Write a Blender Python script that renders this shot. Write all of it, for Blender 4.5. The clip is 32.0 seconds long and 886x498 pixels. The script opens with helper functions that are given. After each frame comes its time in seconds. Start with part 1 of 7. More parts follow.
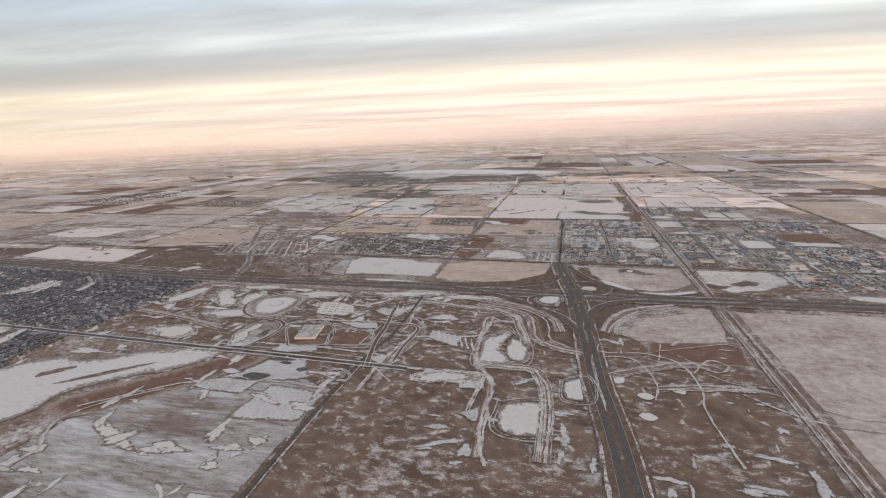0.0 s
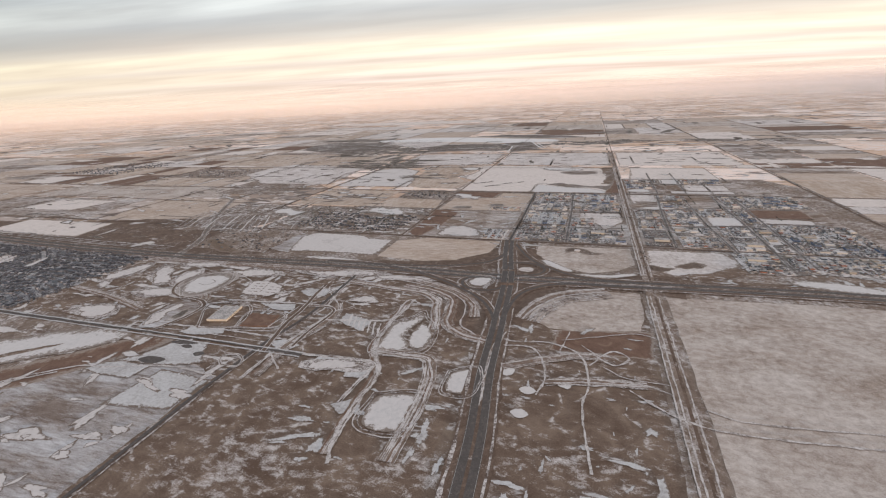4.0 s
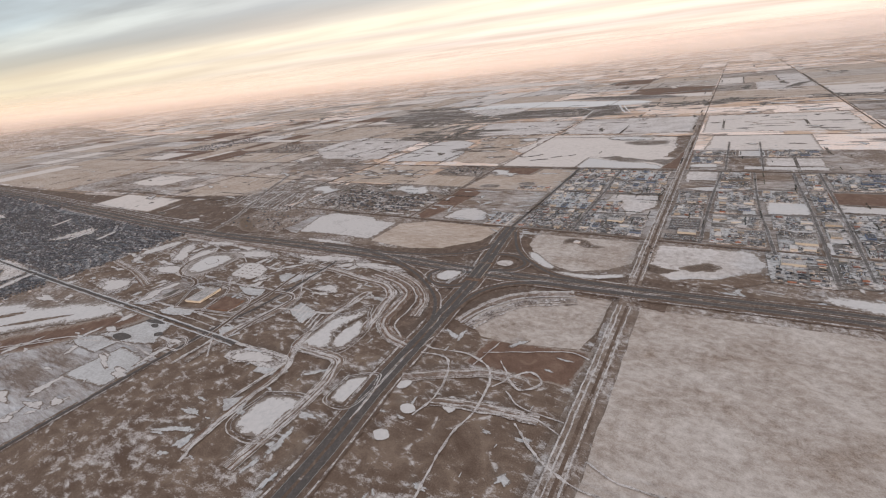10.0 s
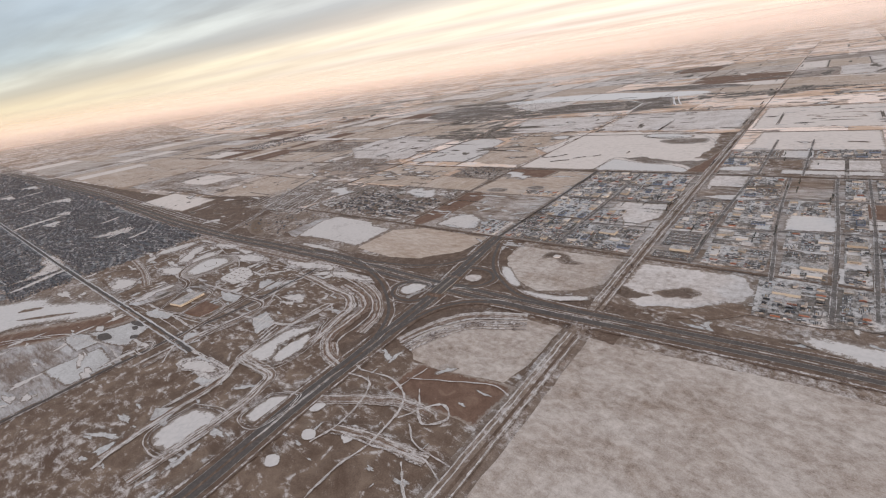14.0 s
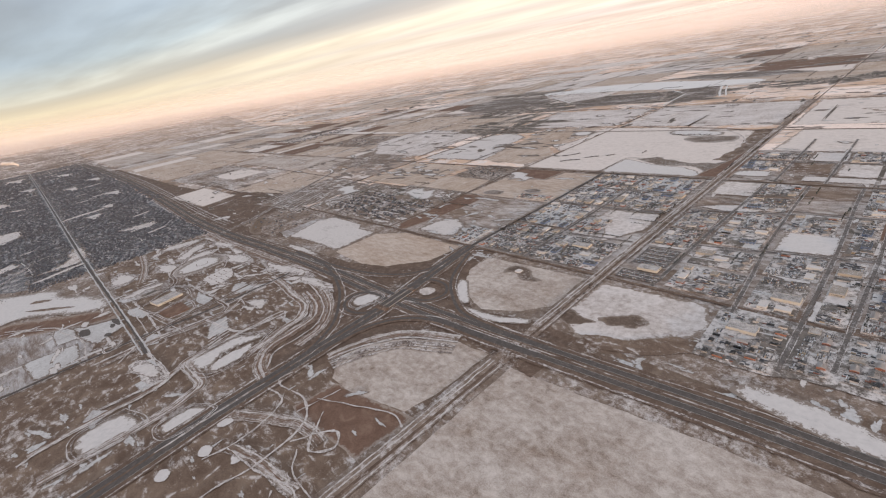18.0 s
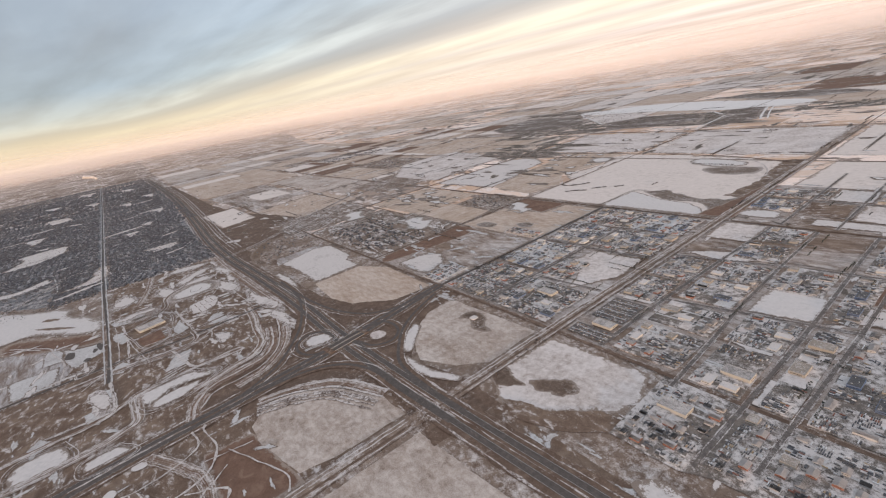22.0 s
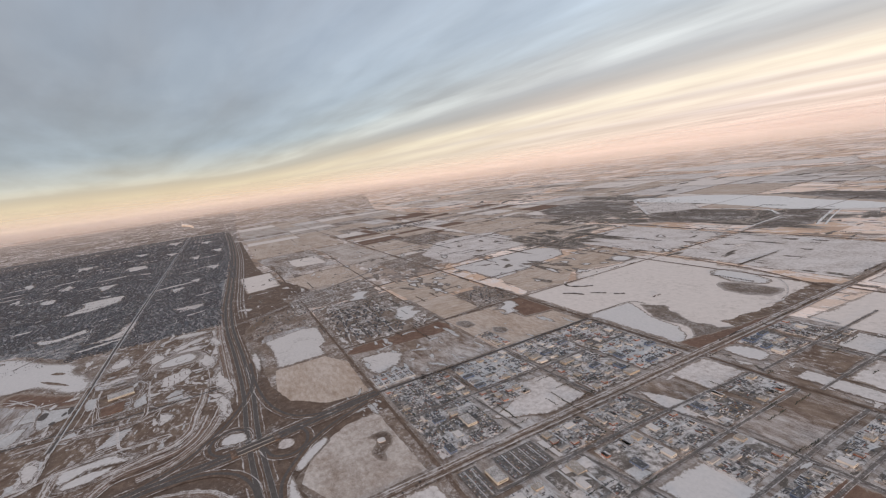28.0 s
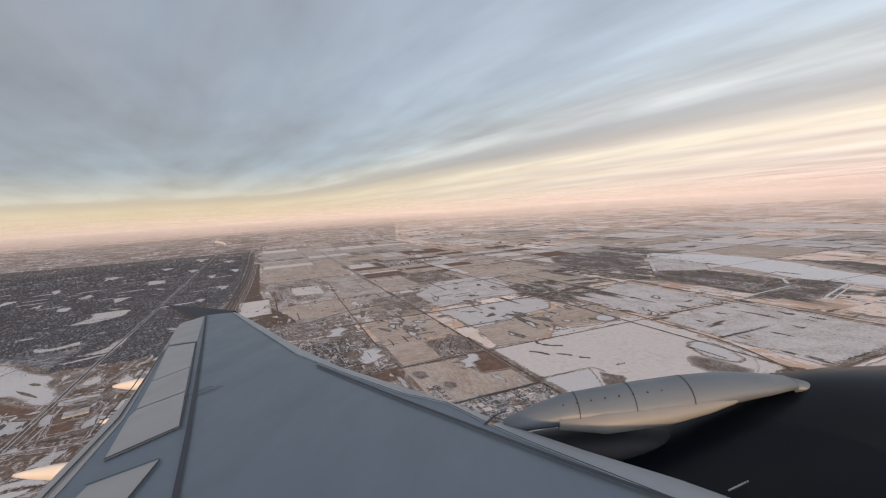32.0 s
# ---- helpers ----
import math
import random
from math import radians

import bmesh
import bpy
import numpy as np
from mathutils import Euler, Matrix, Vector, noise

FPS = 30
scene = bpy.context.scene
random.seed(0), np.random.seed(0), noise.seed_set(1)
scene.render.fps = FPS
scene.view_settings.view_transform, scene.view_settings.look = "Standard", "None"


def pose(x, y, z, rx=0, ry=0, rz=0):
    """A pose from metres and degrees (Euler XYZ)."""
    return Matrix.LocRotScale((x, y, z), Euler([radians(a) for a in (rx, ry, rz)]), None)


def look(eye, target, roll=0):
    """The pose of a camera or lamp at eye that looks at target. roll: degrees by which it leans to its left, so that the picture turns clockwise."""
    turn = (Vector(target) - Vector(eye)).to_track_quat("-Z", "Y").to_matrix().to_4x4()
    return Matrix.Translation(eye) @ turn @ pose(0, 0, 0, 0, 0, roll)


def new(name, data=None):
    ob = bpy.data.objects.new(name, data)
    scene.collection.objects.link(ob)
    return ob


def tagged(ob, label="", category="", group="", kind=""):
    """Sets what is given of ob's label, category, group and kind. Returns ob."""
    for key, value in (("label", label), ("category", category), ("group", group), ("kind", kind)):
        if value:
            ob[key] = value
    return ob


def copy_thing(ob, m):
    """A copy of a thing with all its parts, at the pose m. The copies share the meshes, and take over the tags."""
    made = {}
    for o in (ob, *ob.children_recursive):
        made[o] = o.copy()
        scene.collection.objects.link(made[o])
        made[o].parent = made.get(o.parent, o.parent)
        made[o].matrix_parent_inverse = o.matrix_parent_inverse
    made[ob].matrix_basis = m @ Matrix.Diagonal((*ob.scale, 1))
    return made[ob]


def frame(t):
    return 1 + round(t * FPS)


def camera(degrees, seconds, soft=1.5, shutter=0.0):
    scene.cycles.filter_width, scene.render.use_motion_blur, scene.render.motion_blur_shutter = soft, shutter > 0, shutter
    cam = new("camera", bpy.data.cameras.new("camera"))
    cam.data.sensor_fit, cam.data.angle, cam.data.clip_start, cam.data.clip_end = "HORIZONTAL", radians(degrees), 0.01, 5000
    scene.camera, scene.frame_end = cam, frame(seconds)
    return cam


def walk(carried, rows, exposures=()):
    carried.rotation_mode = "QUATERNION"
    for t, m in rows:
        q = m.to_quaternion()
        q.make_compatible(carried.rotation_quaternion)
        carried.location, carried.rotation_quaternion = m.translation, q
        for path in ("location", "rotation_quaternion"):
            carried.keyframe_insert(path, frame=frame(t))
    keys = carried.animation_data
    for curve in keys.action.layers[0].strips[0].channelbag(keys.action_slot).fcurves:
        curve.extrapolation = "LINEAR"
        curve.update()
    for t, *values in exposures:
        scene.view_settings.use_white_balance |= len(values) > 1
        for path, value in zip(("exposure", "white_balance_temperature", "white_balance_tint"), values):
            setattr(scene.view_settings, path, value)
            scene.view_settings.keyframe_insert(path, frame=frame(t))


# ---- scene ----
from mathutils.geometry import delaunay_2d_cdt

# ---- camera ----
# The place is a 1:10 model: 161 m stand for one section-road mile.
cam = camera(89.27, 32.0, 1.15)
ROWS = [
    (0.0, 2.28, -3.02, 94.48, 75.33, 2.22, 15.43),
    (0.5, 7.88, -0.12, 94.75, 74.55, 2.16, 15.61),
    (1.0, 13.49, 2.78, 95.03, 73.80, 2.15, 15.71),
    (1.5, 19.09, 5.69, 95.30, 73.08, 2.17, 15.77),
    (2.0, 24.68, 8.62, 95.57, 72.42, 2.22, 15.94),
    (2.5, 30.27, 11.57, 95.85, 71.97, 2.28, 16.23),
    (3.0, 35.85, 14.54, 96.12, 71.70, 2.36, 16.59),
    (3.5, 41.41, 17.54, 96.38, 71.50, 2.49, 17.08),
    (5.5, 63.20, 30.50, 97.40, 70.51, 3.23, 19.91),
    (6.0, 68.40, 34.12, 97.64, 70.20, 3.56, 21.04),
    (6.5, 73.56, 37.82, 97.88, 69.47, 3.77, 22.37),
    (7.0, 78.66, 41.58, 98.11, 68.79, 4.06, 23.78),
    (7.5, 83.71, 45.43, 98.35, 68.51, 4.46, 25.28),
    (8.0, 88.69, 49.36, 98.57, 68.42, 4.85, 26.62),
    (8.5, 93.61, 53.38, 98.79, 68.23, 5.24, 27.76),
    (9.0, 98.46, 57.49, 99.00, 68.05, 5.62, 28.79),
    (9.5, 103.24, 61.68, 99.20, 68.00, 5.79, 29.92),
    (10.0, 107.95, 65.96, 99.39, 67.89, 5.97, 31.02),
    (10.5, 112.59, 70.32, 99.58, 67.82, 6.19, 32.05),
    (11.0, 117.16, 74.77, 99.76, 67.80, 6.44, 33.06),
    (11.5, 121.68, 79.28, 99.94, 67.85, 6.70, 34.10),
    (12.0, 126.14, 83.87, 100.11, 67.87, 6.97, 35.13),
    (12.5, 130.55, 88.52, 100.28, 67.85, 7.25, 36.14),
    (13.0, 134.91, 93.23, 100.45, 67.84, 7.49, 37.15),
    (13.5, 139.24, 97.99, 100.62, 67.84, 7.68, 38.06),
    (14.0, 143.52, 102.79, 100.79, 67.89, 7.83, 39.00),
    (14.5, 147.76, 107.64, 100.97, 68.00, 7.90, 39.91),
    (16.5, 163.52, 127.97, 101.62, 67.85, 8.44, 43.47),
    (17.0, 167.06, 133.23, 101.77, 67.66, 8.68, 44.30),
    (17.5, 170.54, 138.52, 101.91, 67.55, 8.90, 45.10),
    (18.0, 173.96, 143.84, 102.06, 67.47, 9.06, 45.91),
    (18.5, 177.30, 149.18, 102.21, 67.37, 9.11, 46.67),
    (19.0, 180.58, 154.56, 102.37, 67.42, 9.06, 47.32),
    (19.5, 183.67, 159.97, 102.92, 67.60, 9.22, 47.95),
    (20.0, 186.70, 165.40, 103.51, 67.95, 9.36, 48.73),
    (20.5, 189.68, 170.86, 104.09, 68.43, 9.50, 49.60),
    (21.0, 192.61, 176.34, 104.72, 68.95, 9.62, 50.53),
    (22.0, 198.25, 187.40, 106.17, 70.27, 9.83, 52.60),
    (22.5, 201.02, 192.97, 106.98, 71.19, 9.92, 53.58),
    (23.0, 203.74, 198.57, 107.83, 72.11, 10.00, 54.54),
    (23.5, 206.46, 204.18, 108.77, 73.11, 10.05, 55.53),
    (24.0, 209.14, 209.78, 109.80, 74.18, 10.11, 56.47),
    (24.5, 211.83, 215.41, 110.80, 75.20, 10.16, 57.42),
    (25.0, 214.52, 221.06, 111.88, 76.03, 10.11, 58.33),
    (25.5, 217.20, 226.78, 112.97, 76.79, 9.96, 59.22),
    (27.5, 227.86, 250.34, 118.21, 79.38, 8.04, 62.25),
    (28.0, 230.70, 256.39, 119.18, 79.81, 7.49, 62.99),
    (28.5, 233.58, 262.54, 120.26, 80.36, 6.82, 63.65),
    (29.0, 236.50, 268.72, 121.40, 80.91, 6.16, 64.29),
    (29.5, 239.40, 274.75, 122.45, 81.50, 5.59, 64.92),
    (30.0, 242.29, 280.91, 123.44, 82.16, 5.13, 65.52),
    (30.5, 245.28, 287.03, 124.58, 82.86, 4.77, 66.13),
    (31.0, 248.04, 292.86, 125.52, 83.51, 4.43, 66.68),
    (31.5, 251.20, 299.23, 126.70, 84.00, 4.00, 67.25),
    (32.0, 254.35, 305.54, 127.60, 84.41, 3.55, 67.77),
]
walk(cam, [(t, pose(x, y, z, rx, ry, rz)) for t, x, y, z, rx, ry, rz in ROWS], [(0.0, 0.09, 6180, 7), (10.0, 0.14, 6200, 7), (20.0, 0.18, 6140, 8), (25.0, 0.02, 6100, 8), (32.0, -0.08, 6100, 9)])

# ---- light ----
SUN_EL, SUN_AZ = 3.5, 122.0   # degrees; azimuth clockwise from +y


def ramp(nt, fac, stops, mode="LINEAR"):
    r = nt.nodes.new("ShaderNodeValToRGB")
    r.color_ramp.interpolation = mode
    e = r.color_ramp.elements
    while len(e) < len(stops):
        e.new(0.5)
    for k, (p, c) in zip(e, stops):
        k.position = p
        k.color = (*c, 1) if len(c) == 3 else c
    if fac is not None:
        nt.links.new(fac, r.inputs[0])
    return r.outputs[0]


def nmath(nt, op, a, b=None, c=None):
    n = nt.nodes.new("ShaderNodeMath")
    n.operation = op
    for k, v in enumerate((a, b, c)):
        if v is None:
            continue
        if isinstance(v, (int, float)):
            n.inputs[k].default_value = v
        else:
            nt.links.new(v, n.inputs[k])
    return n.outputs[0]


def vmap(nt, vec, scale=(1, 1, 1), loc=(0, 0, 0), rot=(0, 0, 0)):
    n = nt.nodes.new("ShaderNodeMapping")
    n.inputs["Scale"].default_value = scale
    n.inputs["Location"].default_value = loc
    n.inputs["Rotation"].default_value = rot
    nt.links.new(vec, n.inputs["Vector"])
    return n.outputs[0]


def noise_tex(nt, vec, scale, detail=4.0, rough=0.55, distort=0.0):
    n = nt.nodes.new("ShaderNodeTexNoise")
    n.inputs["Scale"].default_value = scale
    n.inputs["Detail"].default_value = detail
    n.inputs["Roughness"].default_value = rough
    n.inputs["Distortion"].default_value = distort
    nt.links.new(vec, n.inputs["Vector"])
    return n.outputs["Fac"]


def mix(nt, fac, a, b, blend="MIX"):
    n = nt.nodes.new("ShaderNodeMix")
    n.data_type, n.blend_type = "RGBA", blend
    for key, v in ((0, fac), (6, a), (7, b)):
        if isinstance(v, (int, float)):
            n.inputs[key].default_value = v
        elif isinstance(v, tuple):
            n.inputs[key].default_value = (*v, 1)
        else:
            nt.links.new(v, n.inputs[key])
    return n.outputs[2]


world = bpy.data.worlds.new("winter_dusk_sky")
scene.world = world
world.use_nodes = True
wt = world.node_tree
wt.nodes.clear()
wo = wt.nodes.new("ShaderNodeOutputWorld")
bg = wt.nodes.new("ShaderNodeBackground")
wt.links.new(bg.outputs[0], wo.inputs[0])
tc = wt.nodes.new("ShaderNodeTexCoord")
sep = wt.nodes.new("ShaderNodeSeparateXYZ")
wt.links.new(tc.outputs["Generated"], sep.inputs[0])
# the streaks of cloud run to one vanishing point a little south of west; q is how steeply a way rises across them
ax, ay = -0.156, 0.988
across = nmath(wt, "ADD", nmath(wt, "MULTIPLY", sep.outputs[0], ax), nmath(wt, "MULTIPLY", sep.outputs[1], ay))
along = nmath(wt, "ADD", nmath(wt, "MULTIPLY", sep.outputs[0], -ay), nmath(wt, "MULTIPLY", sep.outputs[1], ax))
up = nmath(wt, "MAXIMUM", sep.outputs[2], 0.0)
low = nmath(wt, "ADD", up, 0.05)
deck = wt.nodes.new("ShaderNodeCombineXYZ")
wt.links.new(nmath(wt, "MULTIPLY", nmath(wt, "DIVIDE", along, low), 0.135), deck.inputs[0])
wt.links.new(nmath(wt, "DIVIDE", across, low), deck.inputs[1])
wisps = noise_tex(wt, deck.outputs[0], 0.6, 6, 0.5, 0.15)
puffs = noise_tex(wt, vmap(wt, deck.outputs[0], (2.2, 0.9, 1), (4, 2, 0)), 1.1, 6, 0.52, 0.15)
q = nmath(wt, "DIVIDE", up, nmath(wt, "SMOOTH_MAX", across, 0.22, 0.12))
q = nmath(wt, "MULTIPLY", q, nmath(wt, "ADD", nmath(wt, "MULTIPLY", nmath(wt, "MULTIPLY", nmath(wt, "SUBTRACT", wisps, 0.5), ramp(wt, up, [(0.0, (0, 0, 0)), (0.10, (1, 1, 1))])), 0.30), 1.0))
t = nmath(wt, "POWER", nmath(wt, "MINIMUM", q, 2.0), 0.5)
# rows of (root of q, colour) from the horizon upwards
bands = ramp(wt, nmath(wt, "MULTIPLY", t, 0.7072), [
    (0.00, (0.74, 0.54, 0.46)), (0.08, (0.98, 0.73, 0.60)), (0.125, (1.0, 0.79, 0.65)), (0.15, (0.86, 0.70, 0.62)), (0.165, (1.02, 0.84, 0.68)), (0.185, (1.06, 0.89, 0.70)), (0.20, (0.84, 0.71, 0.62)), (0.212, (1.04, 0.89, 0.70)), (0.235, (1.08, 0.94, 0.72)),
    (0.252, (0.80, 0.71, 0.61)), (0.278, (0.54, 0.51, 0.48)), (0.30, (0.58, 0.57, 0.56)), (0.315, (0.80, 0.80, 0.77)), (0.335, (0.82, 0.83, 0.80)), (0.37, (0.68, 0.745, 0.79)), (0.45, (0.57, 0.64, 0.725)), (0.60, (0.47, 0.525, 0.61)), (1.0, (0.37, 0.41, 0.48))])
greys = ramp(wt, nmath(wt, "MULTIPLY", t, 0.7072), [(0.0, (0.62, 0.42, 0.35)), (0.24, (0.76, 0.62, 0.50)), (0.30, (0.50, 0.48, 0.46)), (0.45, (0.40, 0.43, 0.46)), (0.7, (0.36, 0.37, 0.41)), (1.0, (0.35, 0.345, 0.36))])
cover = ramp(wt, nmath(wt, "ADD", nmath(wt, "MULTIPLY", wisps, 0.35), nmath(wt, "MULTIPLY", puffs, 0.65)), [(0.41, (0, 0, 0)), (0.61, (0.8, 0.8, 0.8))])
sky = mix(wt, cover, bands, greys)
flecks = noise_tex(wt, vmap(wt, deck.outputs[0], (6.0, 2.2, 1), (1, 7, 0)), 1.2, 5, 0.5, 0.25)
sky = mix(wt, ramp(wt, up, [(0.06, (0, 0, 0)), (0.22, (1, 1, 1))]), sky, mix(wt, 1.0, sky, ramp(wt, flecks, [(0.30, (0.93, 0.935, 0.945)), (0.68, (1.07, 1.065, 1.06))]), "MULTIPLY"))
# orange low in the west
west = nmath(wt, "MULTIPLY", ramp(wt, along, [(0.86, (0, 0, 0)), (1.0, (1, 1, 1))]), ramp(wt, up, [(0.005, (1, 1, 1)), (0.05, (0, 0, 0))]))
sky = mix(wt, nmath(wt, "MULTIPLY", west, 0.85), sky, (0.98, 0.70, 0.42))
cream = nmath(wt, "MULTIPLY", ramp(wt, along, [(0.35, (0, 0, 0)), (0.85, (0.55, 0.55, 0.55))]), ramp(wt, up, [(0.03, (1, 1, 1)), (0.10, (0, 0, 0))]))
sky = mix(wt, cream, sky, (0.98, 0.83, 0.62))
# low down, the sky is dimmer towards the west and brighter towards the north-east
lean = ramp(wt, nmath(wt, "MULTIPLY_ADD", along, 0.5, 0.5), [(0.30, (1.14, 1.12, 1.10)), (0.65, (1.07, 1.06, 1.05)), (0.82, (0.97, 0.96, 0.95)), (0.93, (0.86, 0.85, 0.81)), (1.0, (0.78, 0.765, 0.70))])
sky = mix(wt, ramp(wt, up, [(0.10, (1, 1, 1)), (0.60, (0, 0, 0))]), sky, mix(wt, 1.0, sky, lean, "MULTIPLY"))
# the unseen sky is brightened to light the ground: overhead, and warmer on the side of the rising sun
sky = mix(wt, ramp(wt, up, [(0.55, (0, 0, 0)), (0.9, (1, 1, 1))]), sky, (0.65, 0.64, 0.655))
east = nmath(wt, "ADD", nmath(wt, "MULTIPLY", sep.outputs[0], math.sin(radians(SUN_AZ))), nmath(wt, "MULTIPLY", sep.outputs[1], math.cos(radians(SUN_AZ))))
sky = mix(wt, ramp(wt, nmath(wt, "MULTIPLY_ADD", east, 0.5, 0.5), [(0.50, (0, 0, 0)), (1.0, (1, 1, 1))]), sky, mix(wt, 1.0, sky, (2.3, 2.05, 1.9), "MULTIPLY"))
wt.links.new(sky, bg.inputs[0])
bg.inputs[1].default_value = 1.08

sun = new("sun", bpy.data.lights.new("sun", "SUN"))
sun.data.energy, sun.data.angle, sun.data.color = 3.6, radians(0.6), (1.0, 0.60, 0.31)
a = radians(SUN_AZ)
sun.matrix_world = look((0, 0, 0), (-math.sin(a) * math.cos(radians(SUN_EL)), -math.cos(a) * math.cos(radians(SUN_EL)), -math.sin(radians(SUN_EL))))

# ---- materials ----


def start(name, rough=0.85, metal=0.0):
    m = bpy.data.materials.new(name)
    m.use_nodes = True
    nt = m.node_tree
    b = nt.nodes["Principled BSDF"]
    b.inputs["Roughness"].default_value = rough
    b.inputs["Metallic"].default_value = metal
    b.inputs["Specular IOR Level"].default_value = 0.2
    g = nt.nodes.new("ShaderNodeNewGeometry")
    return m, nt, b, g.outputs["Position"]


def earth(name, dark, light, snow=(0.62, 0.62, 0.66), amount=0.5, scale=0.05, streak=(1, 1, 1), rot=0.0, rough=0.9, edge=0.08, fine=0.5, trails=0.0, rim=None):
    """Ground cover: two soil tones, with snow lying where the noise passes a level. amount: about how much of it is snow."""
    dark, light, snow = (tuple(min(0.84, c * 0.94) for c in col) for col in (dark, light, snow))
    m, nt, b, pos = start(name, rough)
    v = vmap(nt, pos, streak, (0, 0, 0), (0, 0, radians(rot)))
    big = noise_tex(nt, v, scale, 6, 0.62, 0.5)
    mid = noise_tex(nt, pos, scale * 3.3 + 0.02, 5, 0.6, 0.8)
    small = noise_tex(nt, v, scale * 9, 5, 0.68, 0.3)
    tiny = noise_tex(nt, pos, 2.3, 4, 0.7)
    tone = nmath(nt, "ADD", nmath(nt, "MULTIPLY", mid, 0.5), nmath(nt, "ADD", nmath(nt, "MULTIPLY", small, 0.3), nmath(nt, "MULTIPLY", tiny, 0.2)))
    soil = mix(nt, ramp(nt, tone, [(0.38, (0, 0, 0)), (0.64, (1, 1, 1))]), dark, light)
    soil = mix(nt, ramp(nt, mid, [(0.55, (0, 0, 0)), (0.75, (0.6, 0.6, 0.6))]), soil, tuple(0.6 * x + 0.4 * y for x, y in zip(light, (0.30, 0.225, 0.17))))
    soil = mix(nt, 1.0, soil, ramp(nt, tiny, [(0.25, (0.82, 0.82, 0.82)), (0.75, (1.14, 1.14, 1.14))]), "MULTIPLY")
    s = nmath(nt, "ADD", nmath(nt, "ADD", nmath(nt, "MULTIPLY", big, 1 - fine), nmath(nt, "MULTIPLY", small, fine)), nmath(nt, "MULTIPLY", nmath(nt, "SUBTRACT", tiny, 0.5), 0.24))
    lvl = 0.5 + (0.5 - amount) * 0.36
    edge = max(0.05, edge * 0.66)
    lay = ramp(nt, s, [(max(0.0, lvl - edge), (0, 0, 0)), (min(1.0, lvl + edge), (1, 1, 1))])
    if trails:
        vo = nt.nodes.new("ShaderNodeTexVoronoi")
        vo.feature = "DISTANCE_TO_EDGE"
        vo.inputs["Scale"].default_value = trails
        wv = nt.nodes.new("ShaderNodeVectorMath")
        wn = nt.nodes.new("ShaderNodeTexNoise")
        wn.inputs["Scale"].default_value = trails * 0.8
        nt.links.new(pos, wn.inputs["Vector"])
        wv.operation = "MULTIPLY_ADD"
        nt.links.new(wn.outputs["Color"], wv.inputs[0])
        wv.inputs[1].default_value = (0.9 / trails, 0.9 / trails, 0)
        nt.links.new(pos, wv.inputs[2])
        nt.links.new(wv.outputs[0], vo.inputs["Vector"])
        vein = ramp(nt, vo.outputs["Distance"], [(0.012, (1, 1, 1)), (0.035, (0, 0, 0))])
        gate = ramp(nt, small, [(0.50, (0, 0, 0)), (0.60, (0.8, 0.8, 0.8))])
        lay = nmath(nt, "MAXIMUM", lay, nmath(nt, "MULTIPLY", vein, gate))
    tone = mix(nt, ramp(nt, small, [(0.3, (0, 0, 0)), (0.7, (1, 1, 1))]), tuple(c * 0.86 for c in snow), snow)
    cover = mix(nt, lay, soil, tone)
    if rim:     # towards its border the cover breaks up and lets the ground round it show
        at = nt.nodes.new("ShaderNodeAttribute")
        at.attribute_name = "core"
        mott = nmath(nt, "ADD", nmath(nt, "MULTIPLY", nmath(nt, "SUBTRACT", small, 0.5), 2.2), nmath(nt, "MULTIPLY", nmath(nt, "SUBTRACT", tiny, 0.5), 1.2))
        cover = mix(nt, ramp(nt, nmath(nt, "ADD", at.outputs["Fac"], mott), [(0.26, (0, 0, 0)), (0.50, (1, 1, 1))]), mix(nt, ramp(nt, tiny, [(0.3, (0, 0, 0)), (0.7, (1, 1, 1))]), rim, tuple(c * 1.35 for c in rim)), cover)
    nt.links.new(cover, b.inputs["Base Color"])
    return m


M = {}
SNOW, WARM = (0.615, 0.575, 0.558), (0.69, 0.62, 0.58)
M["scrub"] = earth("scrub_ground", (0.115, 0.076, 0.056), (0.23, 0.170, 0.130), SNOW, amount=0.25, scale=0.022, streak=(1, 1.7, 1), rot=12, fine=0.62, edge=0.10, trails=0.05)
M["bank"] = earth("snowy_bank", (0.14, 0.098, 0.075), (0.29, 0.23, 0.19), SNOW, amount=0.30, scale=0.05, fine=0.5, edge=0.12)
M["scrub_wide"] = earth("rough_field", (0.135, 0.09, 0.066), (0.28, 0.215, 0.17), SNOW, amount=0.38, scale=0.025, streak=(0.5, 1.3, 1), fine=0.4, edge=0.16)
M["snow"] = earth("drifted_snow", (0.30, 0.265, 0.25), (0.47, 0.44, 0.425), SNOW, amount=0.86, scale=0.06, edge=0.16, rim=(0.155, 0.122, 0.102))
M["snow_pink"] = earth("settled_snow", (0.36, 0.30, 0.262), (0.50, 0.44, 0.405), WARM, amount=0.96, scale=0.025, edge=0.2, rim=(0.26, 0.21, 0.178))
M["snow_grey"] = earth("thin_snow", (0.26, 0.23, 0.22), (0.40, 0.38, 0.37), (0.57, 0.56, 0.56), amount=0.72, scale=0.10, edge=0.22, rim=(0.155, 0.122, 0.102))
M["pond"] = earth("snowy_ice", (0.46, 0.455, 0.46), (0.56, 0.545, 0.545), (0.625, 0.592, 0.58), amount=0.95, scale=0.06, rough=0.6, edge=0.2, rim=(0.19, 0.155, 0.132))
M["stubble"] = earth("stubble_field", (0.345, 0.262, 0.20), (0.49, 0.39, 0.312), WARM, amount=0.16, scale=0.03, streak=(1, 0.3, 1), edge=0.3, fine=0.45)
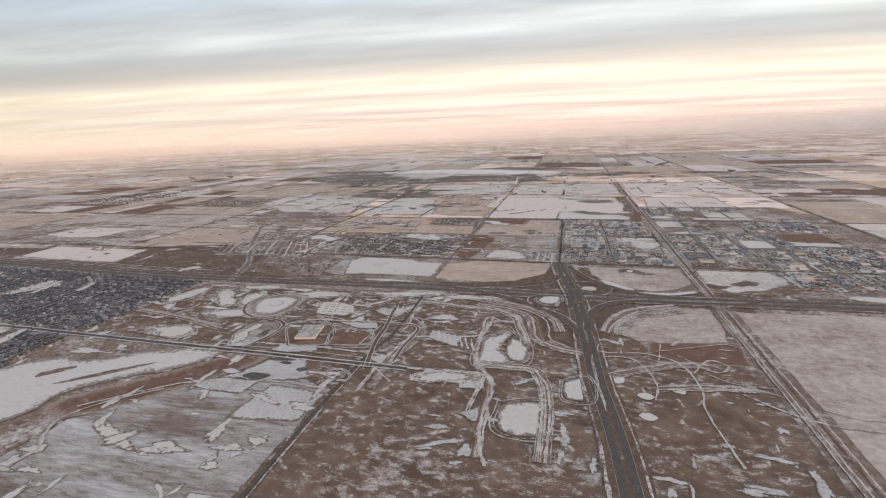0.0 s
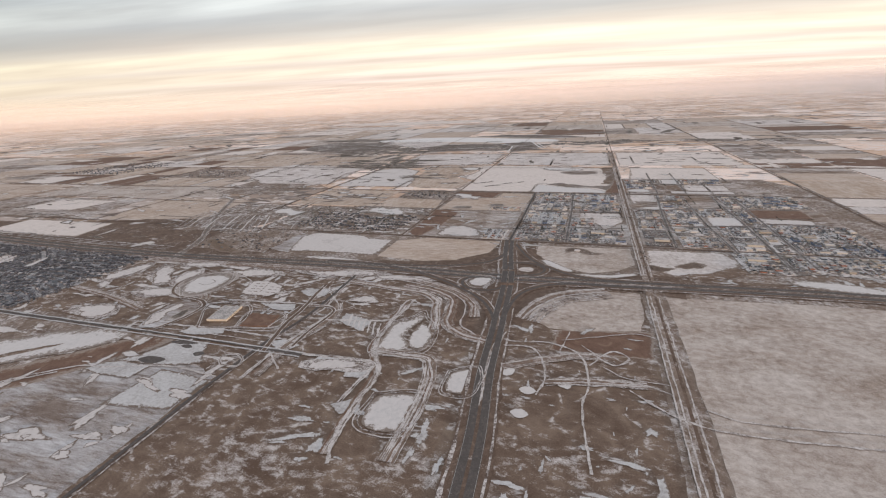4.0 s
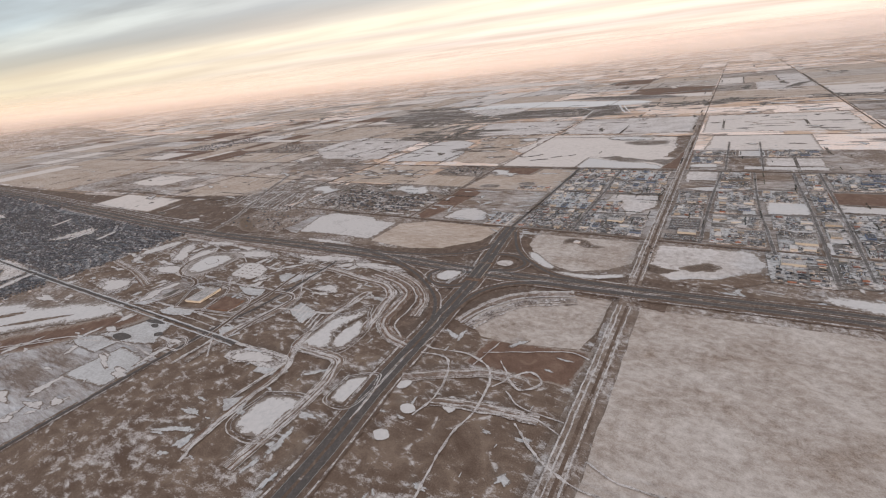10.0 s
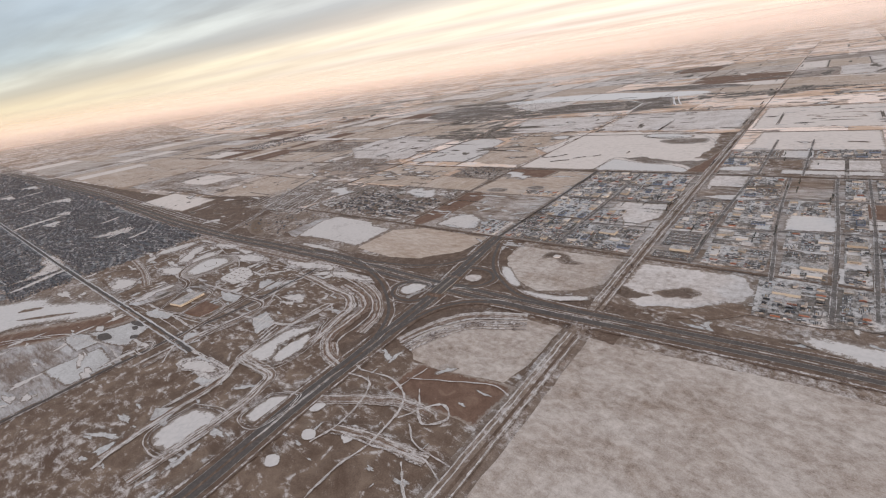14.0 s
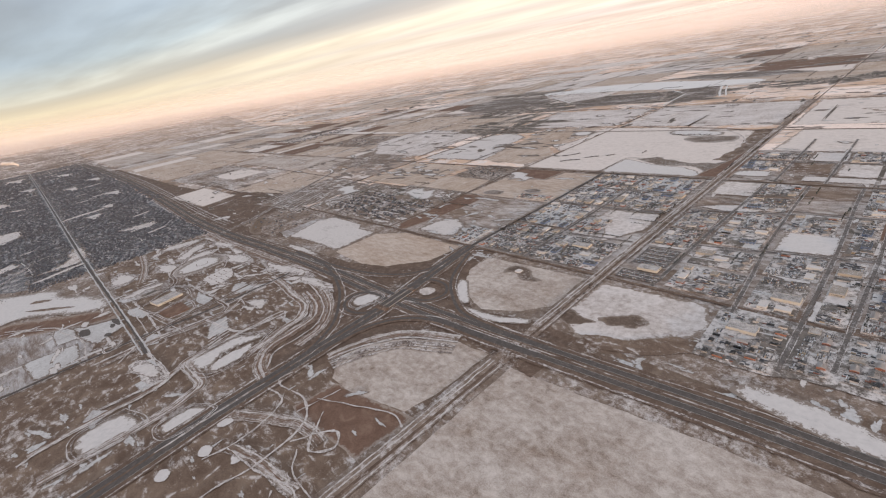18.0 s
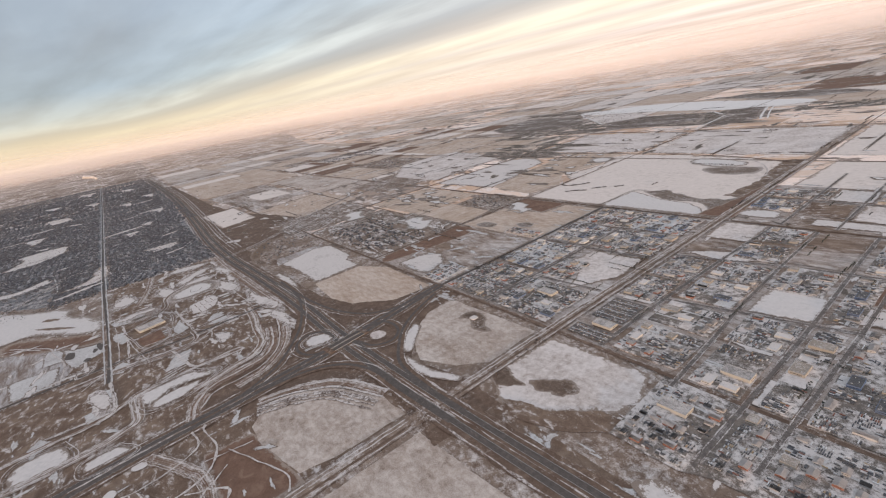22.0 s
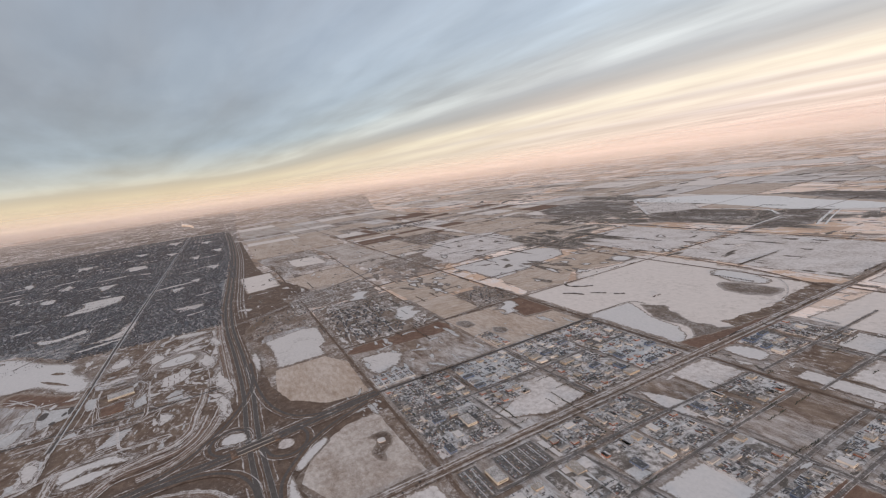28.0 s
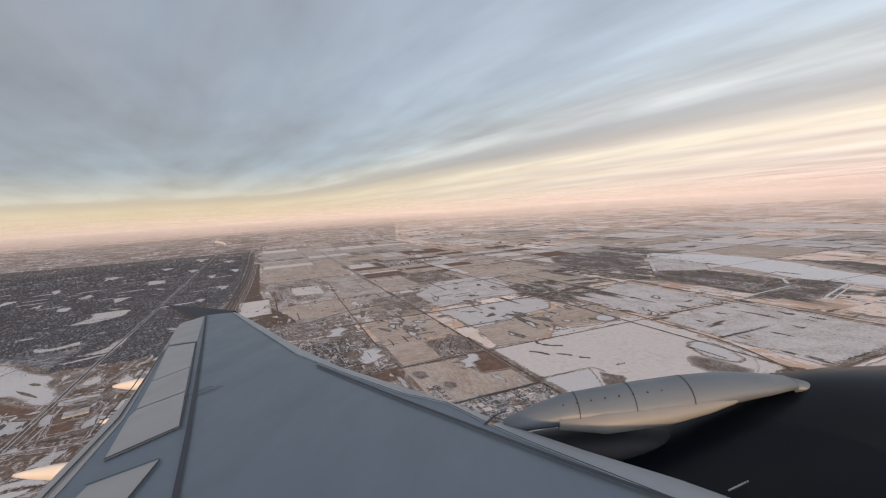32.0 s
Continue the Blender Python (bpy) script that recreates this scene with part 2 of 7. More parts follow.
M["pasture"] = earth("thin_snow_pasture", (0.21, 0.155, 0.12), (0.36, 0.285, 0.235), (0.62, 0.56, 0.52), amount=0.52, scale=0.038, streak=(0.9, 1.15, 1), rot=5, edge=0.24, fine=0.45)
M["pasture_tan"] = earth("tan_snowy_stubble", (0.315, 0.232, 0.172), (0.46, 0.358, 0.285), (0.65, 0.57, 0.515), amount=0.32, scale=0.04, streak=(0.4, 1.2, 1), rot=25, edge=0.30)
M["pasture_white"] = earth("snowy_pasture", (0.25, 0.195, 0.165), (0.40, 0.34, 0.30), (0.66, 0.61, 0.59), amount=0.72, scale=0.04, edge=0.2, rim=(0.21, 0.168, 0.14))
M["streaked"] = earth("wind_streaked_pasture", (0.15, 0.11, 0.09), (0.28, 0.23, 0.20), (0.58, 0.57, 0.58), amount=0.45, scale=0.05, streak=(0.3, 1.8, 1), rot=-38, edge=0.16, fine=0.35)
M["soil"] = earth("bare_soil", (0.135, 0.080, 0.058), (0.215, 0.138, 0.102), SNOW, amount=0.0, scale=0.05, edge=0.1, rim=(0.24, 0.195, 0.165))
M["clay"] = earth("orange_clay", (0.14, 0.098, 0.072), (0.20, 0.148, 0.112), SNOW, amount=0.05, scale=0.05, edge=0.1, rim=(0.18, 0.14, 0.115))
M["hollow"] = earth("bare_hollow_ground", (0.12, 0.092, 0.076), (0.24, 0.195, 0.165), (0.55, 0.52, 0.51), amount=0.16, scale=0.06, edge=0.2, rim=(0.30, 0.265, 0.245))
M["woods"] = earth("brush_floor", (0.085, 0.07, 0.06), (0.16, 0.135, 0.115), SNOW, amount=0.22, scale=0.03, fine=0.6, edge=0.1, rim=(0.27, 0.23, 0.20))
M["ice"] = earth("lake_ice", (0.50, 0.485, 0.48), (0.60, 0.585, 0.58), (0.72, 0.695, 0.685), amount=0.95, scale=0.02, rough=0.6, edge=0.2)
M["brushland"] = earth("brush_land", (0.105, 0.086, 0.075), (0.20, 0.166, 0.145), SNOW, amount=0.28, scale=0.02, streak=(0.6, 1.5, 1), fine=0.45, edge=0.10, rim=(0.26, 0.22, 0.195))
M["asphalt"] = earth("asphalt", (0.082, 0.072, 0.067), (0.125, 0.111, 0.104), SNOW, amount=-0.05, scale=0.2, edge=0.1)
M["verge"] = earth("brown_verge", (0.100, 0.067, 0.050), (0.185, 0.132, 0.102), SNOW, amount=0.12, scale=0.06, edge=0.12)
M["bare_patch"] = earth("bare_patch_ground", (0.10, 0.072, 0.056), (0.19, 0.142, 0.113), SNOW, amount=0.10, scale=0.07, edge=0.15, rim=(0.21, 0.172, 0.148))
M["street"] = earth("snowy_street", (0.11, 0.094, 0.086), (0.19, 0.168, 0.155), SNOW, amount=0.16, scale=0.12, edge=0.15)
M["gravel"] = earth("snowy_track", (0.19, 0.155, 0.135), (0.36, 0.32, 0.30), SNOW, amount=0.62, scale=0.16, edge=0.13, fine=0.6)
M["windrow"] = earth("broken_snow_ridge", (0.10, 0.07, 0.057), (0.18, 0.14, 0.12), SNOW, amount=0.5, scale=0.12, edge=0.10, fine=0.6)
M["line"] = earth("worn_paint", (0.2, 0.19, 0.18), (0.35, 0.34, 0.33), SNOW, amount=0.4, scale=0.3, edge=0.3)
M["town"] = earth("town_ground", (0.075, 0.078, 0.086), (0.15, 0.153, 0.166), SNOW, amount=0.34, scale=0.09, edge=0.13)
M["yard"] = earth("trodden_yard", (0.105, 0.09, 0.08), (0.23, 0.20, 0.178), SNOW, amount=0.46, scale=0.055, edge=0.08, fine=0.45)


def by_island(name, stops, rough=0.8):
    m, nt, b, pos = start(name, rough)
    g = nt.nodes.new("ShaderNodeNewGeometry")
    col = ramp(nt, g.outputs["Random Per Island"], stops, "CONSTANT")
    col = mix(nt, ramp(nt, noise_tex(nt, pos, 1.7, 3), [(0.45, (0, 0, 0)), (0.75, (0.25, 0.25, 0.25))]), col, (0.40, 0.40, 0.43))
    nt.links.new(col, b.inputs["Base Color"])
    return m


M["houses"] = by_island("house_roofs", [(0.0, (0.055, 0.057, 0.066)), (0.3, (0.085, 0.088, 0.099)), (0.55, (0.115, 0.119, 0.133)), (0.7, (0.08, 0.077, 0.083)), (0.88, (0.17, 0.174, 0.19)), (0.97, (0.28, 0.285, 0.31))])
M["twigs"] = by_island("bare_twigs", [(0.0, (0.05, 0.043, 0.04)), (0.4, (0.075, 0.062, 0.055)), (0.75, (0.10, 0.085, 0.07))], 0.95)
M["spruce"] = by_island("spruce_needles", [(0.0, (0.030, 0.038, 0.030)), (0.4, (0.045, 0.052, 0.040)), (0.75, (0.065, 0.066, 0.052))], 0.95)
M["vehicles"] = by_island("yard_goods", [(0.0, (0.08, 0.08, 0.085)), (0.3, (0.16, 0.15, 0.14)), (0.5, (0.10, 0.10, 0.11)), (0.66, (0.22, 0.10, 0.07)), (0.72, (0.45, 0.45, 0.46)), (0.84, (0.36, 0.27, 0.17)), (0.9, (0.60, 0.60, 0.61))], 0.6)


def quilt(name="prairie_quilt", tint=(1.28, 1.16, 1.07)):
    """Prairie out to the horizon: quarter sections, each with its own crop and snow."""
    m, nt, b, pos = start(name, 0.95)
    s = nt.nodes.new("ShaderNodeSeparateXYZ")
    nt.links.new(pos, s.inputs[0])
    fx = nmath(nt, "FLOOR", nmath(nt, "DIVIDE", nmath(nt, "ADD", s.outputs[0], 3.5), 80.5))
    fy0 = nmath(nt, "DIVIDE", nmath(nt, "ADD", s.outputs[1], 6.0), 80.5)
    fy = nmath(nt, "FLOOR", fy0)
    c = nt.nodes.new("ShaderNodeCombineXYZ")
    nt.links.new(fx, c.inputs[0])
    nt.links.new(fy, c.inputs[1])
    w = nt.nodes.new("ShaderNodeTexWhiteNoise")
    nt.links.new(c.outputs[0], w.inputs[0])
    crop = ramp(nt, w.outputs["Value"], [(0.0, (0.488, 0.378, 0.299)), (0.18, (0.634, 0.549, 0.500)), (0.36, (0.415, 0.317, 0.250)), (0.5, (0.732, 0.671, 0.647)),
                                         (0.64, (0.525, 0.421, 0.342)), (0.76, (0.293, 0.213, 0.171)), (0.86, (0.573, 0.464, 0.390)), (0.93, (0.756, 0.708, 0.695))], "CONSTANT")
    gx = nmath(nt, "FLOOR", nmath(nt, "DIVIDE", nmath(nt, "ADD", s.outputs[0], 3.5), 161.0))
    gy = nmath(nt, "FLOOR", nmath(nt, "DIVIDE", nmath(nt, "ADD", s.outputs[1], 6.0), 26.83))
    c2 = nt.nodes.new("ShaderNodeCombineXYZ")
    nt.links.new(gx, c2.inputs[0])
    nt.links.new(gy, c2.inputs[1])
    c2.inputs[2].default_value = 5.0
    w2 = nt.nodes.new("ShaderNodeTexWhiteNoise")
    nt.links.new(c2.outputs[0], w2.inputs[0])
    strip_crop = ramp(nt, w2.outputs["Value"], [(0.0, (0.46, 0.36, 0.285)), (0.3, (0.70, 0.64, 0.61)), (0.5, (0.30, 0.225, 0.18)), (0.65, (0.55, 0.46, 0.40)), (0.85, (0.42, 0.33, 0.26))], "CONSTANT")
    crop = mix(nt, nmath(nt, "GREATER_THAN", w.outputs["Value"], 0.62), crop, mix(nt, 0.6, crop, strip_crop))
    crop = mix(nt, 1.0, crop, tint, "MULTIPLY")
    # crops turn darker towards the far west, by position
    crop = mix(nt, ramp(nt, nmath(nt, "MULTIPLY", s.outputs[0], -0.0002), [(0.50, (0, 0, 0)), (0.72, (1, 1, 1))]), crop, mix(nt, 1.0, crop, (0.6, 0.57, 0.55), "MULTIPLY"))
    big = noise_tex(nt, pos, 0.012, 6, 0.6, 0.4)
    mid = noise_tex(nt, vmap(nt, pos, (1, 1.6, 1)), 0.05, 6, 0.65, 0.6)
    tiny = noise_tex(nt, pos, 0.5, 4, 0.6)
    snow = ramp(nt, nmath(nt, "ADD", nmath(nt, "MULTIPLY", big, 0.4), nmath(nt, "MULTIPLY", mid, 0.6)), [(0.51, (0, 0, 0)), (0.56, (1, 1, 1))])
    col = mix(nt, nmath(nt, "MULTIPLY", snow, 0.75), crop, (0.80, 0.74, 0.72))
    brush = ramp(nt, noise_tex(nt, vmap(nt, pos, (0.5, 1.5, 1)), 0.035, 7, 0.7, 0.8), [(0.55, (0, 0, 0)), (0.60, (1, 1, 1))])
    col = mix(nt, nmath(nt, "MULTIPLY", brush, 0.85), col, (0.15, 0.12, 0.105))
    col = mix(nt, ramp(nt, tiny, [(0.3, (0, 0, 0)), (0.7, (0.35, 0.35, 0.35))]), col, (0.27, 0.215, 0.18))
    nt.links.new(col, b.inputs["Base Color"])
    return m


# light, warm tint: part of the far haze is put into the crop colour
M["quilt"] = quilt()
# the same quilt in two darker tints, for the west
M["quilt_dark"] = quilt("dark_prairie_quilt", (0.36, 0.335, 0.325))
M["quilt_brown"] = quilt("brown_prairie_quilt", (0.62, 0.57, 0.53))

# see-through shells standing in for thin haze over the far prairie: lit by the sky, denser towards the ground
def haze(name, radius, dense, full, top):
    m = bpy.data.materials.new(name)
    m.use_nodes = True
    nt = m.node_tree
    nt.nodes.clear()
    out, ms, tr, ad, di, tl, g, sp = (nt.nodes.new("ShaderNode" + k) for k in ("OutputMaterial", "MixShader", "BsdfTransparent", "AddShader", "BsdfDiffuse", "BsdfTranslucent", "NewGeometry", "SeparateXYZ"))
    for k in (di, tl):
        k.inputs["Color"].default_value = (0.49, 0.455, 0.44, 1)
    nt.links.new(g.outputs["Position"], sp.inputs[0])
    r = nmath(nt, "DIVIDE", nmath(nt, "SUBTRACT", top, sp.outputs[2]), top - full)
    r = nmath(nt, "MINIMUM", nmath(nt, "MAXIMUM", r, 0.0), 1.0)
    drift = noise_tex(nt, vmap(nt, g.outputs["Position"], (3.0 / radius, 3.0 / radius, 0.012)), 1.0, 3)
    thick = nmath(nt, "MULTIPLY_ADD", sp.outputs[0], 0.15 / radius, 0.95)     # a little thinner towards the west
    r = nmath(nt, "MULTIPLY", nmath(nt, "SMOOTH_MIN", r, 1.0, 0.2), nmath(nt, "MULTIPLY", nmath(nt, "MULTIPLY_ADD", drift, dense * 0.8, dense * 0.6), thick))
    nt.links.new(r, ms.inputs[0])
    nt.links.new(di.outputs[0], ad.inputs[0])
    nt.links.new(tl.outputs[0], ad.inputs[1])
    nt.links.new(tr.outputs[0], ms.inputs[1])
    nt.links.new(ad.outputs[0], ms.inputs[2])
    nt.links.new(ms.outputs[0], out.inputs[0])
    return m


# ---- helpers for shapes ----


def link(name, bm, mat, parent=None, label="", category="", group="", kind=""):
    me = bpy.data.meshes.new(name)
    bm.to_mesh(me)
    bm.free()
    me.materials.append(mat)
    me.attributes.new("core", "FLOAT", "POINT").data.foreach_set("value", [1.0] * len(me.vertices))
    ob = new(name, me)
    if parent:
        ob.parent = parent
    return tagged(ob, label, category, group, kind)


def part(name, bm, mat, parent, label=""):
    return link(name, bm, mat, parent, label)


def curve(pts, step=4.0, closed=False):
    """A smooth line through the points."""
    p = [Vector((*q, 0)) for q in pts]
    n = len(p)
    out = []
    segs = n if closed else n - 1
    for i in range(segs):
        if closed:
            a, b, c, d = p[(i - 1) % n], p[i], p[(i + 1) % n], p[(i + 2) % n]
        else:
            a, b, c, d = p[max(i - 1, 0)], p[i], p[i + 1], p[min(i + 2, n - 1)]
        l0, l1, l2 = (b - a).length, (c - b).length, (d - c).length
        m0, m1 = (c - a) * (l1 / (l0 + l1)), (d - b) * (l1 / (l1 + l2))
        k = max(2, int(l1 / step))
        for j in range(k):
            t = j / k
            out.append(b * (2 * t ** 3 - 3 * t * t + 1) + m0 * (t ** 3 - 2 * t * t + t) + c * (3 * t * t - 2 * t ** 3) + m1 * (t ** 3 - t * t))
    if not closed:
        out.append(p[-1])
    return out


LAYER = [0]


def lift(z):
    """Each flat piece lies a hair above the one before, so that no two share a plane."""
    LAYER[0] += 1
    return z + 0.0002 * LAYER[0]


FLAT = []


def settle():
    """Space all flat pieces evenly by height, in the order in which they lie; returns the height of each kind of ground."""
    level, heights = 0.004, {}
    for z, levels, ob in sorted(FLAT, key=lambda f: f[0]):
        for v in ob.data.vertices:
            if levels > 1:
                v.co.z = level + 0.00013 * (round((v.co.z - z) / 0.0003) % levels)
            elif abs(v.co.z - z) < 1e-5:
                v.co.z = level
        level += 0.00013 * levels
        heights[ob.name.split(".")[0]] = level
    return heights


def strip(bm, pts, width, z, wobble=0.0, step=4.0):
    line = curve(pts, step)
    rows = []
    for i, q in enumerate(line):
        t = (line[min(i + 1, len(line) - 1)] - line[max(i - 1, 0)]).normalized()
        s = Vector((-t.y, t.x, 0)) * width / 2
        k = max(0.12, 1 + wobble * (noise.noise(q * 0.35) + 0.6 * noise.noise(q * 1.3)))
        q = q + s.normalized() * wobble * 0.35 * noise.noise(q * 0.21 + Vector((9, 3, 1)))
        rows.append([bm.verts.new(q + s * k + Vector((0, 0, z))), bm.verts.new(q - s * k + Vector((0, 0, z)))])
    for u, v in zip(rows, rows[1:]):
        bm.faces.new((u[0], u[1], v[1], v[0]))


def road(name, pts, width, mat, z, label, category="road", wobble=0.0, group="", step=4.0):
    bm = bmesh.new()
    z = lift(z)
    strip(bm, pts, width, z, wobble, step)
    ob = link(name, bm, mat, None, label, category, group, "structure")
    FLAT.append((z, 1, ob))
    return ob


def plot(name, pts, mat, z, label, category="field", smooth=False, jitter=0.6, group="", kind="", seed=0.0):
    """A piece of ground with a ragged edge, standing z proud of the soil."""
    if smooth:
        line = curve(pts, 1.2 if jitter < 3 else 4.0, True)
    else:
        line = []
        n = len(pts)
        for i in range(n):
            a, b = Vector((*pts[i], 0)), Vector((*pts[(i + 1) % n], 0))
            k = max(1, int((b - a).length / (1.6 if (b - a).length < 150 else 6)))
            line += [a.lerp(b, j / k) for j in range(k)]
    z = lift(z)
    outline = []
    for q in line:
        d = noise.noise_vector(q * 0.13 + Vector((seed, 0, 5))) * jitter + noise.noise_vector(q * 0.55) * jitter * 0.45 + noise.noise_vector(q * 1.7) * min(0.35, jitter * 0.25)
        outline.append((q.x + d.x, q.y + d.y))
    ring = np.array(outline)
    nxt = np.roll(ring, -1, axis=0)
    area = abs(float(np.sum(ring[:, 0] * nxt[:, 1] - nxt[:, 0] * ring[:, 1]))) / 2
    rim = min(max(0.16 * math.sqrt(area), 0.6), 6.0) if smooth else min(max(0.10 * math.sqrt(area), 0.5), 2.2)
    gap = max(rim * 0.9, math.sqrt(area) / 15)
    gx, gy = np.meshgrid(np.arange(ring[:, 0].min() + gap / 2, ring[:, 0].max(), gap), np.arange(ring[:, 1].min() + gap / 2, ring[:, 1].max(), gap))
    pts_in = np.stack([gx.ravel(), gy.ravel()], 1)
    if len(pts_in):
        cross = (ring[None, :, 1] > pts_in[:, None, 1]) != (nxt[None, :, 1] > pts_in[:, None, 1])
        rise = np.where(nxt[:, 1] == ring[:, 1], 1e-9, nxt[:, 1] - ring[:, 1])
        at = ring[None, :, 0] + (pts_in[:, None, 1] - ring[None, :, 1]) / rise[None, :] * (nxt - ring)[None, :, 0]
        pts_in = pts_in[(cross & (pts_in[:, None, 0] < at)).sum(1) % 2 == 1]
        near = np.sqrt(((pts_in[:, None, :] - ring[None, :, :]) ** 2).sum(2)).min(1) if len(pts_in) else np.zeros(0)
        pts_in = pts_in[near > rim * 0.45]
    got, _, tris, _, _, _ = delaunay_2d_cdt([Vector(v) for v in outline] + [Vector(v) for v in pts_in.tolist()], [], [list(range(len(outline)))], 1, 1e-4)
    vs = [(v.x, v.y, z) for v in got]
    flat = np.array([(v.x, v.y) for v in got])
    core = np.clip(np.sqrt(((flat[:, None, :] - ring[None, :, :]) ** 2).sum(2)).min(1) / rim, 0, 1)
    if z > 0.2:     # a heap: its sides come down to the ground
        core[:] = 1.0
        n = len(vs)
        vs += [(x, y, 0.0) for x, y in outline]
        vs += [(x, y, z) for x, y in outline]
        core = np.concatenate([core, np.ones(2 * len(outline))])
        k = len(outline)
        tris = [tuple(f) for f in tris] + [(n + i, n + (i + 1) % k, n + k + (i + 1) % k, n + k + i) for i in range(k)]
    me = bpy.data.meshes.new(name)
    me.from_pydata(vs, [], [tuple(f) for f in tris])
    me.materials.append(mat)
    me.attributes.new("core", "FLOAT", "POINT").data.foreach_set("value", core.astype(np.float32))
    ob = tagged(new(name, me), label, category, group, kind or "structure")
    if z < 0.4:
        FLAT.append((z, 1, ob))
    return ob


# ---- the land ----
bm = bmesh.new()
rounds = []
for radius, z in ((60, 0), (400, 0), (1200, 0), (2200, 0), (3200, 0), (3600, 0), (3900, 3), (4200, 10), (4500, 21), (4800, 34), (5200, 50)):
    rounds.append([bm.verts.new((130 + radius * math.cos(2 * math.pi * k / 96), 150 + radius * math.sin(2 * math.pi * k / 96), z)) for k in range(96)])
bm.faces.new(rounds[0])
for inner, outer in zip(rounds, rounds[1:]):     # flat prairie, rising a little at the rim
    for k in range(96):
        bm.faces.new((inner[k], outer[k], outer[(k + 1) % 96], inner[(k + 1) % 96]))
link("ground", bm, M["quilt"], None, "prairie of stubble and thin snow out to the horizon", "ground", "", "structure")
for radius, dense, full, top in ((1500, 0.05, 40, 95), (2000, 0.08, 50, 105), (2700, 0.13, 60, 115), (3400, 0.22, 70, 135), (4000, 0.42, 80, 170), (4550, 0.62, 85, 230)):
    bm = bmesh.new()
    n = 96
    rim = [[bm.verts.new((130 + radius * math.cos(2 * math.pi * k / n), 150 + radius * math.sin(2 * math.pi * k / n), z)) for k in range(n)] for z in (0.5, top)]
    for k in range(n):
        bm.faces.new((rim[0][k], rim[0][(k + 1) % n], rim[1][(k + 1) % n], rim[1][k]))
    link("backdrop_haze", bm, haze("far_haze", radius, dense, full, top), None, "see-through shell imitating thin pinkish winter haze over the far prairie", "haze", "", "structure")
# ---- fields, ponds and bare ground ----
plot("roadside_ground", [(-245, 40), (-245, 262), (-165, 318), (-165, 400), (-90, 478), (-86, 562), (216, 562), (300, 400), (300, 40)], M["bank"], 0.006, "brown roadside ground with thin snow", "ground", jitter=2)
plot("scrub_ground", [(-250, 158), (-235, 243), (-120, 243), (75, 246), (75, 60), (-170, 60), (-170, 158)], M["scrub"], 0.012, "brown scrubby building land with patches of snow", "ground")
plot("scrub_ground", [(-250, 262), (-240, 316), (-165, 316), (-163, 268)], M["scrub"], 0.012, "brown scrubby land with tracks and snow beside the highway", "ground")
plot("scrub_ground", [(84, 262), (84, 268), (140, 268), (260, 300), (260, 262)], M["scrub"], 0.014, "brown scrubby verge land by the highway", "ground")
plot("prairie", [(-5000, -4500), (-5000, 1800), (-900, 640), (-430, 640), (-245, 480), (-245, 262), (-250, -100), (0, -500), (200, -4500)], M["quilt_brown"], 0.004, "brown prairie fields west of the town", "prairie", jitter=2)
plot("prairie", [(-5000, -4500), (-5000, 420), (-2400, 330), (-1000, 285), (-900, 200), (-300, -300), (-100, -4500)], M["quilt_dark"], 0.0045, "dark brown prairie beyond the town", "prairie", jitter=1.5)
# ---- farmland: it lies over the open prairie and under all that follows ----
layers = LAYER[0]
farm = random.Random(71)
CROPS = ("stubble", "stubble", "pasture_tan", "pasture_tan", "snow_pink", "snow_pink", "pasture", "pasture_white", "scrub_wide", "soil")
SAYS = {"stubble": "tan stubble strip with thin snow", "pasture_tan": "tan field with streaky snow", "snow_pink": "pale snow-covered farm field", "pasture": "greyish pasture with mottled snow", "pasture_white": "snowy pasture with bare patches", "scrub_wide": "rough brown field with drifting snow", "soil": "dark ploughed strip with no snow"}


def farmland(x0, y0, x1, y1, cell, bare=0.0):
    """Quarter sections cut into strips, each with its own crop, and hedges on some of their borders."""
    nx, ny = int((x1 - x0) / cell), int((y1 - y0) / cell)
    for i in range(nx):
        for j in range(ny):
            if farm.random() < bare:
                continue
            a, b = x0 + i * cell + 1.2, y0 + j * cell + 1.2
            c, d, cuts, turn = a + cell - 2.4, b + cell - 2.4, farm.choice((1, 1, 2, 2, 3)), farm.random() < 0.5
            at = [0.0] + sorted(farm.uniform(0.2, 0.8) for k in range(cuts - 1)) + [1.0]
            for u, v in zip(at, at[1:]):
                crop = farm.choice(CROPS)
                q = [(a + (c - a) * u, b), (a + (c - a) * u, d), (a + (c - a) * v, d), (a + (c - a) * v, b)] if turn else [(a, b + (d - b) * u), (a, b + (d - b) * v), (c, b + (d - b) * v), (c, b + (d - b) * u)]
                LAYER[0] = 0
                plot("farm_field", q, M[crop], 0.006 + 0.00002 * len(FLAT), SAYS[crop], "field", jitter=cell / 50, seed=farm.uniform(0, 50))
                if farm.random() < 0.5:
                    LAYER[0] = 0
                    road("hedge", [q[0], ((q[0][0] + q[1][0]) / 2, (q[0][1] + q[1][1]) / 2), q[1]], cell / 60, M["woods"], 0.006 + 0.00002 * len(FLAT), "dark thin hedge of leafless trees between fields", "hedge", 0.9, step=cell / 20)


farmland(-888, 479, -245, 962, 80.5)
farmland(-1500, 300, -888, 862, 122.0, 0.15)
farmland(240, 318, 480, 962, 80.5)
farmland(-888, 962, 720, 1606, 161.0, 0.2)
farmland(-1700, 862, -888, 1650, 161.0, 0.3)
LAYER[0] = layers

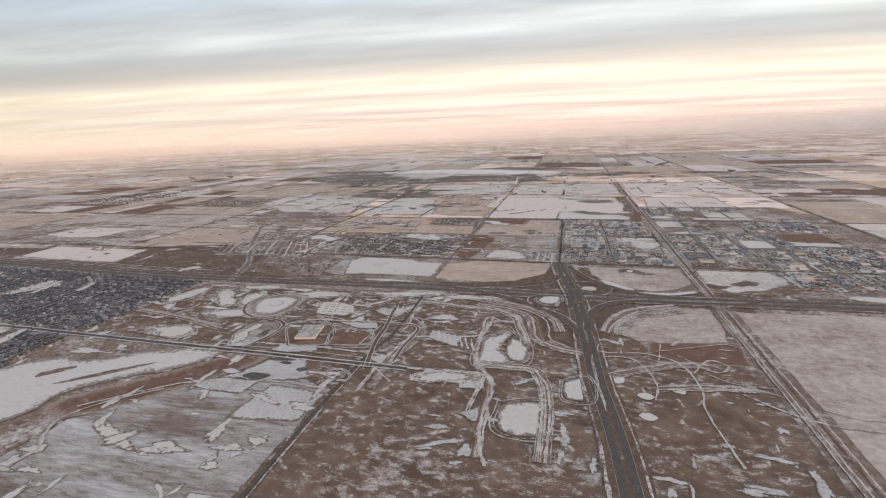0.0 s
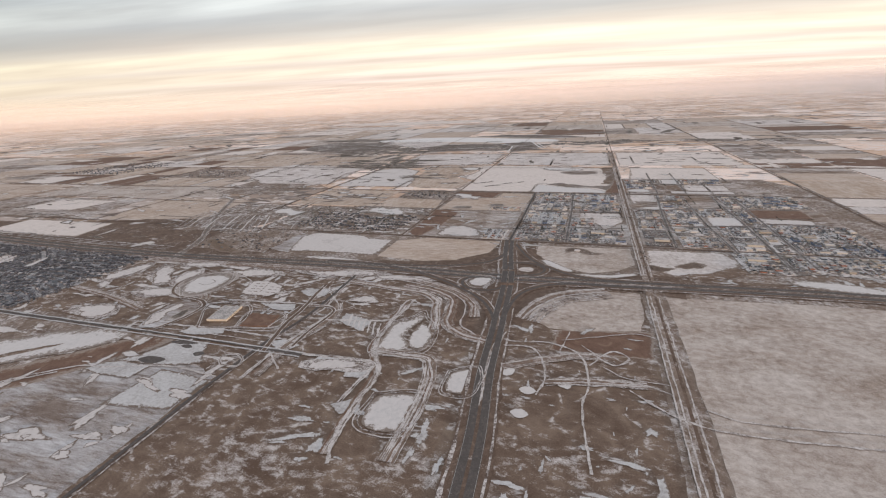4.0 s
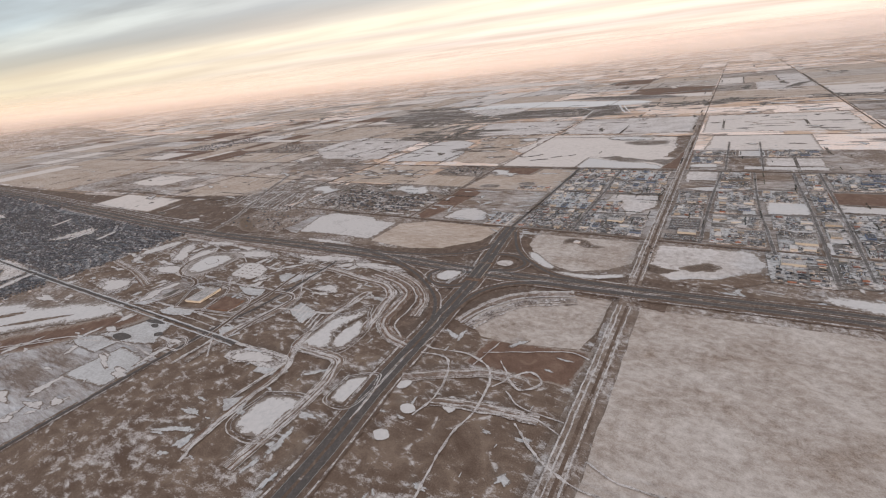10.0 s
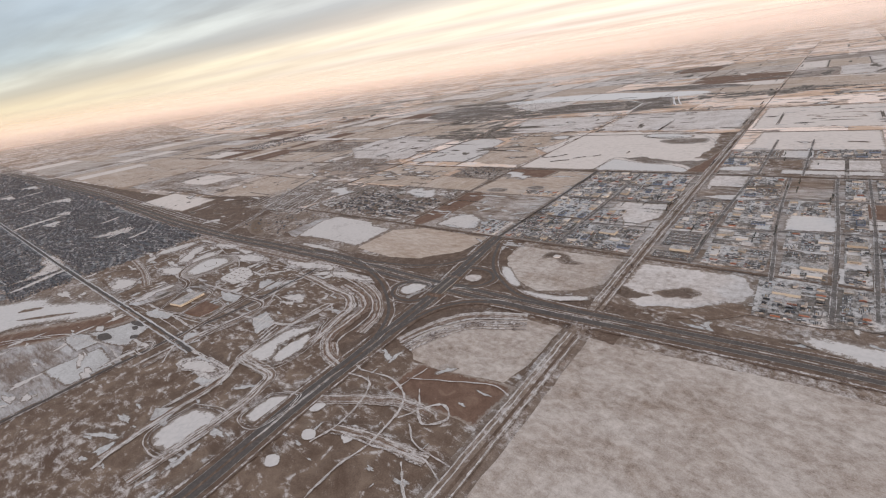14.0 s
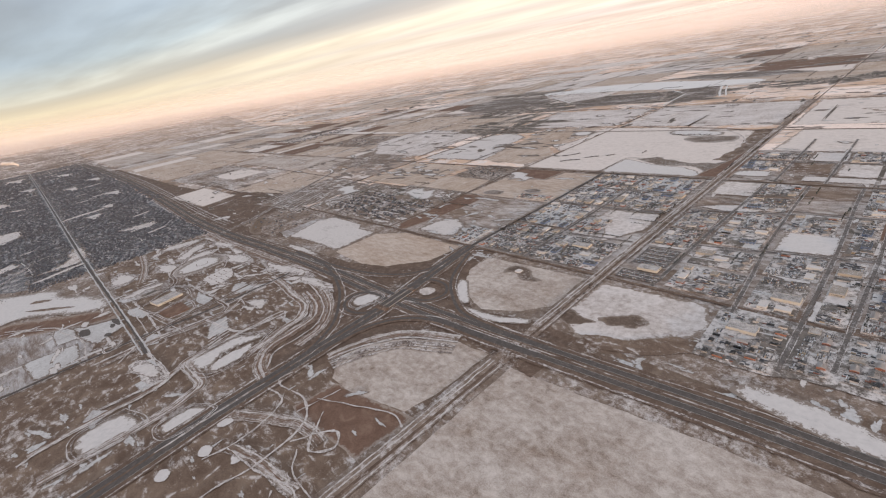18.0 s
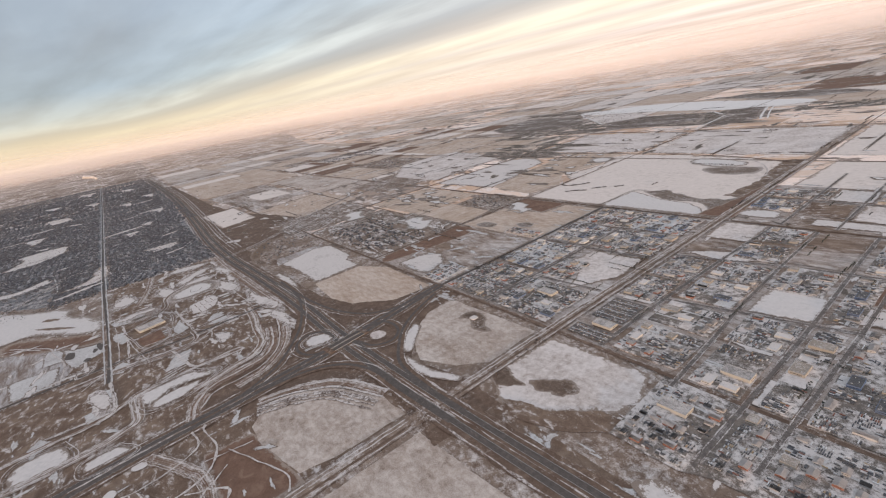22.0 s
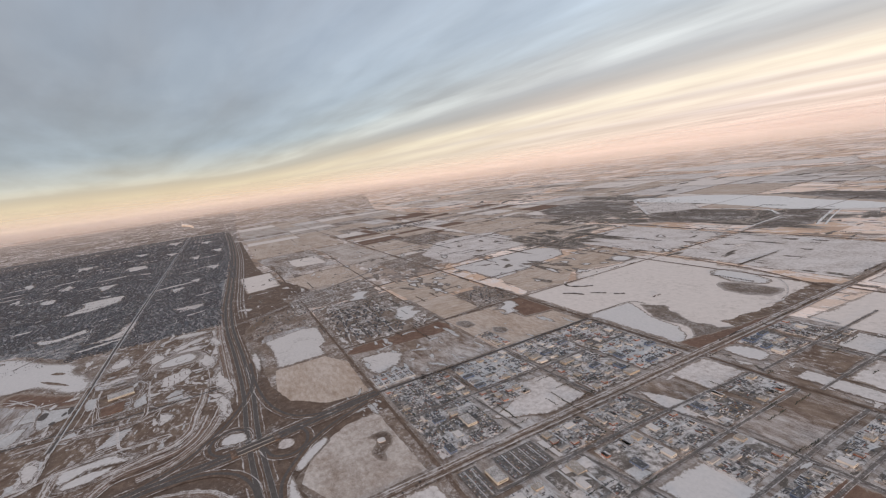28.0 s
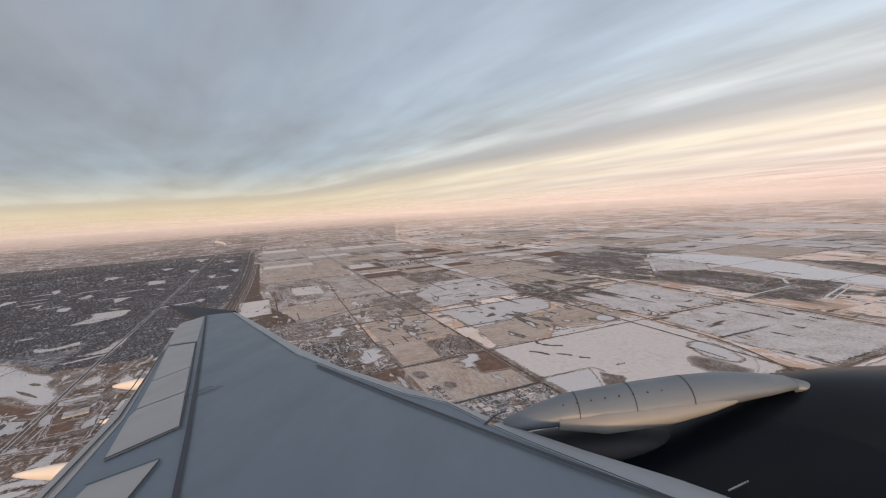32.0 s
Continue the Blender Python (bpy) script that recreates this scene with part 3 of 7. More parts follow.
plot("scrub_ground", [(-256, 155), (-150, 156), (-170, 147), (-210, 128), (-250, 102), (-312, 60), (-312, 70), (-258, 112)], M["bank"], 0.015, "trodden snowy ground between lake and town", "ground", jitter=1)
plot("scrub_ground", [(-169, 258), (-150, 268), (-207, 292), (-251, 334), (-326, 334), (-420, 304), (-560, 294), (-1050, 294), (-1050, 268), (-740, 264), (-430, 250), (-318, 245), (-245, 245)], M["verge"], 0.016, "dark brown ground along the highway with streaks of snow", "ground", jitter=2.5)
plot("scrub_ground", [(-290, 301), (-299, 396), (-216, 392), (-214, 330), (-232, 305)], M["bank"], 0.018, "mottled brown and snowy rough ground", "ground", jitter=2)
plot("pasture", [(-148, 266), (-207, 279), (-231, 311), (-185, 312), (-155, 305)], M["streaked"], 0.029, "pasture with rings of streaky snow", jitter=1)
plot("stubble_field", [(-393, 318), (-426, 412), (-303, 412), (-290, 337)], M["pasture_tan"], 0.019, "tan stubble field with thin snow", jitter=2)
plot("stubble_field", [(-640, 300), (-650, 396), (-440, 400), (-420, 318)], M["scrub_wide"], 0.019, "brown rough field with drifting snow", jitter=2)
plot("stubble_field", [(-900, 300), (-900, 470), (-660, 470), (-655, 300)], M["pasture_tan"], 0.019, "tan stubble field with thin snow", jitter=3)
plot("stubble_field", [(-640, 404), (-640, 472), (-360, 474), (-350, 420)], M["pasture"], 0.019, "greyish brown field with mottled snow", jitter=3)
plot("snow_field", [(-560, 340), (-555, 390), (-470, 392), (-480, 345)], M["snow_pink"], 0.024, "white snow-covered field", jitter=2)
plot("snow_field", [(-150, 269), (-160, 300), (-155, 313), (-112, 311), (-104, 305), (-86, 305), (-84, 271), (-118, 272)], M["snow"], 0.03, "smooth white snow-covered field beside the highway", jitter=0.4)
plot("stubble_field", [(-82, 270), (-82, 303), (-61, 314), (-8, 313), (-10, 292), (-20, 277), (-40, 266)], M["pasture_tan"], 0.03, "tan field with thin streaky snow")
plot("snow_field", [(-477, 265), (-479, 308), (-369, 309), (-359, 268)], M["snow_pink"], 0.03, "white snow-covered field with a thin fence line", jitter=0.4)
plot("bare_field", [(-84, 476), (-38, 476), (-42, 449), (-66, 452), (-85, 462)], M["soil"], 0.03, "dark brown ploughed field with no snow", jitter=0.4)
plot("pasture", [(24, 206), (28, 219), (37, 230), (58, 241), (74, 242), (74, 217), (71, 203), (44, 197), (34, 198)], M["pasture"], 0.03, "greyish pasture with thin snow inside the curved berm")
plot("bare_field", [(38, 197), (76, 203), (74, 182), (55, 180), (36, 180)], M["soil"], 0.028, "dark brown rough land crossed by footpaths")
plot("pasture", [(86, 60), (86, 240), (150, 245), (300, 246), (300, 60)], M["pasture"], 0.03, "wide greyish pasture with thin mottled snow")
plot("pasture", [(82, 281), (83, 311), (126, 313), (131, 296), (128, 290), (112, 276), (94, 268)], M["pasture_white"], 0.03, "snowy pasture with brown bare hollows", jitter=1.2)
plot("bare_hollow", [(95, 284), (101, 289), (108, 293), (114, 289), (110, 285), (102, 281)], M["bare_patch"], 0.045, "brown bare hollow in the snowy pasture", "bare ground", True, 2.2)
plot("bare_hollow", [(81, 285), (90, 282), (96, 281), (92, 276), (84, 276)], M["bare_patch"], 0.045, "brown bare hollow in the snowy pasture", "bare ground", True, 2.2)
plot("bare_hollow", [(96, 270), (112, 277), (126, 287), (140, 288), (120, 272), (104, 266)], M["scrub"], 0.047, "brown bare strip at the edge of the pasture", "bare ground", True, 1.5)
plot("pasture", [(18, 285), (18, 309), (74, 311), (75, 283), (66, 272), (50, 265), (36, 271), (27, 282)], M["pasture"], 0.03, "snowy pasture enclosed by the curved ramp")
plot("bare_hollow", [(36, 298), (37, 307), (46, 307), (52, 302), (58, 300), (50, 295), (42, 300)], M["bare_patch"], 0.045, "dark brown hollow with a white mound in it", "bare ground", True, 1.4)
plot("snow_mound", [(41, 301), (41, 304), (44, 304), (44, 301)], M["snow"], 0.25, "small white snow mound in the hollow", "snow", True, 0.3)
plot("stubble_field", [(-82, 318), (-82, 396), (-6, 398), (-6, 318)], M["scrub_wide"], 0.02, "brown and grey rough field with drifting snow")
plot("snow_patch", [(-56, 322), (-58, 336), (-48, 350), (-34, 342), (-27, 330), (-30, 321)], M["snow"], 0.035, "ragged white snow drift on the rough field", "snow", True, 2.5)
plot("bare_field", [(-82, 318), (-84, 398), (-60, 398), (-62, 345), (-70, 318)], M["soil"], 0.03, "brown strip of bare soil along the field edge", jitter=2.0)
plot("stubble_field", [(-82, 400), (-80, 446), (-40, 448), (-36, 472), (-6, 472), (-6, 400)], M["pasture_tan"], 0.025, "tan stubble field with thin snow")
plot("bare_hollow", [(-40, 418), (-36, 424), (-27, 424), (-25, 418), (-32, 415)], M["hollow"], 0.045, "round brown hollow in the tan field", "bare ground", True, 1.5)
plot("bare_hollow", [(-72, 404), (-66, 412), (-54, 412), (-52, 405), (-62, 402)], M["hollow"], 0.045, "round brown hollow in the tan field", "bare ground", True, 1.5)
plot("stubble_field", [(-240, 402), (-238, 474), (-150, 474), (-150, 402)], M["stubble"], 0.025, "tan stubble field with thin snow")
plot("stubble_field", [(-148, 402), (-148, 440), (-90, 436), (-86, 402)], M["stubble"], 0.026, "tan stubble field with thin snow")
plot("snow_field", [(90, 560), (96, 640), (180, 640), (180, 560)], M["snow_pink"], 0.028, "pinkish white snow field north of the industrial estate")
plot("snow_field", [(-82, 665), (-82, 795), (75, 795), (75, 660)], M["pasture_white"], 0.028, "pinkish white snow field by the gravel road", jitter=2)
plot("snow_field", [(-240, 665), (-240, 790), (-90, 792), (-90, 668)], M["pasture_white"], 0.028, "white snow field with brush", jitter=2)
plot("snow_field", [(84, 660), (84, 795), (230, 795), (230, 660)], M["snow_pink"], 0.028, "pinkish white snow field east of the gravel road", jitter=2)
plot("stubble_field", [(-600, 660), (-600, 780), (-420, 790), (-420, 650)], M["stubble"], 0.028, "tan stubble field crossed by a creek", jitter=2)
plot("stubble_field", [(-400, 640), (-400, 780), (-260, 780), (-270, 640)], M["stubble"], 0.028, "tan stubble field with a crescent of snow", jitter=2)

plot("snow_field", [(-88, 482), (-93, 492), (-84, 540), (-108, 562), (-95, 610), (-107, 640), (-95, 658), (-9, 655), (30, 648), (62, 636), (70, 600), (73, 545), (71, 500), (68, 481)], M["snow_pink"], 0.032, "wide white snow-covered field", jitter=2.5)
plot("snow_field", [(-10, 482), (-7, 523), (24, 508), (47, 505), (60, 495), (67, 482)], M["pond"], 0.035, "bluish white snow-covered meadow with brown scrub along it", jitter=1.5)
plot("scrub_patch", [(2, 523), (16, 532), (30, 525), (46, 517), (64, 519), (74, 530), (73, 500), (69, 486), (60, 500), (50, 509), (26, 507)], M["hollow"], 0.04, "brown brush along the snowy meadow", "scrub", jitter=2.5)
plot("scrub_patch", [(60, 640), (64, 600), (66, 560), (60, 530), (76, 520), (76, 645)], M["scrub"], 0.039, "brown scrub between the wide field and the railway", "scrub", jitter=3)
plot("scrub_patch", [(11, 602), (16, 608), (36, 613), (54, 612), (56, 592), (30, 585), (20, 591)], M["hollow"], 0.04, "brown brush on the bank of the frozen pond", "scrub", True, 2.0)
plot("pond", [(-11, 626), (-8, 640), (10, 642), (37, 629), (40, 619), (32, 613), (10, 612)], M["pond"], 0.045, "frozen pond white with snow in the wide field", "pond", True, 2.4)
road("field_edge", [(-10, 481), (-9, 500), (-7, 524), (4, 527)], 0.7, M["woods"], 0.05, "thin dark hedge between the snow fields", "hedge", 0.6, step=2)
for pts in ([(-63, 506), (-55, 512), (-47, 515)], [(-46, 521), (-41, 526), (-36, 529)], [(-30, 531), (-24, 537)], [(-85, 527), (-76, 524), (-66, 530), (-60, 538)]):
    road("slough", pts, 2.6, M["woods"], 0.05, "thin dark brush-lined slough in the snow field", "slough", 0.8, step=1.5)
plot("stubble_field", [(-152, 500), (-165, 560), (-172, 611), (-180, 664), (-98, 662), (-109, 636), (-97, 612), (-110, 560), (-86, 527), (-95, 491)], M["stubble"], 0.030, "tan stubble field with brown hollows", jitter=2.0)
plot("snow_field", [(-247, 494), (-245, 542), (-247, 615), (-217, 638), (-178, 611), (-174, 575), (-160, 540), (-152, 498)], M["snow"], 0.031, "white snow field between tan stubble", jitter=2.5)
plot("snow_field", [(-288, 494), (-338, 484), (-467, 588), (-425, 672), (-354, 656), (-276, 630), (-260, 508)], M["pasture_white"], 0.029, "white snowy field crossed by brush", jitter=3)
plot("scrub_patch", [(-124, 628), (-119, 640), (-99, 640), (-95, 620), (-108, 614)], M["hollow"], 0.041, "brown ring of brush round a small pond", "scrub", True, 1.0)
plot("pond", [(-121, 628), (-117, 637), (-102, 636), (-99, 622), (-109, 618)], M["pond"], 0.045, "small frozen pond at the field corner", "pond", True, 1.0)
plot("lake", [(-450, 1060), (-384, 1085), (-330, 1110), (-200, 1095), (-127, 1060), (-45, 1035), (-15, 1002), (-30, 985), (-66, 975), (-128, 968), (-175, 985), (-283, 1010), (-405, 1018)], M["ice"], 0.05, "long frozen lake white with snow", "lake", True, 3.0)
for pts in ([(-286, 893), (-240, 950), (-150, 948), (-116, 892), (-161, 837), (-235, 827)], [(-118, 966), (-68, 976), (-42, 868), (-68, 828), (-86, 810), (-97, 914)], [(-554, 877), (-579, 962), (-560, 1028), (-415, 1004), (-335, 912), (-367, 843), (-489, 840)], [(-203, 1125), (-156, 1160), (-20, 1125), (40, 1060), (-40, 1050), (-114, 1076)]):
    plot("lake_scrub", pts, M["brushland"], 0.043, "dark leafless brush land beside the long lake", "scrub", jitter=5, seed=pts[0][0])
for pts, w in (([(-290, 900), (-272, 939), (-192, 959), (-138, 956), (-108, 925)], 4.0), ([(-98, 911), (-94, 860), (-91, 807)], 2.5), ([(-68, 978), (-52, 915), (-37, 862)], 3.0), ([(-61, 980), (-45, 917), (-30, 866)], 2.0)):
    road("dike", pts, w, M["ice"], 0.06, "snowy dike through the brush by the lake", "dike", 0.5)
plot("snow_field", [(-1074, 1800), (-831, 1900), (-396, 1880), (-324, 1740), (-650, 1670)], M["snow_pink"], 0.05, "far white field on the horizon", jitter=12)

ICE = "frozen pond white with snow"
plot("pond", [(-34, 186), (-28, 191), (-24, 198), (-22, 194), (-25, 177), (-20, 170), (-22, 165), (-32, 165), (-33, 175)], M["pond"], 0.05, ICE, "pond", True, 0.4)
plot("pond", [(-21, 189), (-16, 185), (-13, 177), (-14, 169), (-19, 169), (-22, 176)], M["pond"], 0.05, ICE, "pond", True, 0.4)
plot("pond", [(-18, 136), (-8, 140), (-4, 139), (-3, 127), (-5, 122), (-14, 121), (-18, 124)], M["pond"], 0.05, "squarish frozen pond white with snow", "pond", True, 0.4)
plot("pond", [(3, 155), (11, 160), (13, 153), (11, 145), (4, 145)], M["pond"], 0.05, ICE, "pond", True, 0.4)
plot("snow_strip", [(-204, 240), (-182, 240), (-182, 237), (-204, 237)], M["snow"], 0.06, "strip of snow along the highway verge", "snow")
plot("snow_strip", [(-140, 258), (-115, 263), (-84, 260), (-107, 257)], M["snow"], 0.062, "strip of snow along the highway verge", "snow", True)
plot("lake", [(-300, 60), (-250, 105), (-224, 131), (-207, 131), (-188, 142), (-172, 150), (-148, 150), (-156, 136), (-174, 122), (-187, 109), (-190, 88), (-230, 40), (-300, 0)], M["pond"], 0.04, "large frozen lake smooth and white", "lake", True, 1.2)
plot("lake_islet", [(-200, 112), (-186, 126), (-172, 136), (-174, 133), (-190, 118)], M["scrub"], 0.06, "thin brown islet in the frozen lake", "islet", True, 0.6)
plot("lake_islet", [(-216, 118), (-206, 126), (-204, 124), (-214, 114)], M["scrub"], 0.06, "thin brown islet in the frozen lake", "islet", True, 0.6)
plot("bare_bank", [(-186, 100), (-163, 128), (-138, 152), (-124, 152), (-141, 124), (-170, 96)], M["soil"], 0.03, "brown bare bank beside the frozen lake", "bank", True, 1.0)
plot("pasture", [(-170, 60), (-168, 95), (-142, 122), (-110, 139), (-84, 132), (-84, 60)], M["streaked"], 0.03, "streaked pasture with blown snow", jitter=1.5)
plot("pasture", [(-112, 108), (-109, 131), (-84, 130), (-85, 112)], M["snow_grey"], 0.034, "flat grey-white snowy plot", jitter=0.4)
plot("pond", [(28, 152), (31, 154.5), (34, 152), (31, 149.5)], M["pond"], 0.05, "small round frozen pond", "pond", True, 0.2)
plot("pond", [(27, 139.5), (30, 142), (33, 139.5), (30, 137)], M["pond"], 0.05, "small round frozen pond", "pond", True, 0.2)
plot("pond", [(41, 163), (46, 161), (44, 156), (40, 158)], M["pond"], 0.05, ICE, "pond", True, 0.8)
plot("pond", [(21, 167), (25, 162), (23, 158), (20, 160)], M["pond"], 0.05, ICE, "pond", True, 0.6)
plot("pond", [(-12.5, 240), (-9, 246), (-1.5, 247), (-1, 241), (-4, 235.5), (-9, 235.5)], M["pond"], 0.12, "rounded frozen pond inside the loop ramp", "pond", True, 0.3)
plot("pond", [(11, 262), (13, 267), (18.5, 267), (20, 263), (17, 259.5)], M["pasture_white"], 0.12, "rounded snowy hollow inside the loop ramp", "pond", True, 0.4)
plot("pond", [(22, 281), (27, 281), (34, 274), (42, 266), (39, 264), (31, 268)], M["pond"], 0.1, "crescent of frozen water along the ramp", "pond", True, 0.3)
plot("pond", [(43, 262.5), (60, 264), (74, 269), (75, 266), (61, 259.5), (48, 260)], M["pond"], 0.1, "crescent of frozen water along the ramp", "pond", True, 0.3)
plot("pond", [(146, 268), (150, 274), (175, 272), (190, 262), (170, 262)], M["pond"], 0.1, "frozen pond white with snow beside the highway", "pond", True, 0.5)
plot("pond", [(-145, 381), (-148, 392), (-138, 398), (-128, 392), (-122, 398), (-112, 388), (-106, 376), (-122, 370), (-130, 376)], M["pond"], 0.05, "large frozen pond beside the acreages", "pond", True, 2.2)
plot("pond", [(-232, 362), (-240, 376), (-230, 384), (-218, 374), (-204, 374), (-211, 354), (-222, 364)], M["pond"], 0.05, ICE, "pond", True, 2.2)
plot("pond", [(-74, 440), (-76, 452), (-86, 458), (-80, 465), (-68, 462), (-62, 454), (-54, 453), (-58, 441), (-66, 446)], M["pond"], 0.05, ICE, "pond", True, 1.8)
plot("frozen_reservoir", [(133, 373), (133, 397), (154, 399), (155, 376)], M["pond"], 0.05, "square frozen reservoir smooth and white", "reservoir", jitter=0.3)
plot("snow_field", [(156, 376), (158, 390), (166, 398), (200, 396), (200, 384), (170, 384)], M["snow"], 0.05, "irregular snow field by the reservoir", jitter=1.5)
plot("bare_field", [(157, 399), (157, 424), (205, 426), (205, 400)], M["soil"], 0.045, "brown bare field by the reservoir")
plot("snow_field", [(83, 421), (121, 438), (121, 424), (104, 417)], M["snow"], 0.05, "white snow-covered lot")
plot("snow_field", [(84, 446), (84, 474), (106, 474), (106, 446)], M["pasture_white"], 0.05, "white snow-covered lot with scrub")
plot("snow_field", [(40, 383), (42, 399), (73, 401), (74, 376), (60, 350), (55, 366)], M["pasture_white"], 0.05, "white snow-covered lot beside the gravel road", jitter=1.2)
plot("snow_field", [(118, 532), (118, 557), (139, 557), (139, 532)], M["snow"], 0.05, "white snow-covered lot")
plot("snow_field", [(122, 484), (122, 495), (176, 495), (176, 484)], M["snow"], 0.05, "long white snow-covered lot")
plot("snow_field", [(137, 497), (137, 527), (175, 525), (175, 497)], M["pasture_white"], 0.05, "snowy lot with tracks")
plot("bare_field", [(112, 500), (112, 526), (133, 526), (133, 500)], M["scrub"], 0.05, "brown rough yard")
plot("rough_field", [(122, 428), (122, 473), (151, 473), (151, 428)], M["scrub_wide"], 0.045, "grey-brown rough field with streaks of snow")
plot("pond", [(90, 514), (93, 526), (100, 524), (98, 512)], M["pond"], 0.05, ICE, "pond", True, 0.6)
plot("pond", [(84, 490), (86, 500), (102, 502), (104, 490)], M["pond"], 0.05, ICE, "pond", True, 0.6)
plot("bare_verge", [(62, 482), (70, 520), (74, 560), (84, 560), (84, 482)], M["soil"], 0.05, "brown bare verge widening along the road", "verge", jitter=1.0)
road("canal", [(-445, 1045), (-400, 998), (-362, 962), (-320, 922), (-282, 886)], 5.0, M["pond"], 0.06, "frozen canal below the lake", "canal", 0.4)
plot("snow_field", [(-365, 958), (-285, 892), (-236, 955), (-280, 1000), (-360, 1020)], M["pasture_white"], 0.055, "snowy flat beside the canal", jitter=3)
plot("interchange_ground", [(-120, 246), (-115, 262), (-60, 264), (-30, 272), (-12, 290), (-8, 316), (16, 316), (18, 292), (30, 276), (48, 262), (76, 270), (95, 268), (95, 240), (60, 244), (36, 234), (24, 214), (20, 180), (-4, 190), (-20, 228), (-60, 246)], M["verge"], 0.022, "brown grassed ground between the ramps of the interchange", "ground", jitter=1.0)
for x0, y0, x1, y1 in ((-375, 440, -290, 505), (-560, 540, -440, 620), (-140, 438, -86, 475), (-235, 262, -166, 314)):
    plot("village_ground", [(x0, y0), (x0, y1), (x1, y1), (x1, y0)], M["bank"], 0.031, "trodden snowy ground among the houses", "ground", jitter=2)
plot("estate_ground", [(-2, 318), (-2, 475), (76, 475), (76, 318)], M["scrub_wide"], 0.02, "grey-brown rough ground of the industrial estate", "ground", jitter=0.5)
plot("estate_ground", [(83, 318), (83, 562), (180, 562), (216, 475), (216, 318)], M["scrub_wide"], 0.02, "grey-brown rough ground of the industrial estate", "ground", jitter=0.5)
plot("acreage_ground", [(-212, 318), (-212, 396), (-86, 396), (-84, 318)], M["bank"], 0.02, "brown rough ground with snow among the acreages", "ground", jitter=2)
plot("estate_ground", [(131, 280), (130, 315), (240, 316), (240, 284), (160, 284), (152, 280)], M["yard"], 0.036, "trodden ground and tracks among the southern yards", "ground", jitter=0.5)
plot("town_ground", [(-1540, -520), (-1545, 256), (-900, 262), (-500, 248), (-330, 240), (-244, 240), (-240, 200), (-250, 150), (-255, 112), (-306, 66), (-306, -10), (-260, -120), (-300, -420), (-700, -520)], M["town"], 0.02, "dark town ground of streets and yards under the houses", "ground", jitter=2)

LOT = "snowy levelled lot on the building site"
for pts in (((-56, 149), (-51, 155), (-37, 154), (-41, 147)), ((-142, 122), (-135, 131), (-116, 132), (-117, 123)), ((-38, 152), (-28, 157), (-26, 145), (-36, 143)), ((-32, 129), (-23, 134), (-21, 127), (-27, 124)), ((-61, 183), (-60, 191), (-44, 186), (-45, 175)),
            ((-81, 159), (-75, 163), (-65, 160), (-68, 155), (-74, 154.5)), ((-99, 209), (-95, 213.5), (-83, 215), (-82, 206), (-91, 203.5)), ((-111, 191.5), (-91, 193.5), (-88, 187.5), (-99, 186)), ((-128, 156), (-126, 162.5), (-109, 165), (-105.5, 160), (-120, 155.5))):
    plot("snowy_lot", pts, M["snow_grey"], 0.054, LOT, "lot", jitter=1.0)
plot("snowy_lot", [(-138, 128.5), (-127.5, 137), (-123.5, 149), (-113, 152), (-106, 153), (-103.5, 146), (-96.5, 139), (-106, 134), (-125, 132)], M["snow_grey"], 0.054, "white trodden lot with dark pools beside the avenue", "lot", jitter=1.5)
for pts in ([(-124, 148.5), (-119, 151), (-110.5, 150.5), (-117, 148)], [(-116.6, 146.8), (-114, 148.7), (-110.2, 147), (-113, 145.5)], [(-125.6, 134), (-122.5, 137), (-113.5, 136.5), (-116.5, 133)], [(-106, 143), (-104, 145), (-101, 144), (-103, 141.5)]):
    plot("dark_pool", pts, M["asphalt"], 0.056, "small dark open pool in the snowy lot", "pool", True, 0.6)

# ---- roads ----
HWY = [(-1480, 270), (-1100, 271), (-740, 266), (-430, 252), (-318, 246), (-220, 245), (-130, 249), (-60, 251), (0, 250), (60, 252), (110, 255), (160, 258), (400, 262)]


def beside(pts, d):
    """The same line moved d to its left."""
    out = []
    for i, (x, y) in enumerate(pts):
        a, b = pts[max(i - 1, 0)], pts[min(i + 1, len(pts) - 1)]
        n = math.hypot(b[0] - a[0], b[1] - a[1])
        out.append((x - (b[1] - a[1]) / n * d, y + (b[0] - a[0]) / n * d))
    return out


road("highway_verge", HWY, 15, M["verge"], 0.06, "brown grass verge of the divided highway", "verge", 0.15)
for d in (2.6, -2.6):
    road("highway", beside(HWY, d), 2.7, M["asphalt"], 0.10, "grey asphalt carriageway of the divided highway")
    for e in (1.15, -1.15):
        road("edge_line", beside(HWY, d + e), 0.10, M["line"], 0.106, "pale painted edge line of the carriageway", "road marking")
for d, w in ((5.6, 0.5), (-6.3, 0.7), (0.1, 0.35)):
    road("snow_windrow", beside(HWY, d), w, M["windrow"], 0.08, "broken ridge of ploughed snow on the verge", "snow", 1.4)
FREE = [(28, 0), (22, 80), (19, 125), (15, 157), (13, 185), (11, 210), (8, 246), (3, 275), (-1, 300), (-3, 316)]
road("freeway_verge", FREE, 13, M["verge"], 0.066, "brown verge of the freeway", "verge", 0.15)
for d in (1.9, -1.9):
    road("freeway", beside(FREE, d), 2.7, M["asphalt"], 0.112, "dark asphalt carriageway of the freeway")
    road("edge_line", beside(FREE, d * 1.62), 0.10, M["line"], 0.12, "pale painted edge line of the carriageway", "road marking")
road("snow_windrow", beside(FREE, 5.6), 0.9, M["windrow"], 0.09, "broken ridge of ploughed snow on the verge", "snow", 1.2)
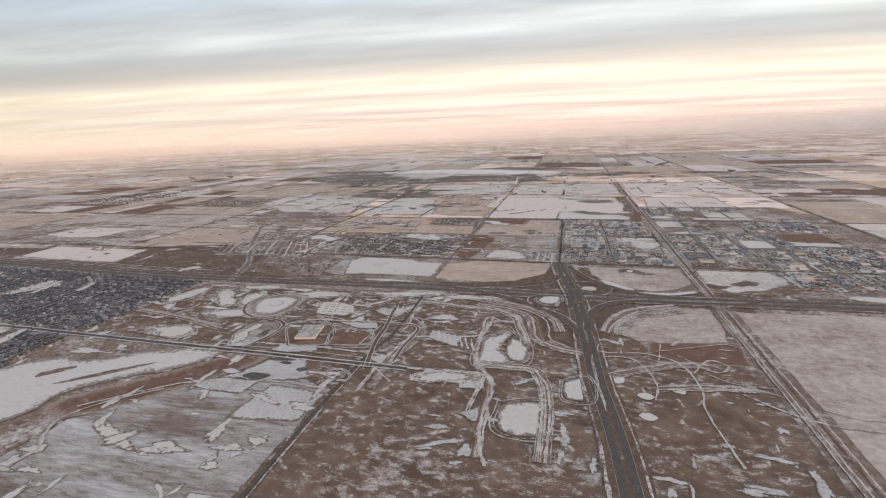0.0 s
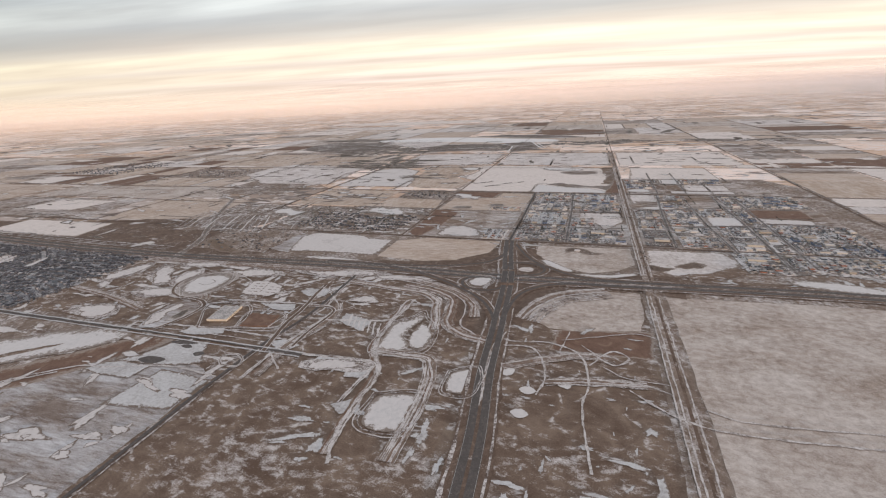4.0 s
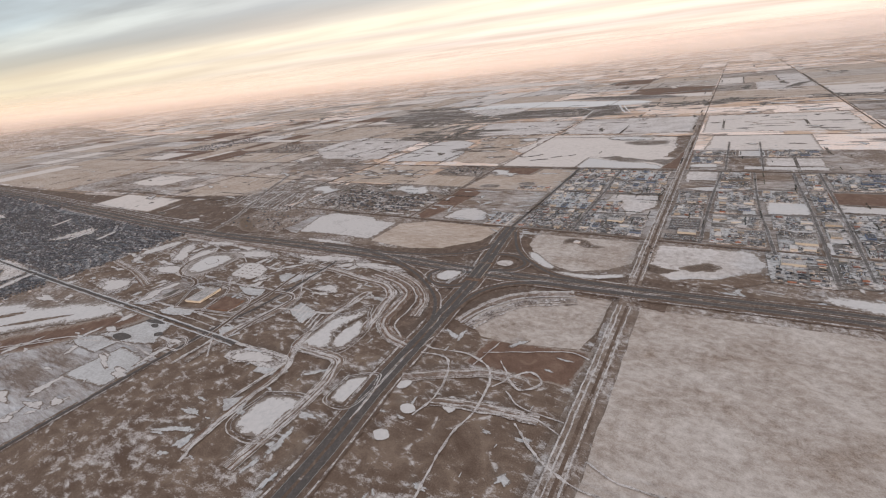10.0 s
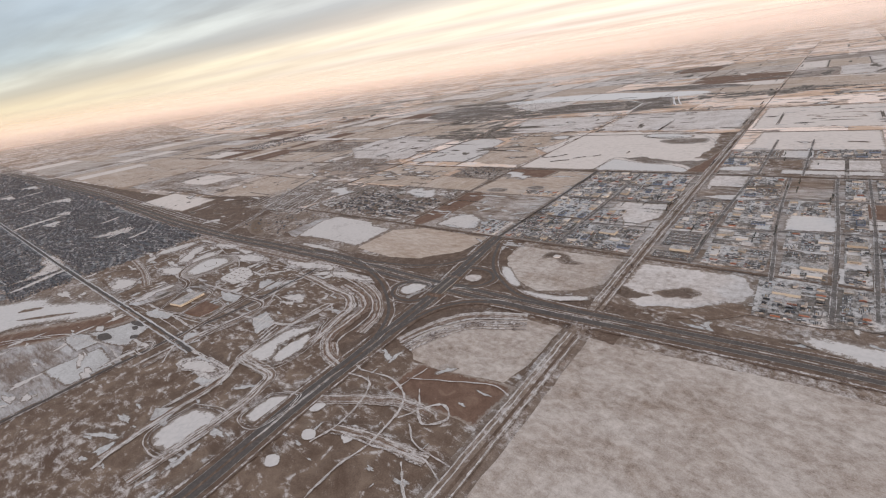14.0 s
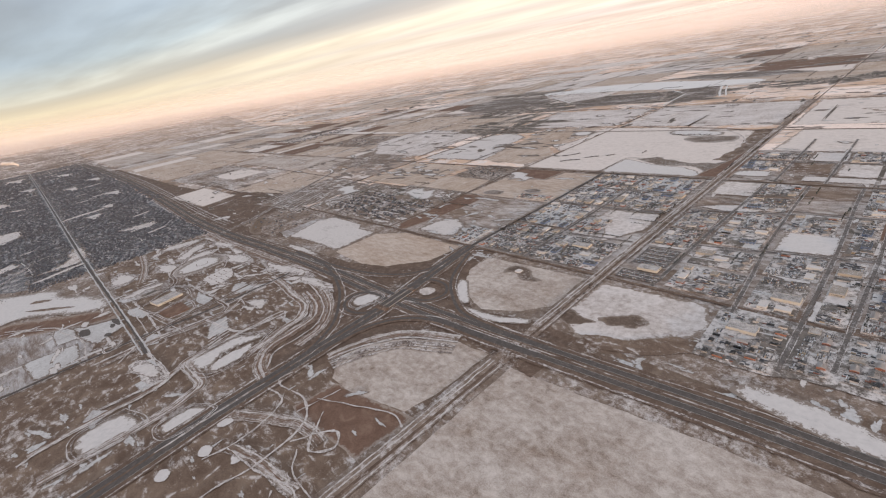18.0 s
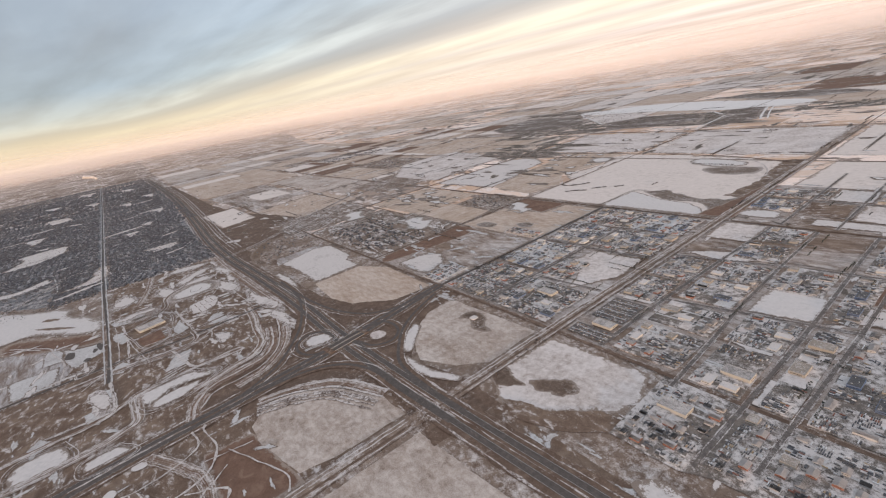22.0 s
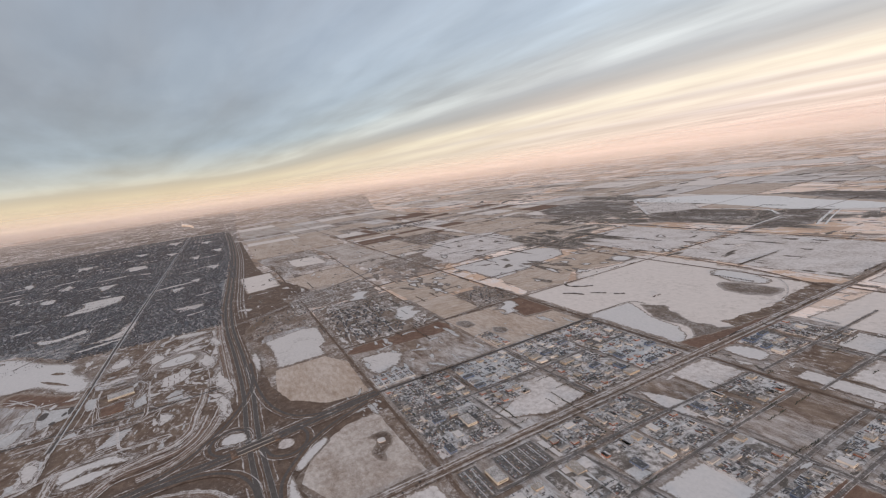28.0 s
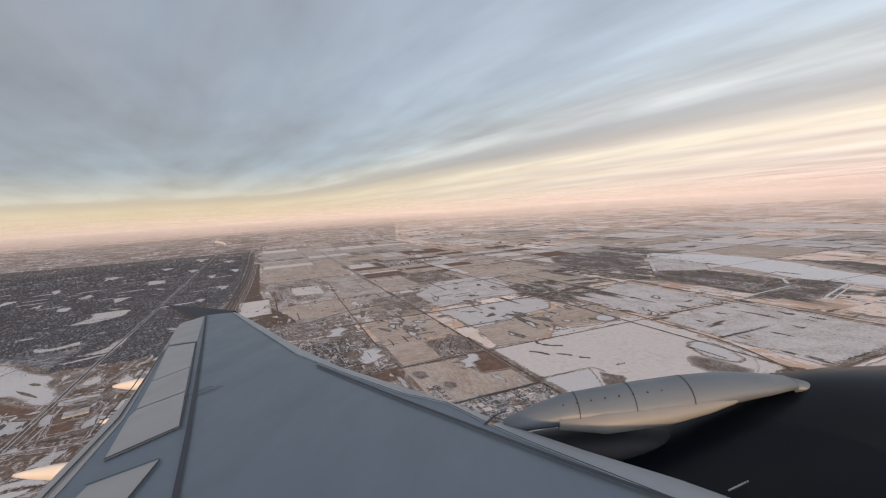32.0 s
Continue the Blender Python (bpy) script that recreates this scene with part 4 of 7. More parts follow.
road("snow_windrow", beside(FREE, -5.4), 0.6, M["windrow"], 0.09, "broken ridge of ploughed snow on the verge", "snow", 1.2)
for d, w in ((9.5, 1.2), (12.5, 0.8), (16.0, 1.4), (-9.0, 1.0)):
    road("snow_windrow", beside([(-1500, 272), (-1100, 271), (-740, 266), (-430, 252), (-318, 246), (-245, 245)], d), w, M["windrow"], 0.07, "long streaks of snow along the highway corridor", "snow", 1.6, step=3)
BRANCH = [(-222, 238), (-226, 250), (-238, 279), (-279, 337), (-325, 412)]
road("branch_verge", BRANCH, 4, M["bank"], 0.065, "brown verge of the branch road", "verge", 0.3)
road("branch_road", BRANCH, 1.3, M["street"], 0.1, "dark branch road leaving the highway")
road("snow_windrow", beside(BRANCH, 2.3), 0.7, M["windrow"], 0.085, "broken ridge of snow beside the branch road", "snow", 1.5)
road("snow_windrow", beside(BRANCH, -2.5), 0.6, M["windrow"], 0.085, "broken ridge of snow beside the branch road", "snow", 1.5)
plot("soil_mound", [(-231, 276), (-229, 283), (-213, 278), (-199, 269), (-181, 259), (-197, 257), (-215, 266)], M["clay"], 0.05, "orange-brown bare earth mound beside the branch road", "earth mound", True, 1.2)
plot("snow_strip", [(-283, 254), (-277, 269), (-268, 264)], M["snow"], 0.055, "strip of snow beside the branch road", "snow", True, 1.5)
plot("snow_strip", [(-202, 238.5), (-175, 237.5), (-153, 236), (-153, 230), (-178, 233)], M["snow"], 0.062, "strip of snow beside the highway", "snow", True, 1.0)
RAMPS = (
    [(-110, 256), (-75, 255), (-54, 250), (-31, 241), (-15, 231), (-1, 219), (7, 206), (11, 193), (12, 180)],
    [(14, 190), (14, 212), (17, 229), (26, 241), (40, 247), (60, 248), (90, 250)],
    [(-3, 308), (-1, 294), (-3, 282), (-10, 271), (-29, 262), (-60, 257), (-110, 255)],
    [(3, 308), (12, 288), (20, 276), (30, 267), (45, 258), (66, 256), (90, 257)],
    [(8, 240), (4, 233), (-4, 230), (-13, 233), (-16, 241), (-11, 247), (-2, 248)],
    [(4, 262), (5, 271), (12, 274), (21, 272), (26, 265), (22, 257), (12, 254)],
)
for pts in RAMPS:
    road("ramp_verge", pts, 4.6, M["verge"], 0.09, "brown verge of a curving ramp", "verge", 0.25, step=2)
    road("ramp", pts, 1.5, M["asphalt"], 0.13, "curving asphalt ramp of the interchange", step=2)
    road("snow_windrow", beside(pts, 2.7), 0.5, M["windrow"], 0.096, "ridge of snow along the ramp", "snow", 1.3, step=2)
road("section_road", [(-3, 316), (-3, 400), (-4, 477)], 1.5, M["asphalt"], 0.115, "straight dark road north between fields and sheds")
road("corridor_verge", [(81, 0), (80.5, 155), (80, 245), (79.5, 316), (79, 480), (78.5, 640), (78, 800)], 6.0, M["bank"], 0.055, "brown verge of the railway and gravel road", "verge", 0.2, step=8)
for d, w in ((2.6, 0.5), (0.9, 0.5), (-2.7, 0.5)):
    road("gravel_road", beside([(80.5, 0), (80, 155), (79.5, 240)], d), w, M["gravel"], 0.09, "pale snowy gravel track along the corridor", wobble=0.9, step=1.5)
    road("gravel_road", beside([(79.5, 266), (79, 316), (78.5, 480), (78, 640)], d), w, M["gravel"], 0.09, "pale snowy gravel track along the corridor", wobble=1.2, step=2)
road("railway_bed", beside([(80.5, 0), (79.8, 240), (79, 316), (78.5, 480), (78, 2500)], -1.0), 1.1, M["verge"], 0.075, "dark ballast bed of the railway", "railway", step=5)
for x in (-84,):
    road("section_road", [(x + 3, 60), (x + 2, 152), (x + 6, 185), (x + 4, 240)], 1.5, M["asphalt"], 0.10, "narrow dark road along the section line", step=8)
    road("snow_windrow", [(x + 4.6, 60), (x + 3.6, 152), (x + 7.6, 185), (x + 5.6, 240)], 0.6, M["windrow"], 0.105, "snow ridge beside the section road", "snow", 0.8)
    road("section_road", [(x, 316), (x, 480), (x, 640), (x, 960), (x, 2400)], 1.3, M["verge"], 0.072, "dark straight section road", step=20)
for y, x0, x1 in ((316, -480, 420), (477, -1700, 420), (638, -1700, 420), (799, -1700, 420), (960, -1700, -500), (1282, -1700, 800), (1604, -1700, 900), (1926, -1700, 900)):
    road("section_road", [(x0, y), ((x0 + x1) / 2, y), (x1, y)], 1.7, M["verge"], 0.074, "dark straight section road between the fields", step=30)
for x in (-245, -406, -567, -728, -1050, -1372, 238, 399):
    road("section_road", [(x, 320), (x, 900), (x, 2400)], 1.5, M["verge"], 0.07, "dark straight section road between the fields", step=30)
road("section_road", [(-165, 396), (-300, 399), (-600, 410)], 1.2, M["verge"], 0.071, "dark narrow road between the fields", step=12)
road("section_road", [(-260, 497), (-276, 600), (-190, 655), (-81, 660), (11, 652), (76, 630)], 1.4, M["verge"], 0.073, "dark curving road past the snow fields", step=8)
road("town_avenue", [(-60, 153), (-111, 154), (-240, 152), (-355, 152), (-600, 153), (-1000, 153), (-1560, 152)], 1.6, M["asphalt"], 0.11, "dark avenue running straight into the town", step=12)
for d, w in ((1.5, 0.7), (-1.5, 0.8)):
    road("snow_windrow", beside([(-60, 153), (-355, 152), (-1000, 153), (-1560, 152)], d), w, M["snow_grey"], 0.115, "ridge of snow along the town avenue", "snow", 0.8)
STREETS = [([(34.5, 318), (34.5, 402), (33, 474)], 1.2), ([(36, 402), (75, 404)], 1.2), ([(0, 402), (34, 402)], 0.8), ([(36, 355), (75, 358)], 1.0), ([(102, 318), (104, 400), (108, 475)], 1.3),
           ([(134, 311), (132, 347), (130, 376), (129, 428), (129, 474)], 1.1), ([(154, 284), (154.5, 372), (153, 450), (153, 476)], 1.2), ([(166, 292), (167, 330), (168, 386), (168, 476)], 1.1), ([(83, 361), (117, 368), (154, 374), (205, 384)], 1.2),
           ([(83, 414), (117, 420), (153, 426), (205, 428)], 1.2), ([(110, 480), (111, 600)], 1.2), ([(135, 480), (136, 600)], 1.0), ([(84, 529), (180, 529)], 1.1)]
for pts, w in STREETS:
    road("estate_street", pts, w, M["street"], 0.118, "dark street between industrial lots", step=8)
    for d in (w * 0.75, -w * 0.75):
        road("snow_windrow", beside(pts, d), 0.3, M["windrow"], 0.11, "snow ridge along the street", "snow", 0.9, step=2)

BANKS = [([(-86, 227), (-69, 226), (-50, 223), (-32, 221), (-22, 213), (-19, 203), (-16, 194), (-14, 185)], 5), ([(-45, 229), (-25, 224), (-15, 216), (-12, 203), (-10, 192), (-1, 184), (10, 181)], 6), ([(-60, 238), (-34, 234), (-14, 225), (-3, 213), (0, 200)], 5),
         ([(21, 204), (23, 213), (28, 224), (37, 234), (58, 243)], 5), ([(-34, 163), (-19, 163), (-9, 162), (-5, 153), (-3, 139), (-3, 110)], 5), ([(-36, 205), (-36, 178), (-33, 163), (-25, 150), (-24, 130), (-22, 108)], 3.5), ([(16, 140), (14, 165), (16, 190)], 3),
         ([(-236, 236), (-200, 236), (-150, 238), (-100, 240), (-70, 242)], 7), ([(-215, 214), (-180, 204), (-150, 194), (-140, 180)], 6), ([(-240, 186), (-200, 180), (-170, 172)], 5), ([(-70, 200), (-64, 185), (-70, 158), (-69, 136)], 4), ([(20, 164), (34, 172), (48, 178), (60, 178)], 5), ([(36, 158), (50, 162), (70, 164)], 4)]
ridge = random.Random(17)
for pts, w in BANKS:
    road("snowy_bank", pts, w, M["bank"], 0.045, "grey-white banks of thin snow over brown soil", "bank", 0.6, step=1.0)
    n = int(w / 0.8)
    for k in range(n):
        line = beside(pts, (k + 0.5 - n / 2) * 0.95 + ridge.uniform(-0.25, 0.25))
        road("snow_windrow", line, ridge.uniform(0.15, 0.55), M[ridge.choice(("windrow", "gravel", "soil"))], 0.056, "thin ridge following the bank", "snow", 1.3, step=0.9)

# ---- tracks and footpaths ----
TRACKS = [
    ([(-26, 206), (-36, 211), (-36, 192), (-35, 178), (-34, 167), (-31, 161), (-25, 151), (-23, 143), (-24, 134), (-24, 127), (-22, 113), (-19, 105)], 1.1),
    ([(-34, 163), (-19, 163), (-9, 163), (-7, 159), (-4, 153), (-2, 139), (-2, 110)], 0.9), ([(-34, 161.5), (-19, 161), (-11, 161), (-9, 157), (-6.5, 152), (-4.5, 139), (-4, 110)], 0.6),
    ([(-86, 227), (-69, 226), (-50, 223), (-32, 221), (-22, 213), (-19, 203), (-16, 194), (-14, 185)], 1.0), ([(-45, 229), (-25, 224), (-15, 216), (-12, 203), (-10, 192), (-1, 184), (10, 181)], 0.9),
    ([(-60, 236), (-36, 231), (-18, 224), (-8, 214), (-5, 203), (-4, 192), (4, 185)], 0.7), ([(-26, 206), (-20, 214), (-30, 222)], 0.7),
    ([(-173, 102), (-146, 124), (-135, 126), (-109, 133), (-84, 132)], 0.8), ([(-150, 119), (-165, 106), (-171, 95), (-167, 87), (-161, 80), (-165, 60)], 1.0), ([(-63, 142), (-77, 154)], 0.8),
    ([(17, 184), (21, 183), (35, 185), (47, 179), (51, 161), (49, 147), (52, 120)], 0.7), ([(40, 180), (43, 196)], 0.5), ([(40, 188), (54, 194), (69, 200), (76, 198)], 0.5), ([(56, 172), (63, 167), (77, 166)], 0.5),
    ([(18, 179), (28, 180), (33, 174), (36, 161), (34, 150)], 0.7), ([(39, 158), (54, 160), (68, 164), (77, 161)], 0.5), ([(54, 178), (60, 184), (65, 180), (60, 174), (54, 178)], 0.8), ([(51, 172), (54, 178), (48, 186)], 0.5),
    ([(22, 203), (24, 210), (29, 220), (38, 231), (59, 241)], 0.9), ([(20, 205), (22, 213), (27, 224), (36, 235), (58, 245)], 0.6),
    ([(64, 160), (76, 150), (90, 146), (140, 150)], 0.7), ([(86, 155), (96, 152), (150, 158)], 0.6),
    ([(22, 643), (37, 637), (53, 619), (65, 589), (62, 574)], 1.0), ([(-186, 362), (-130, 361), (-86, 360)], 1.2), ([(-194, 341), (-140, 333), (-95, 326)], 1.1), ([(-183, 318), (-193, 342), (-199, 372)], 0.9), ([(-150, 335), (-151, 362), (-150, 396)], 0.9), ([(-118, 330), (-118, 361)], 0.9), ([(-168, 338), (-170, 362)], 0.8),
    ([(-576, 767), (-535, 750), (-494, 756), (-451, 738), (-430, 772)], 1.6), ([(-95, 512), (-84, 526), (-96, 545), (-80, 560)], 0.8),
]
for pts, w in TRACKS:
    road("snowy_track", pts, w, M["gravel"], 0.062, "pale snow-filled track over the brown ground", "track", 0.9, step=0.8)
SITE = [([(-131, 191), (-110, 193), (-87, 195), (-70, 194), (-69, 178), (-70, 161)], 0.8), ([(-75, 185), (-74, 195), (-79, 222)], 0.7), ([(-87, 195), (-73, 203), (-61, 199), (-67, 192)], 0.6), ([(-73, 133), (-73, 153), (-71, 168), (-68, 182)], 1.0),
        ([(-68, 182), (-50, 185), (-36, 190), (-33, 212)], 0.8), ([(-73, 153), (-50, 154), (-32, 155), (-28, 153), (-29, 142), (-30, 130)], 1.0), ([(-69, 198), (-86, 218), (-79, 226)], 0.6), ([(-120, 190), (-108, 208), (-96, 222)], 0.5), ([(-140, 184), (-124, 192)], 0.6),
        ([(-160, 160), (-130, 162), (-100, 163), (-74, 162)], 0.7), ([(-160, 157), (-110, 158.5), (-76, 158)], 0.5), ([(-90, 166), (-88, 192)], 0.6), ([(-106, 164), (-91, 166), (-72, 170)], 0.5), ([(-150, 226), (-110, 229), (-88, 230)], 0.6), ([(-205, 236), (-180, 226), (-150, 222), (-134, 214)], 0.6)]
for pts, w in SITE:
    road("snowy_track", pts, w, M["gravel"], 0.058, "pale snow-filled lane on the building site", "track", 1.0, step=0.8)
    if w > 0.65:
        road("snow_windrow", beside(pts, w * 0.9), 0.35, M["snow"], 0.06, "thin ridge of snow beside the lane", "snow", 1.6, step=0.8)
for k in range(7):
    x, y = -57 + k * 2.9, 190.5 - k * 1.0
    road("snow_windrow", [(x, y), (x + 1.6, y - 5.5), (x + 3.6, y - 11)], 0.8, M["snow"], 0.061, "rib of snow between new building plots", "snow", 1.2, step=0.8)
for pts in (((-195, 201.5), (-213, 220), (-208.5, 225), (-196, 213), (-187, 204)), ((-231, 198), (-236, 205.5), (-230.5, 224.5), (-224, 222), (-225.5, 207)), ((-226, 190.5), (-230, 198), (-224, 197), (-221, 190)), ((-181, 202), (-188.5, 214.5), (-181, 224), (-177.5, 215), (-174, 203)),
            ((-191, 187.5), (-190, 192), (-170, 196.5), (-167.5, 190.5), (-177, 186.5)), ((-206, 165), (-188, 170.5), (-181, 164), (-184, 159.5), (-195, 159.5)), ((-116, 236), (-96, 239), (-79, 243), (-66, 240), (-80, 236), (-95, 232)), ((-67, 239), (-42, 240), (-35, 237), (-58, 235)),
            ((-65, 204), (-59, 211), (-51, 205)), ((-53, 146), (-50, 152), (-31, 153), (-33, 149)), ((-160, 226), (-140, 232), (-128, 228), (-146, 222)), ((-204, 232), (-180, 237), (-176, 233), (-196, 229))):
    cx, cy = sum(p[0] for p in pts) / len(pts), sum(p[1] for p in pts) / len(pts)
    plot("thin_snow", [(cx + (x - cx) * 1.3, cy + (y - cy) * 1.3) for x, y in pts], M["windrow"], 0.03, "thin broken snow round a drift", "snow", True, 3.0, seed=4)
    plot("snow_patch", pts, M["snow"], 0.056, "ragged white snow patch on the brown building land", "snow", True, 3.2)
plot("pond_shore", [(-165, 190), (-174, 198), (-180, 208), (-177, 219), (-163, 225), (-149, 219), (-147, 206), (-150, 194), (-155, 189)], M["hollow"], 0.0562, "brown muddy shore of the curved pond", "bank", True, 1.0)
plot("pond", [(-163.5, 193), (-170.5, 199), (-175, 208), (-173, 215.5), (-162, 220), (-152.5, 217), (-150.5, 205), (-153, 197), (-156, 193)], M["pond"], 0.058, "curved frozen pond white with snow", "pond", True, 0.6)
road("snow_windrow", [(-166, 206), (-160, 205), (-158, 210), (-163, 213)], 0.5, M["hollow"], 0.0605, "dark crack curling over the pond ice", "crack", 0.5, step=0.8)
plot("marsh", [(-151.5, 156), (-157, 168), (-158, 178.5), (-153.5, 186), (-144, 183), (-138.5, 174.5), (-139.5, 164), (-143, 157.5)], M["streaked"], 0.057, "half-frozen marsh with streaks of snow", "pond", True, 1.6)
plot("snow_patch", [(-152, 158), (-156, 168), (-156, 178), (-152, 184), (-149, 178), (-150, 168), (-148, 160)], M["snow"], 0.0575, "ragged snow along the marsh", "snow", True, 2.2)
plot("dark_pool", [(-145, 163.5), (-145, 170.5), (-144.2, 177.5), (-140.5, 172), (-141, 165.5)], M["woods"], 0.0585, "dark open water in the half-frozen marsh", "pool", True, 0.8)
plot("building_lot", [(-130, 199), (-138, 216), (-126, 218), (-113, 214), (-109, 205), (-112.5, 199)], M["snow"], 0.0565, "white lot laid out with new foundations", "lot", jitter=0.8)
for k in range(22):
    x, y = -132 + (k % 6) * 3.6 - (k // 6) * 0.9, 202.5 + (k // 6) * 3.4 + (k % 6) * 0.25
    road("foundation_trench", [(x, y), (x + 1.3, y + 0.2), (x + 2.4, y + 0.1)] if k % 3 else [(x, y), (x + 0.1, y + 1.2), (x, y + 2.3)], 0.55, M["verge"], 0.0606, "dark foundation trench in the snowy lot", "trench", 0.4, step=0.8)
SITE_ROADS = (([(-153, 229.5), (-173.5, 221), (-179, 206), (-172, 193.5), (-161, 188.5), (-149, 188), (-140, 184), (-137.5, 177.5), (-138.5, 167), (-142.5, 156)], 1.5), ([(-77.5, 150.5), (-83, 173), (-85, 192), (-88, 207), (-89.5, 219)], 1.6), ([(-68, 158), (-68.5, 171), (-67.5, 190.5), (-71.5, 194.5), (-83.5, 194.5)], 1.2), ([(-123, 162), (-136, 184), (-114, 187), (-105, 168), (-123, 162)], 0.9), ([(-105, 166), (-109, 182), (-90, 183), (-85.5, 171), (-105, 166)], 0.7), ([(-88, 139), (-92, 144), (-87.5, 147), (-81.5, 144), (-81, 139.5), (-88, 139)], 0.6))
for pts, w in SITE_ROADS:
    road("site_road", pts, w, M["verge"], 0.0612, "dark unpaved road of the building site", "road", 0.2, step=1.2)
    for d in (w * 0.65, -w * 0.65):
        road("snow_windrow", beside(pts, d), 0.42, M["gravel"], 0.0616, "pale snow ridge along the site road", "snow", 0.8, step=0.9)
road("snowy_track", [(-121, 193), (-124, 196), (-121, 199), (-118, 196), (-121, 193)], 0.6, M["gravel"], 0.061, "small ring-shaped track", "track", 0.6, step=0.6)
for d in (2.6, 3.8, 5.4, 7.4):
    road("snow_windrow", beside([(22, 203), (24, 210), (29, 220), (38, 231), (59, 241)], -d), 0.9, M["windrow"], 0.062, "white streak of snow inside the berm", "snow", 1.4, step=0.9)


for pts in (((-34, 187), (-28, 192), (-24, 199), (-20, 193), (-14, 186), (-12, 177), (-13, 168), (-22, 163.5), (-33, 163.5), (-35, 175)), ((-19, 137), (-8, 141), (-3, 140), (-2, 127), (-4, 121), (-14, 120), (-19, 123)),
            ((2, 156), (11, 161), (14, 153), (12, 144), (3, 144)), ((-14, 240), (-10, 247.5), (-1, 248), (0, 241), (-3, 234.5), (-9, 234)), ((-172, 200), (-172, 216), (-158, 224), (-148, 205), (-156, 188))):
    road("shore_ridge", pts + pts[:1], 0.45, M["windrow"], 0.068, "pale broken ridge round a frozen pond", "bank", 0.9, step=0.8)
    road("shore_ridge", [(x * 1.0 + (x - sum(q[0] for q in pts) / len(pts)) * 0.13, y + (y - sum(q[1] for q in pts) / len(pts)) * 0.13) for x, y in pts + pts[:1]], 0.35, M["gravel"], 0.068, "pale outer track round a frozen pond", "bank", 0.9, step=0.8)

# ---- loose snow, brush and houses: too many to count ----
def mass(name, verts, faces, mat, label, category, core=None):
    me = bpy.data.meshes.new(name)
    me.from_pydata(verts, [], faces)
    me.attributes.new("core", "FLOAT", "POINT").data.foreach_set("value", core or [1.0] * len(verts))
    me.materials.append(mat)
    return tagged(new(name, me), label, category, "", "stuff")


def drifts(name, areas, count, size, z, mat, label, seed):
    """Ragged flat patches strewn over rectangles (x0, y0, x1, y1)."""
    rnd = random.Random(seed)
    vs, fs, core = [], [], []
    for k in range(count):
        x0, y0, x1, y1 = areas[k % len(areas)]
        cx, cy = rnd.uniform(x0, x1), rnd.uniform(y0, y1)
        r, asp, turn = size * rnd.uniform(0.2, 1.0) ** 2.5 + 0.2, rnd.uniform(1.2, 5.0), rnd.choice((0, 0, 1.57, rnd.uniform(0, 3.1)))
        n, b = 24, len(vs)
        ph = [rnd.uniform(0, 6.28) for i in range(4)]
        for i in range(n):
            a = 2 * math.pi * i / n
            q = r * (1 + 0.30 * math.sin(2 * a + ph[0]) + 0.22 * math.sin(3 * a + ph[1]) + 0.14 * math.sin(5 * a + ph[2]) + 0.08 * math.sin(8 * a + ph[3])) * rnd.uniform(0.9, 1.1)
            u, w = q * math.cos(a) * asp, q * math.sin(a)
            vs.append((cx + u * math.cos(turn) - w * math.sin(turn), cy + u * math.sin(turn) + w * math.cos(turn), z + 0.0003 * k))
        vs += [(cx + (x - cx) * 0.5, cy + (y - cy) * 0.5, w) for x, y, w in vs[b:b + n]]
        core += [0.0] * n + [1.0] * n
        fs += [(b + i, b + (i + 1) % n, b + n + (i + 1) % n, b + n + i) for i in range(n)]
        fs.append(tuple(range(b + n, b + 2 * n)))
    ob = mass(name, vs, fs, mat, label, "snow", core)
    FLAT.append((z, 127, ob))
    return ob


drifts("snow_drifts", [(-165, 160, -46, 242), (-240, 160, -165, 240), (-46, 100, 12, 240), (16, 100, 74, 200)], 170, 1.5, 0.052, M["snow_grey"], "scattered ragged snow drifts on brown ground", 3)
drifts("snow_drifts", [(-245, 120, -130, 240), (-170, 60, -84, 150), (-130, 195, -40, 243)], 210, 2.4, 0.0515, M["snow"], "ragged streaks of snow on the building land", 29)
drifts("snow_drifts", [(-240, 264, -165, 314), (-82, 320, -6, 396), (112, 258, 220, 272), (-6, 300, 16, 314)], 150, 1.6, 0.05, M["snow_grey"], "scattered ragged snow drifts on rough fields", 7)
drifts("snow_drifts", [(-720, 268, -216, 476), (-480, 300, -216, 476), (-300, 262, -160, 400)], 130, 2.6, 0.05, M["snow"], "ragged snow drifts over the fields west of the interchange", 17)
drifts("brush_patches", [(-720, 268, -216, 640), (-400, 300, -90, 640)], 150, 2.0, 0.051, M["woods"], "dark scattered brush and sloughs in the western fields", 18)
drifts("snow_drifts", [(155, 262, 230, 286), (-80, 318, -6, 474), (84, 560, 400, 800)], 130, 2.4, 0.05, M["snow_grey"], "ragged snow drifts on rough ground", 19)
drifts("brush_patches", [(-1000, 480, -110, 950), (-1000, 480, -110, 950), (-110, 655, 300, 950)], 420, 4.0, 0.047, M["woods"], "dark scattered brush patches and sloughs in the fields", 9)
drifts("brush_patches", [(-2200, 900, 1200, 2400)], 900, 11.0, 0.05, M["woods"], "dark scattered brush patches far out on the prairie", 10)
drifts("lake_woods", [(-420, 740, -270, 1050), (-260, 840, -40, 960), (-330, 630, -200, 720), (-600, 1050, -430, 1095), (-20, 930, 380, 990), (-420, 800, -260, 900), (-200, 860, -60, 940)], 420, 13.0, 0.05, M["woods"], "dark leafless woodland and brush round the long lake", 14)
drifts("far_snow", [(-2200, 640, 1200, 2400)], 500, 16.0, 0.046, M["snow_pink"], "ragged patches of snow far out on the prairie", 12)
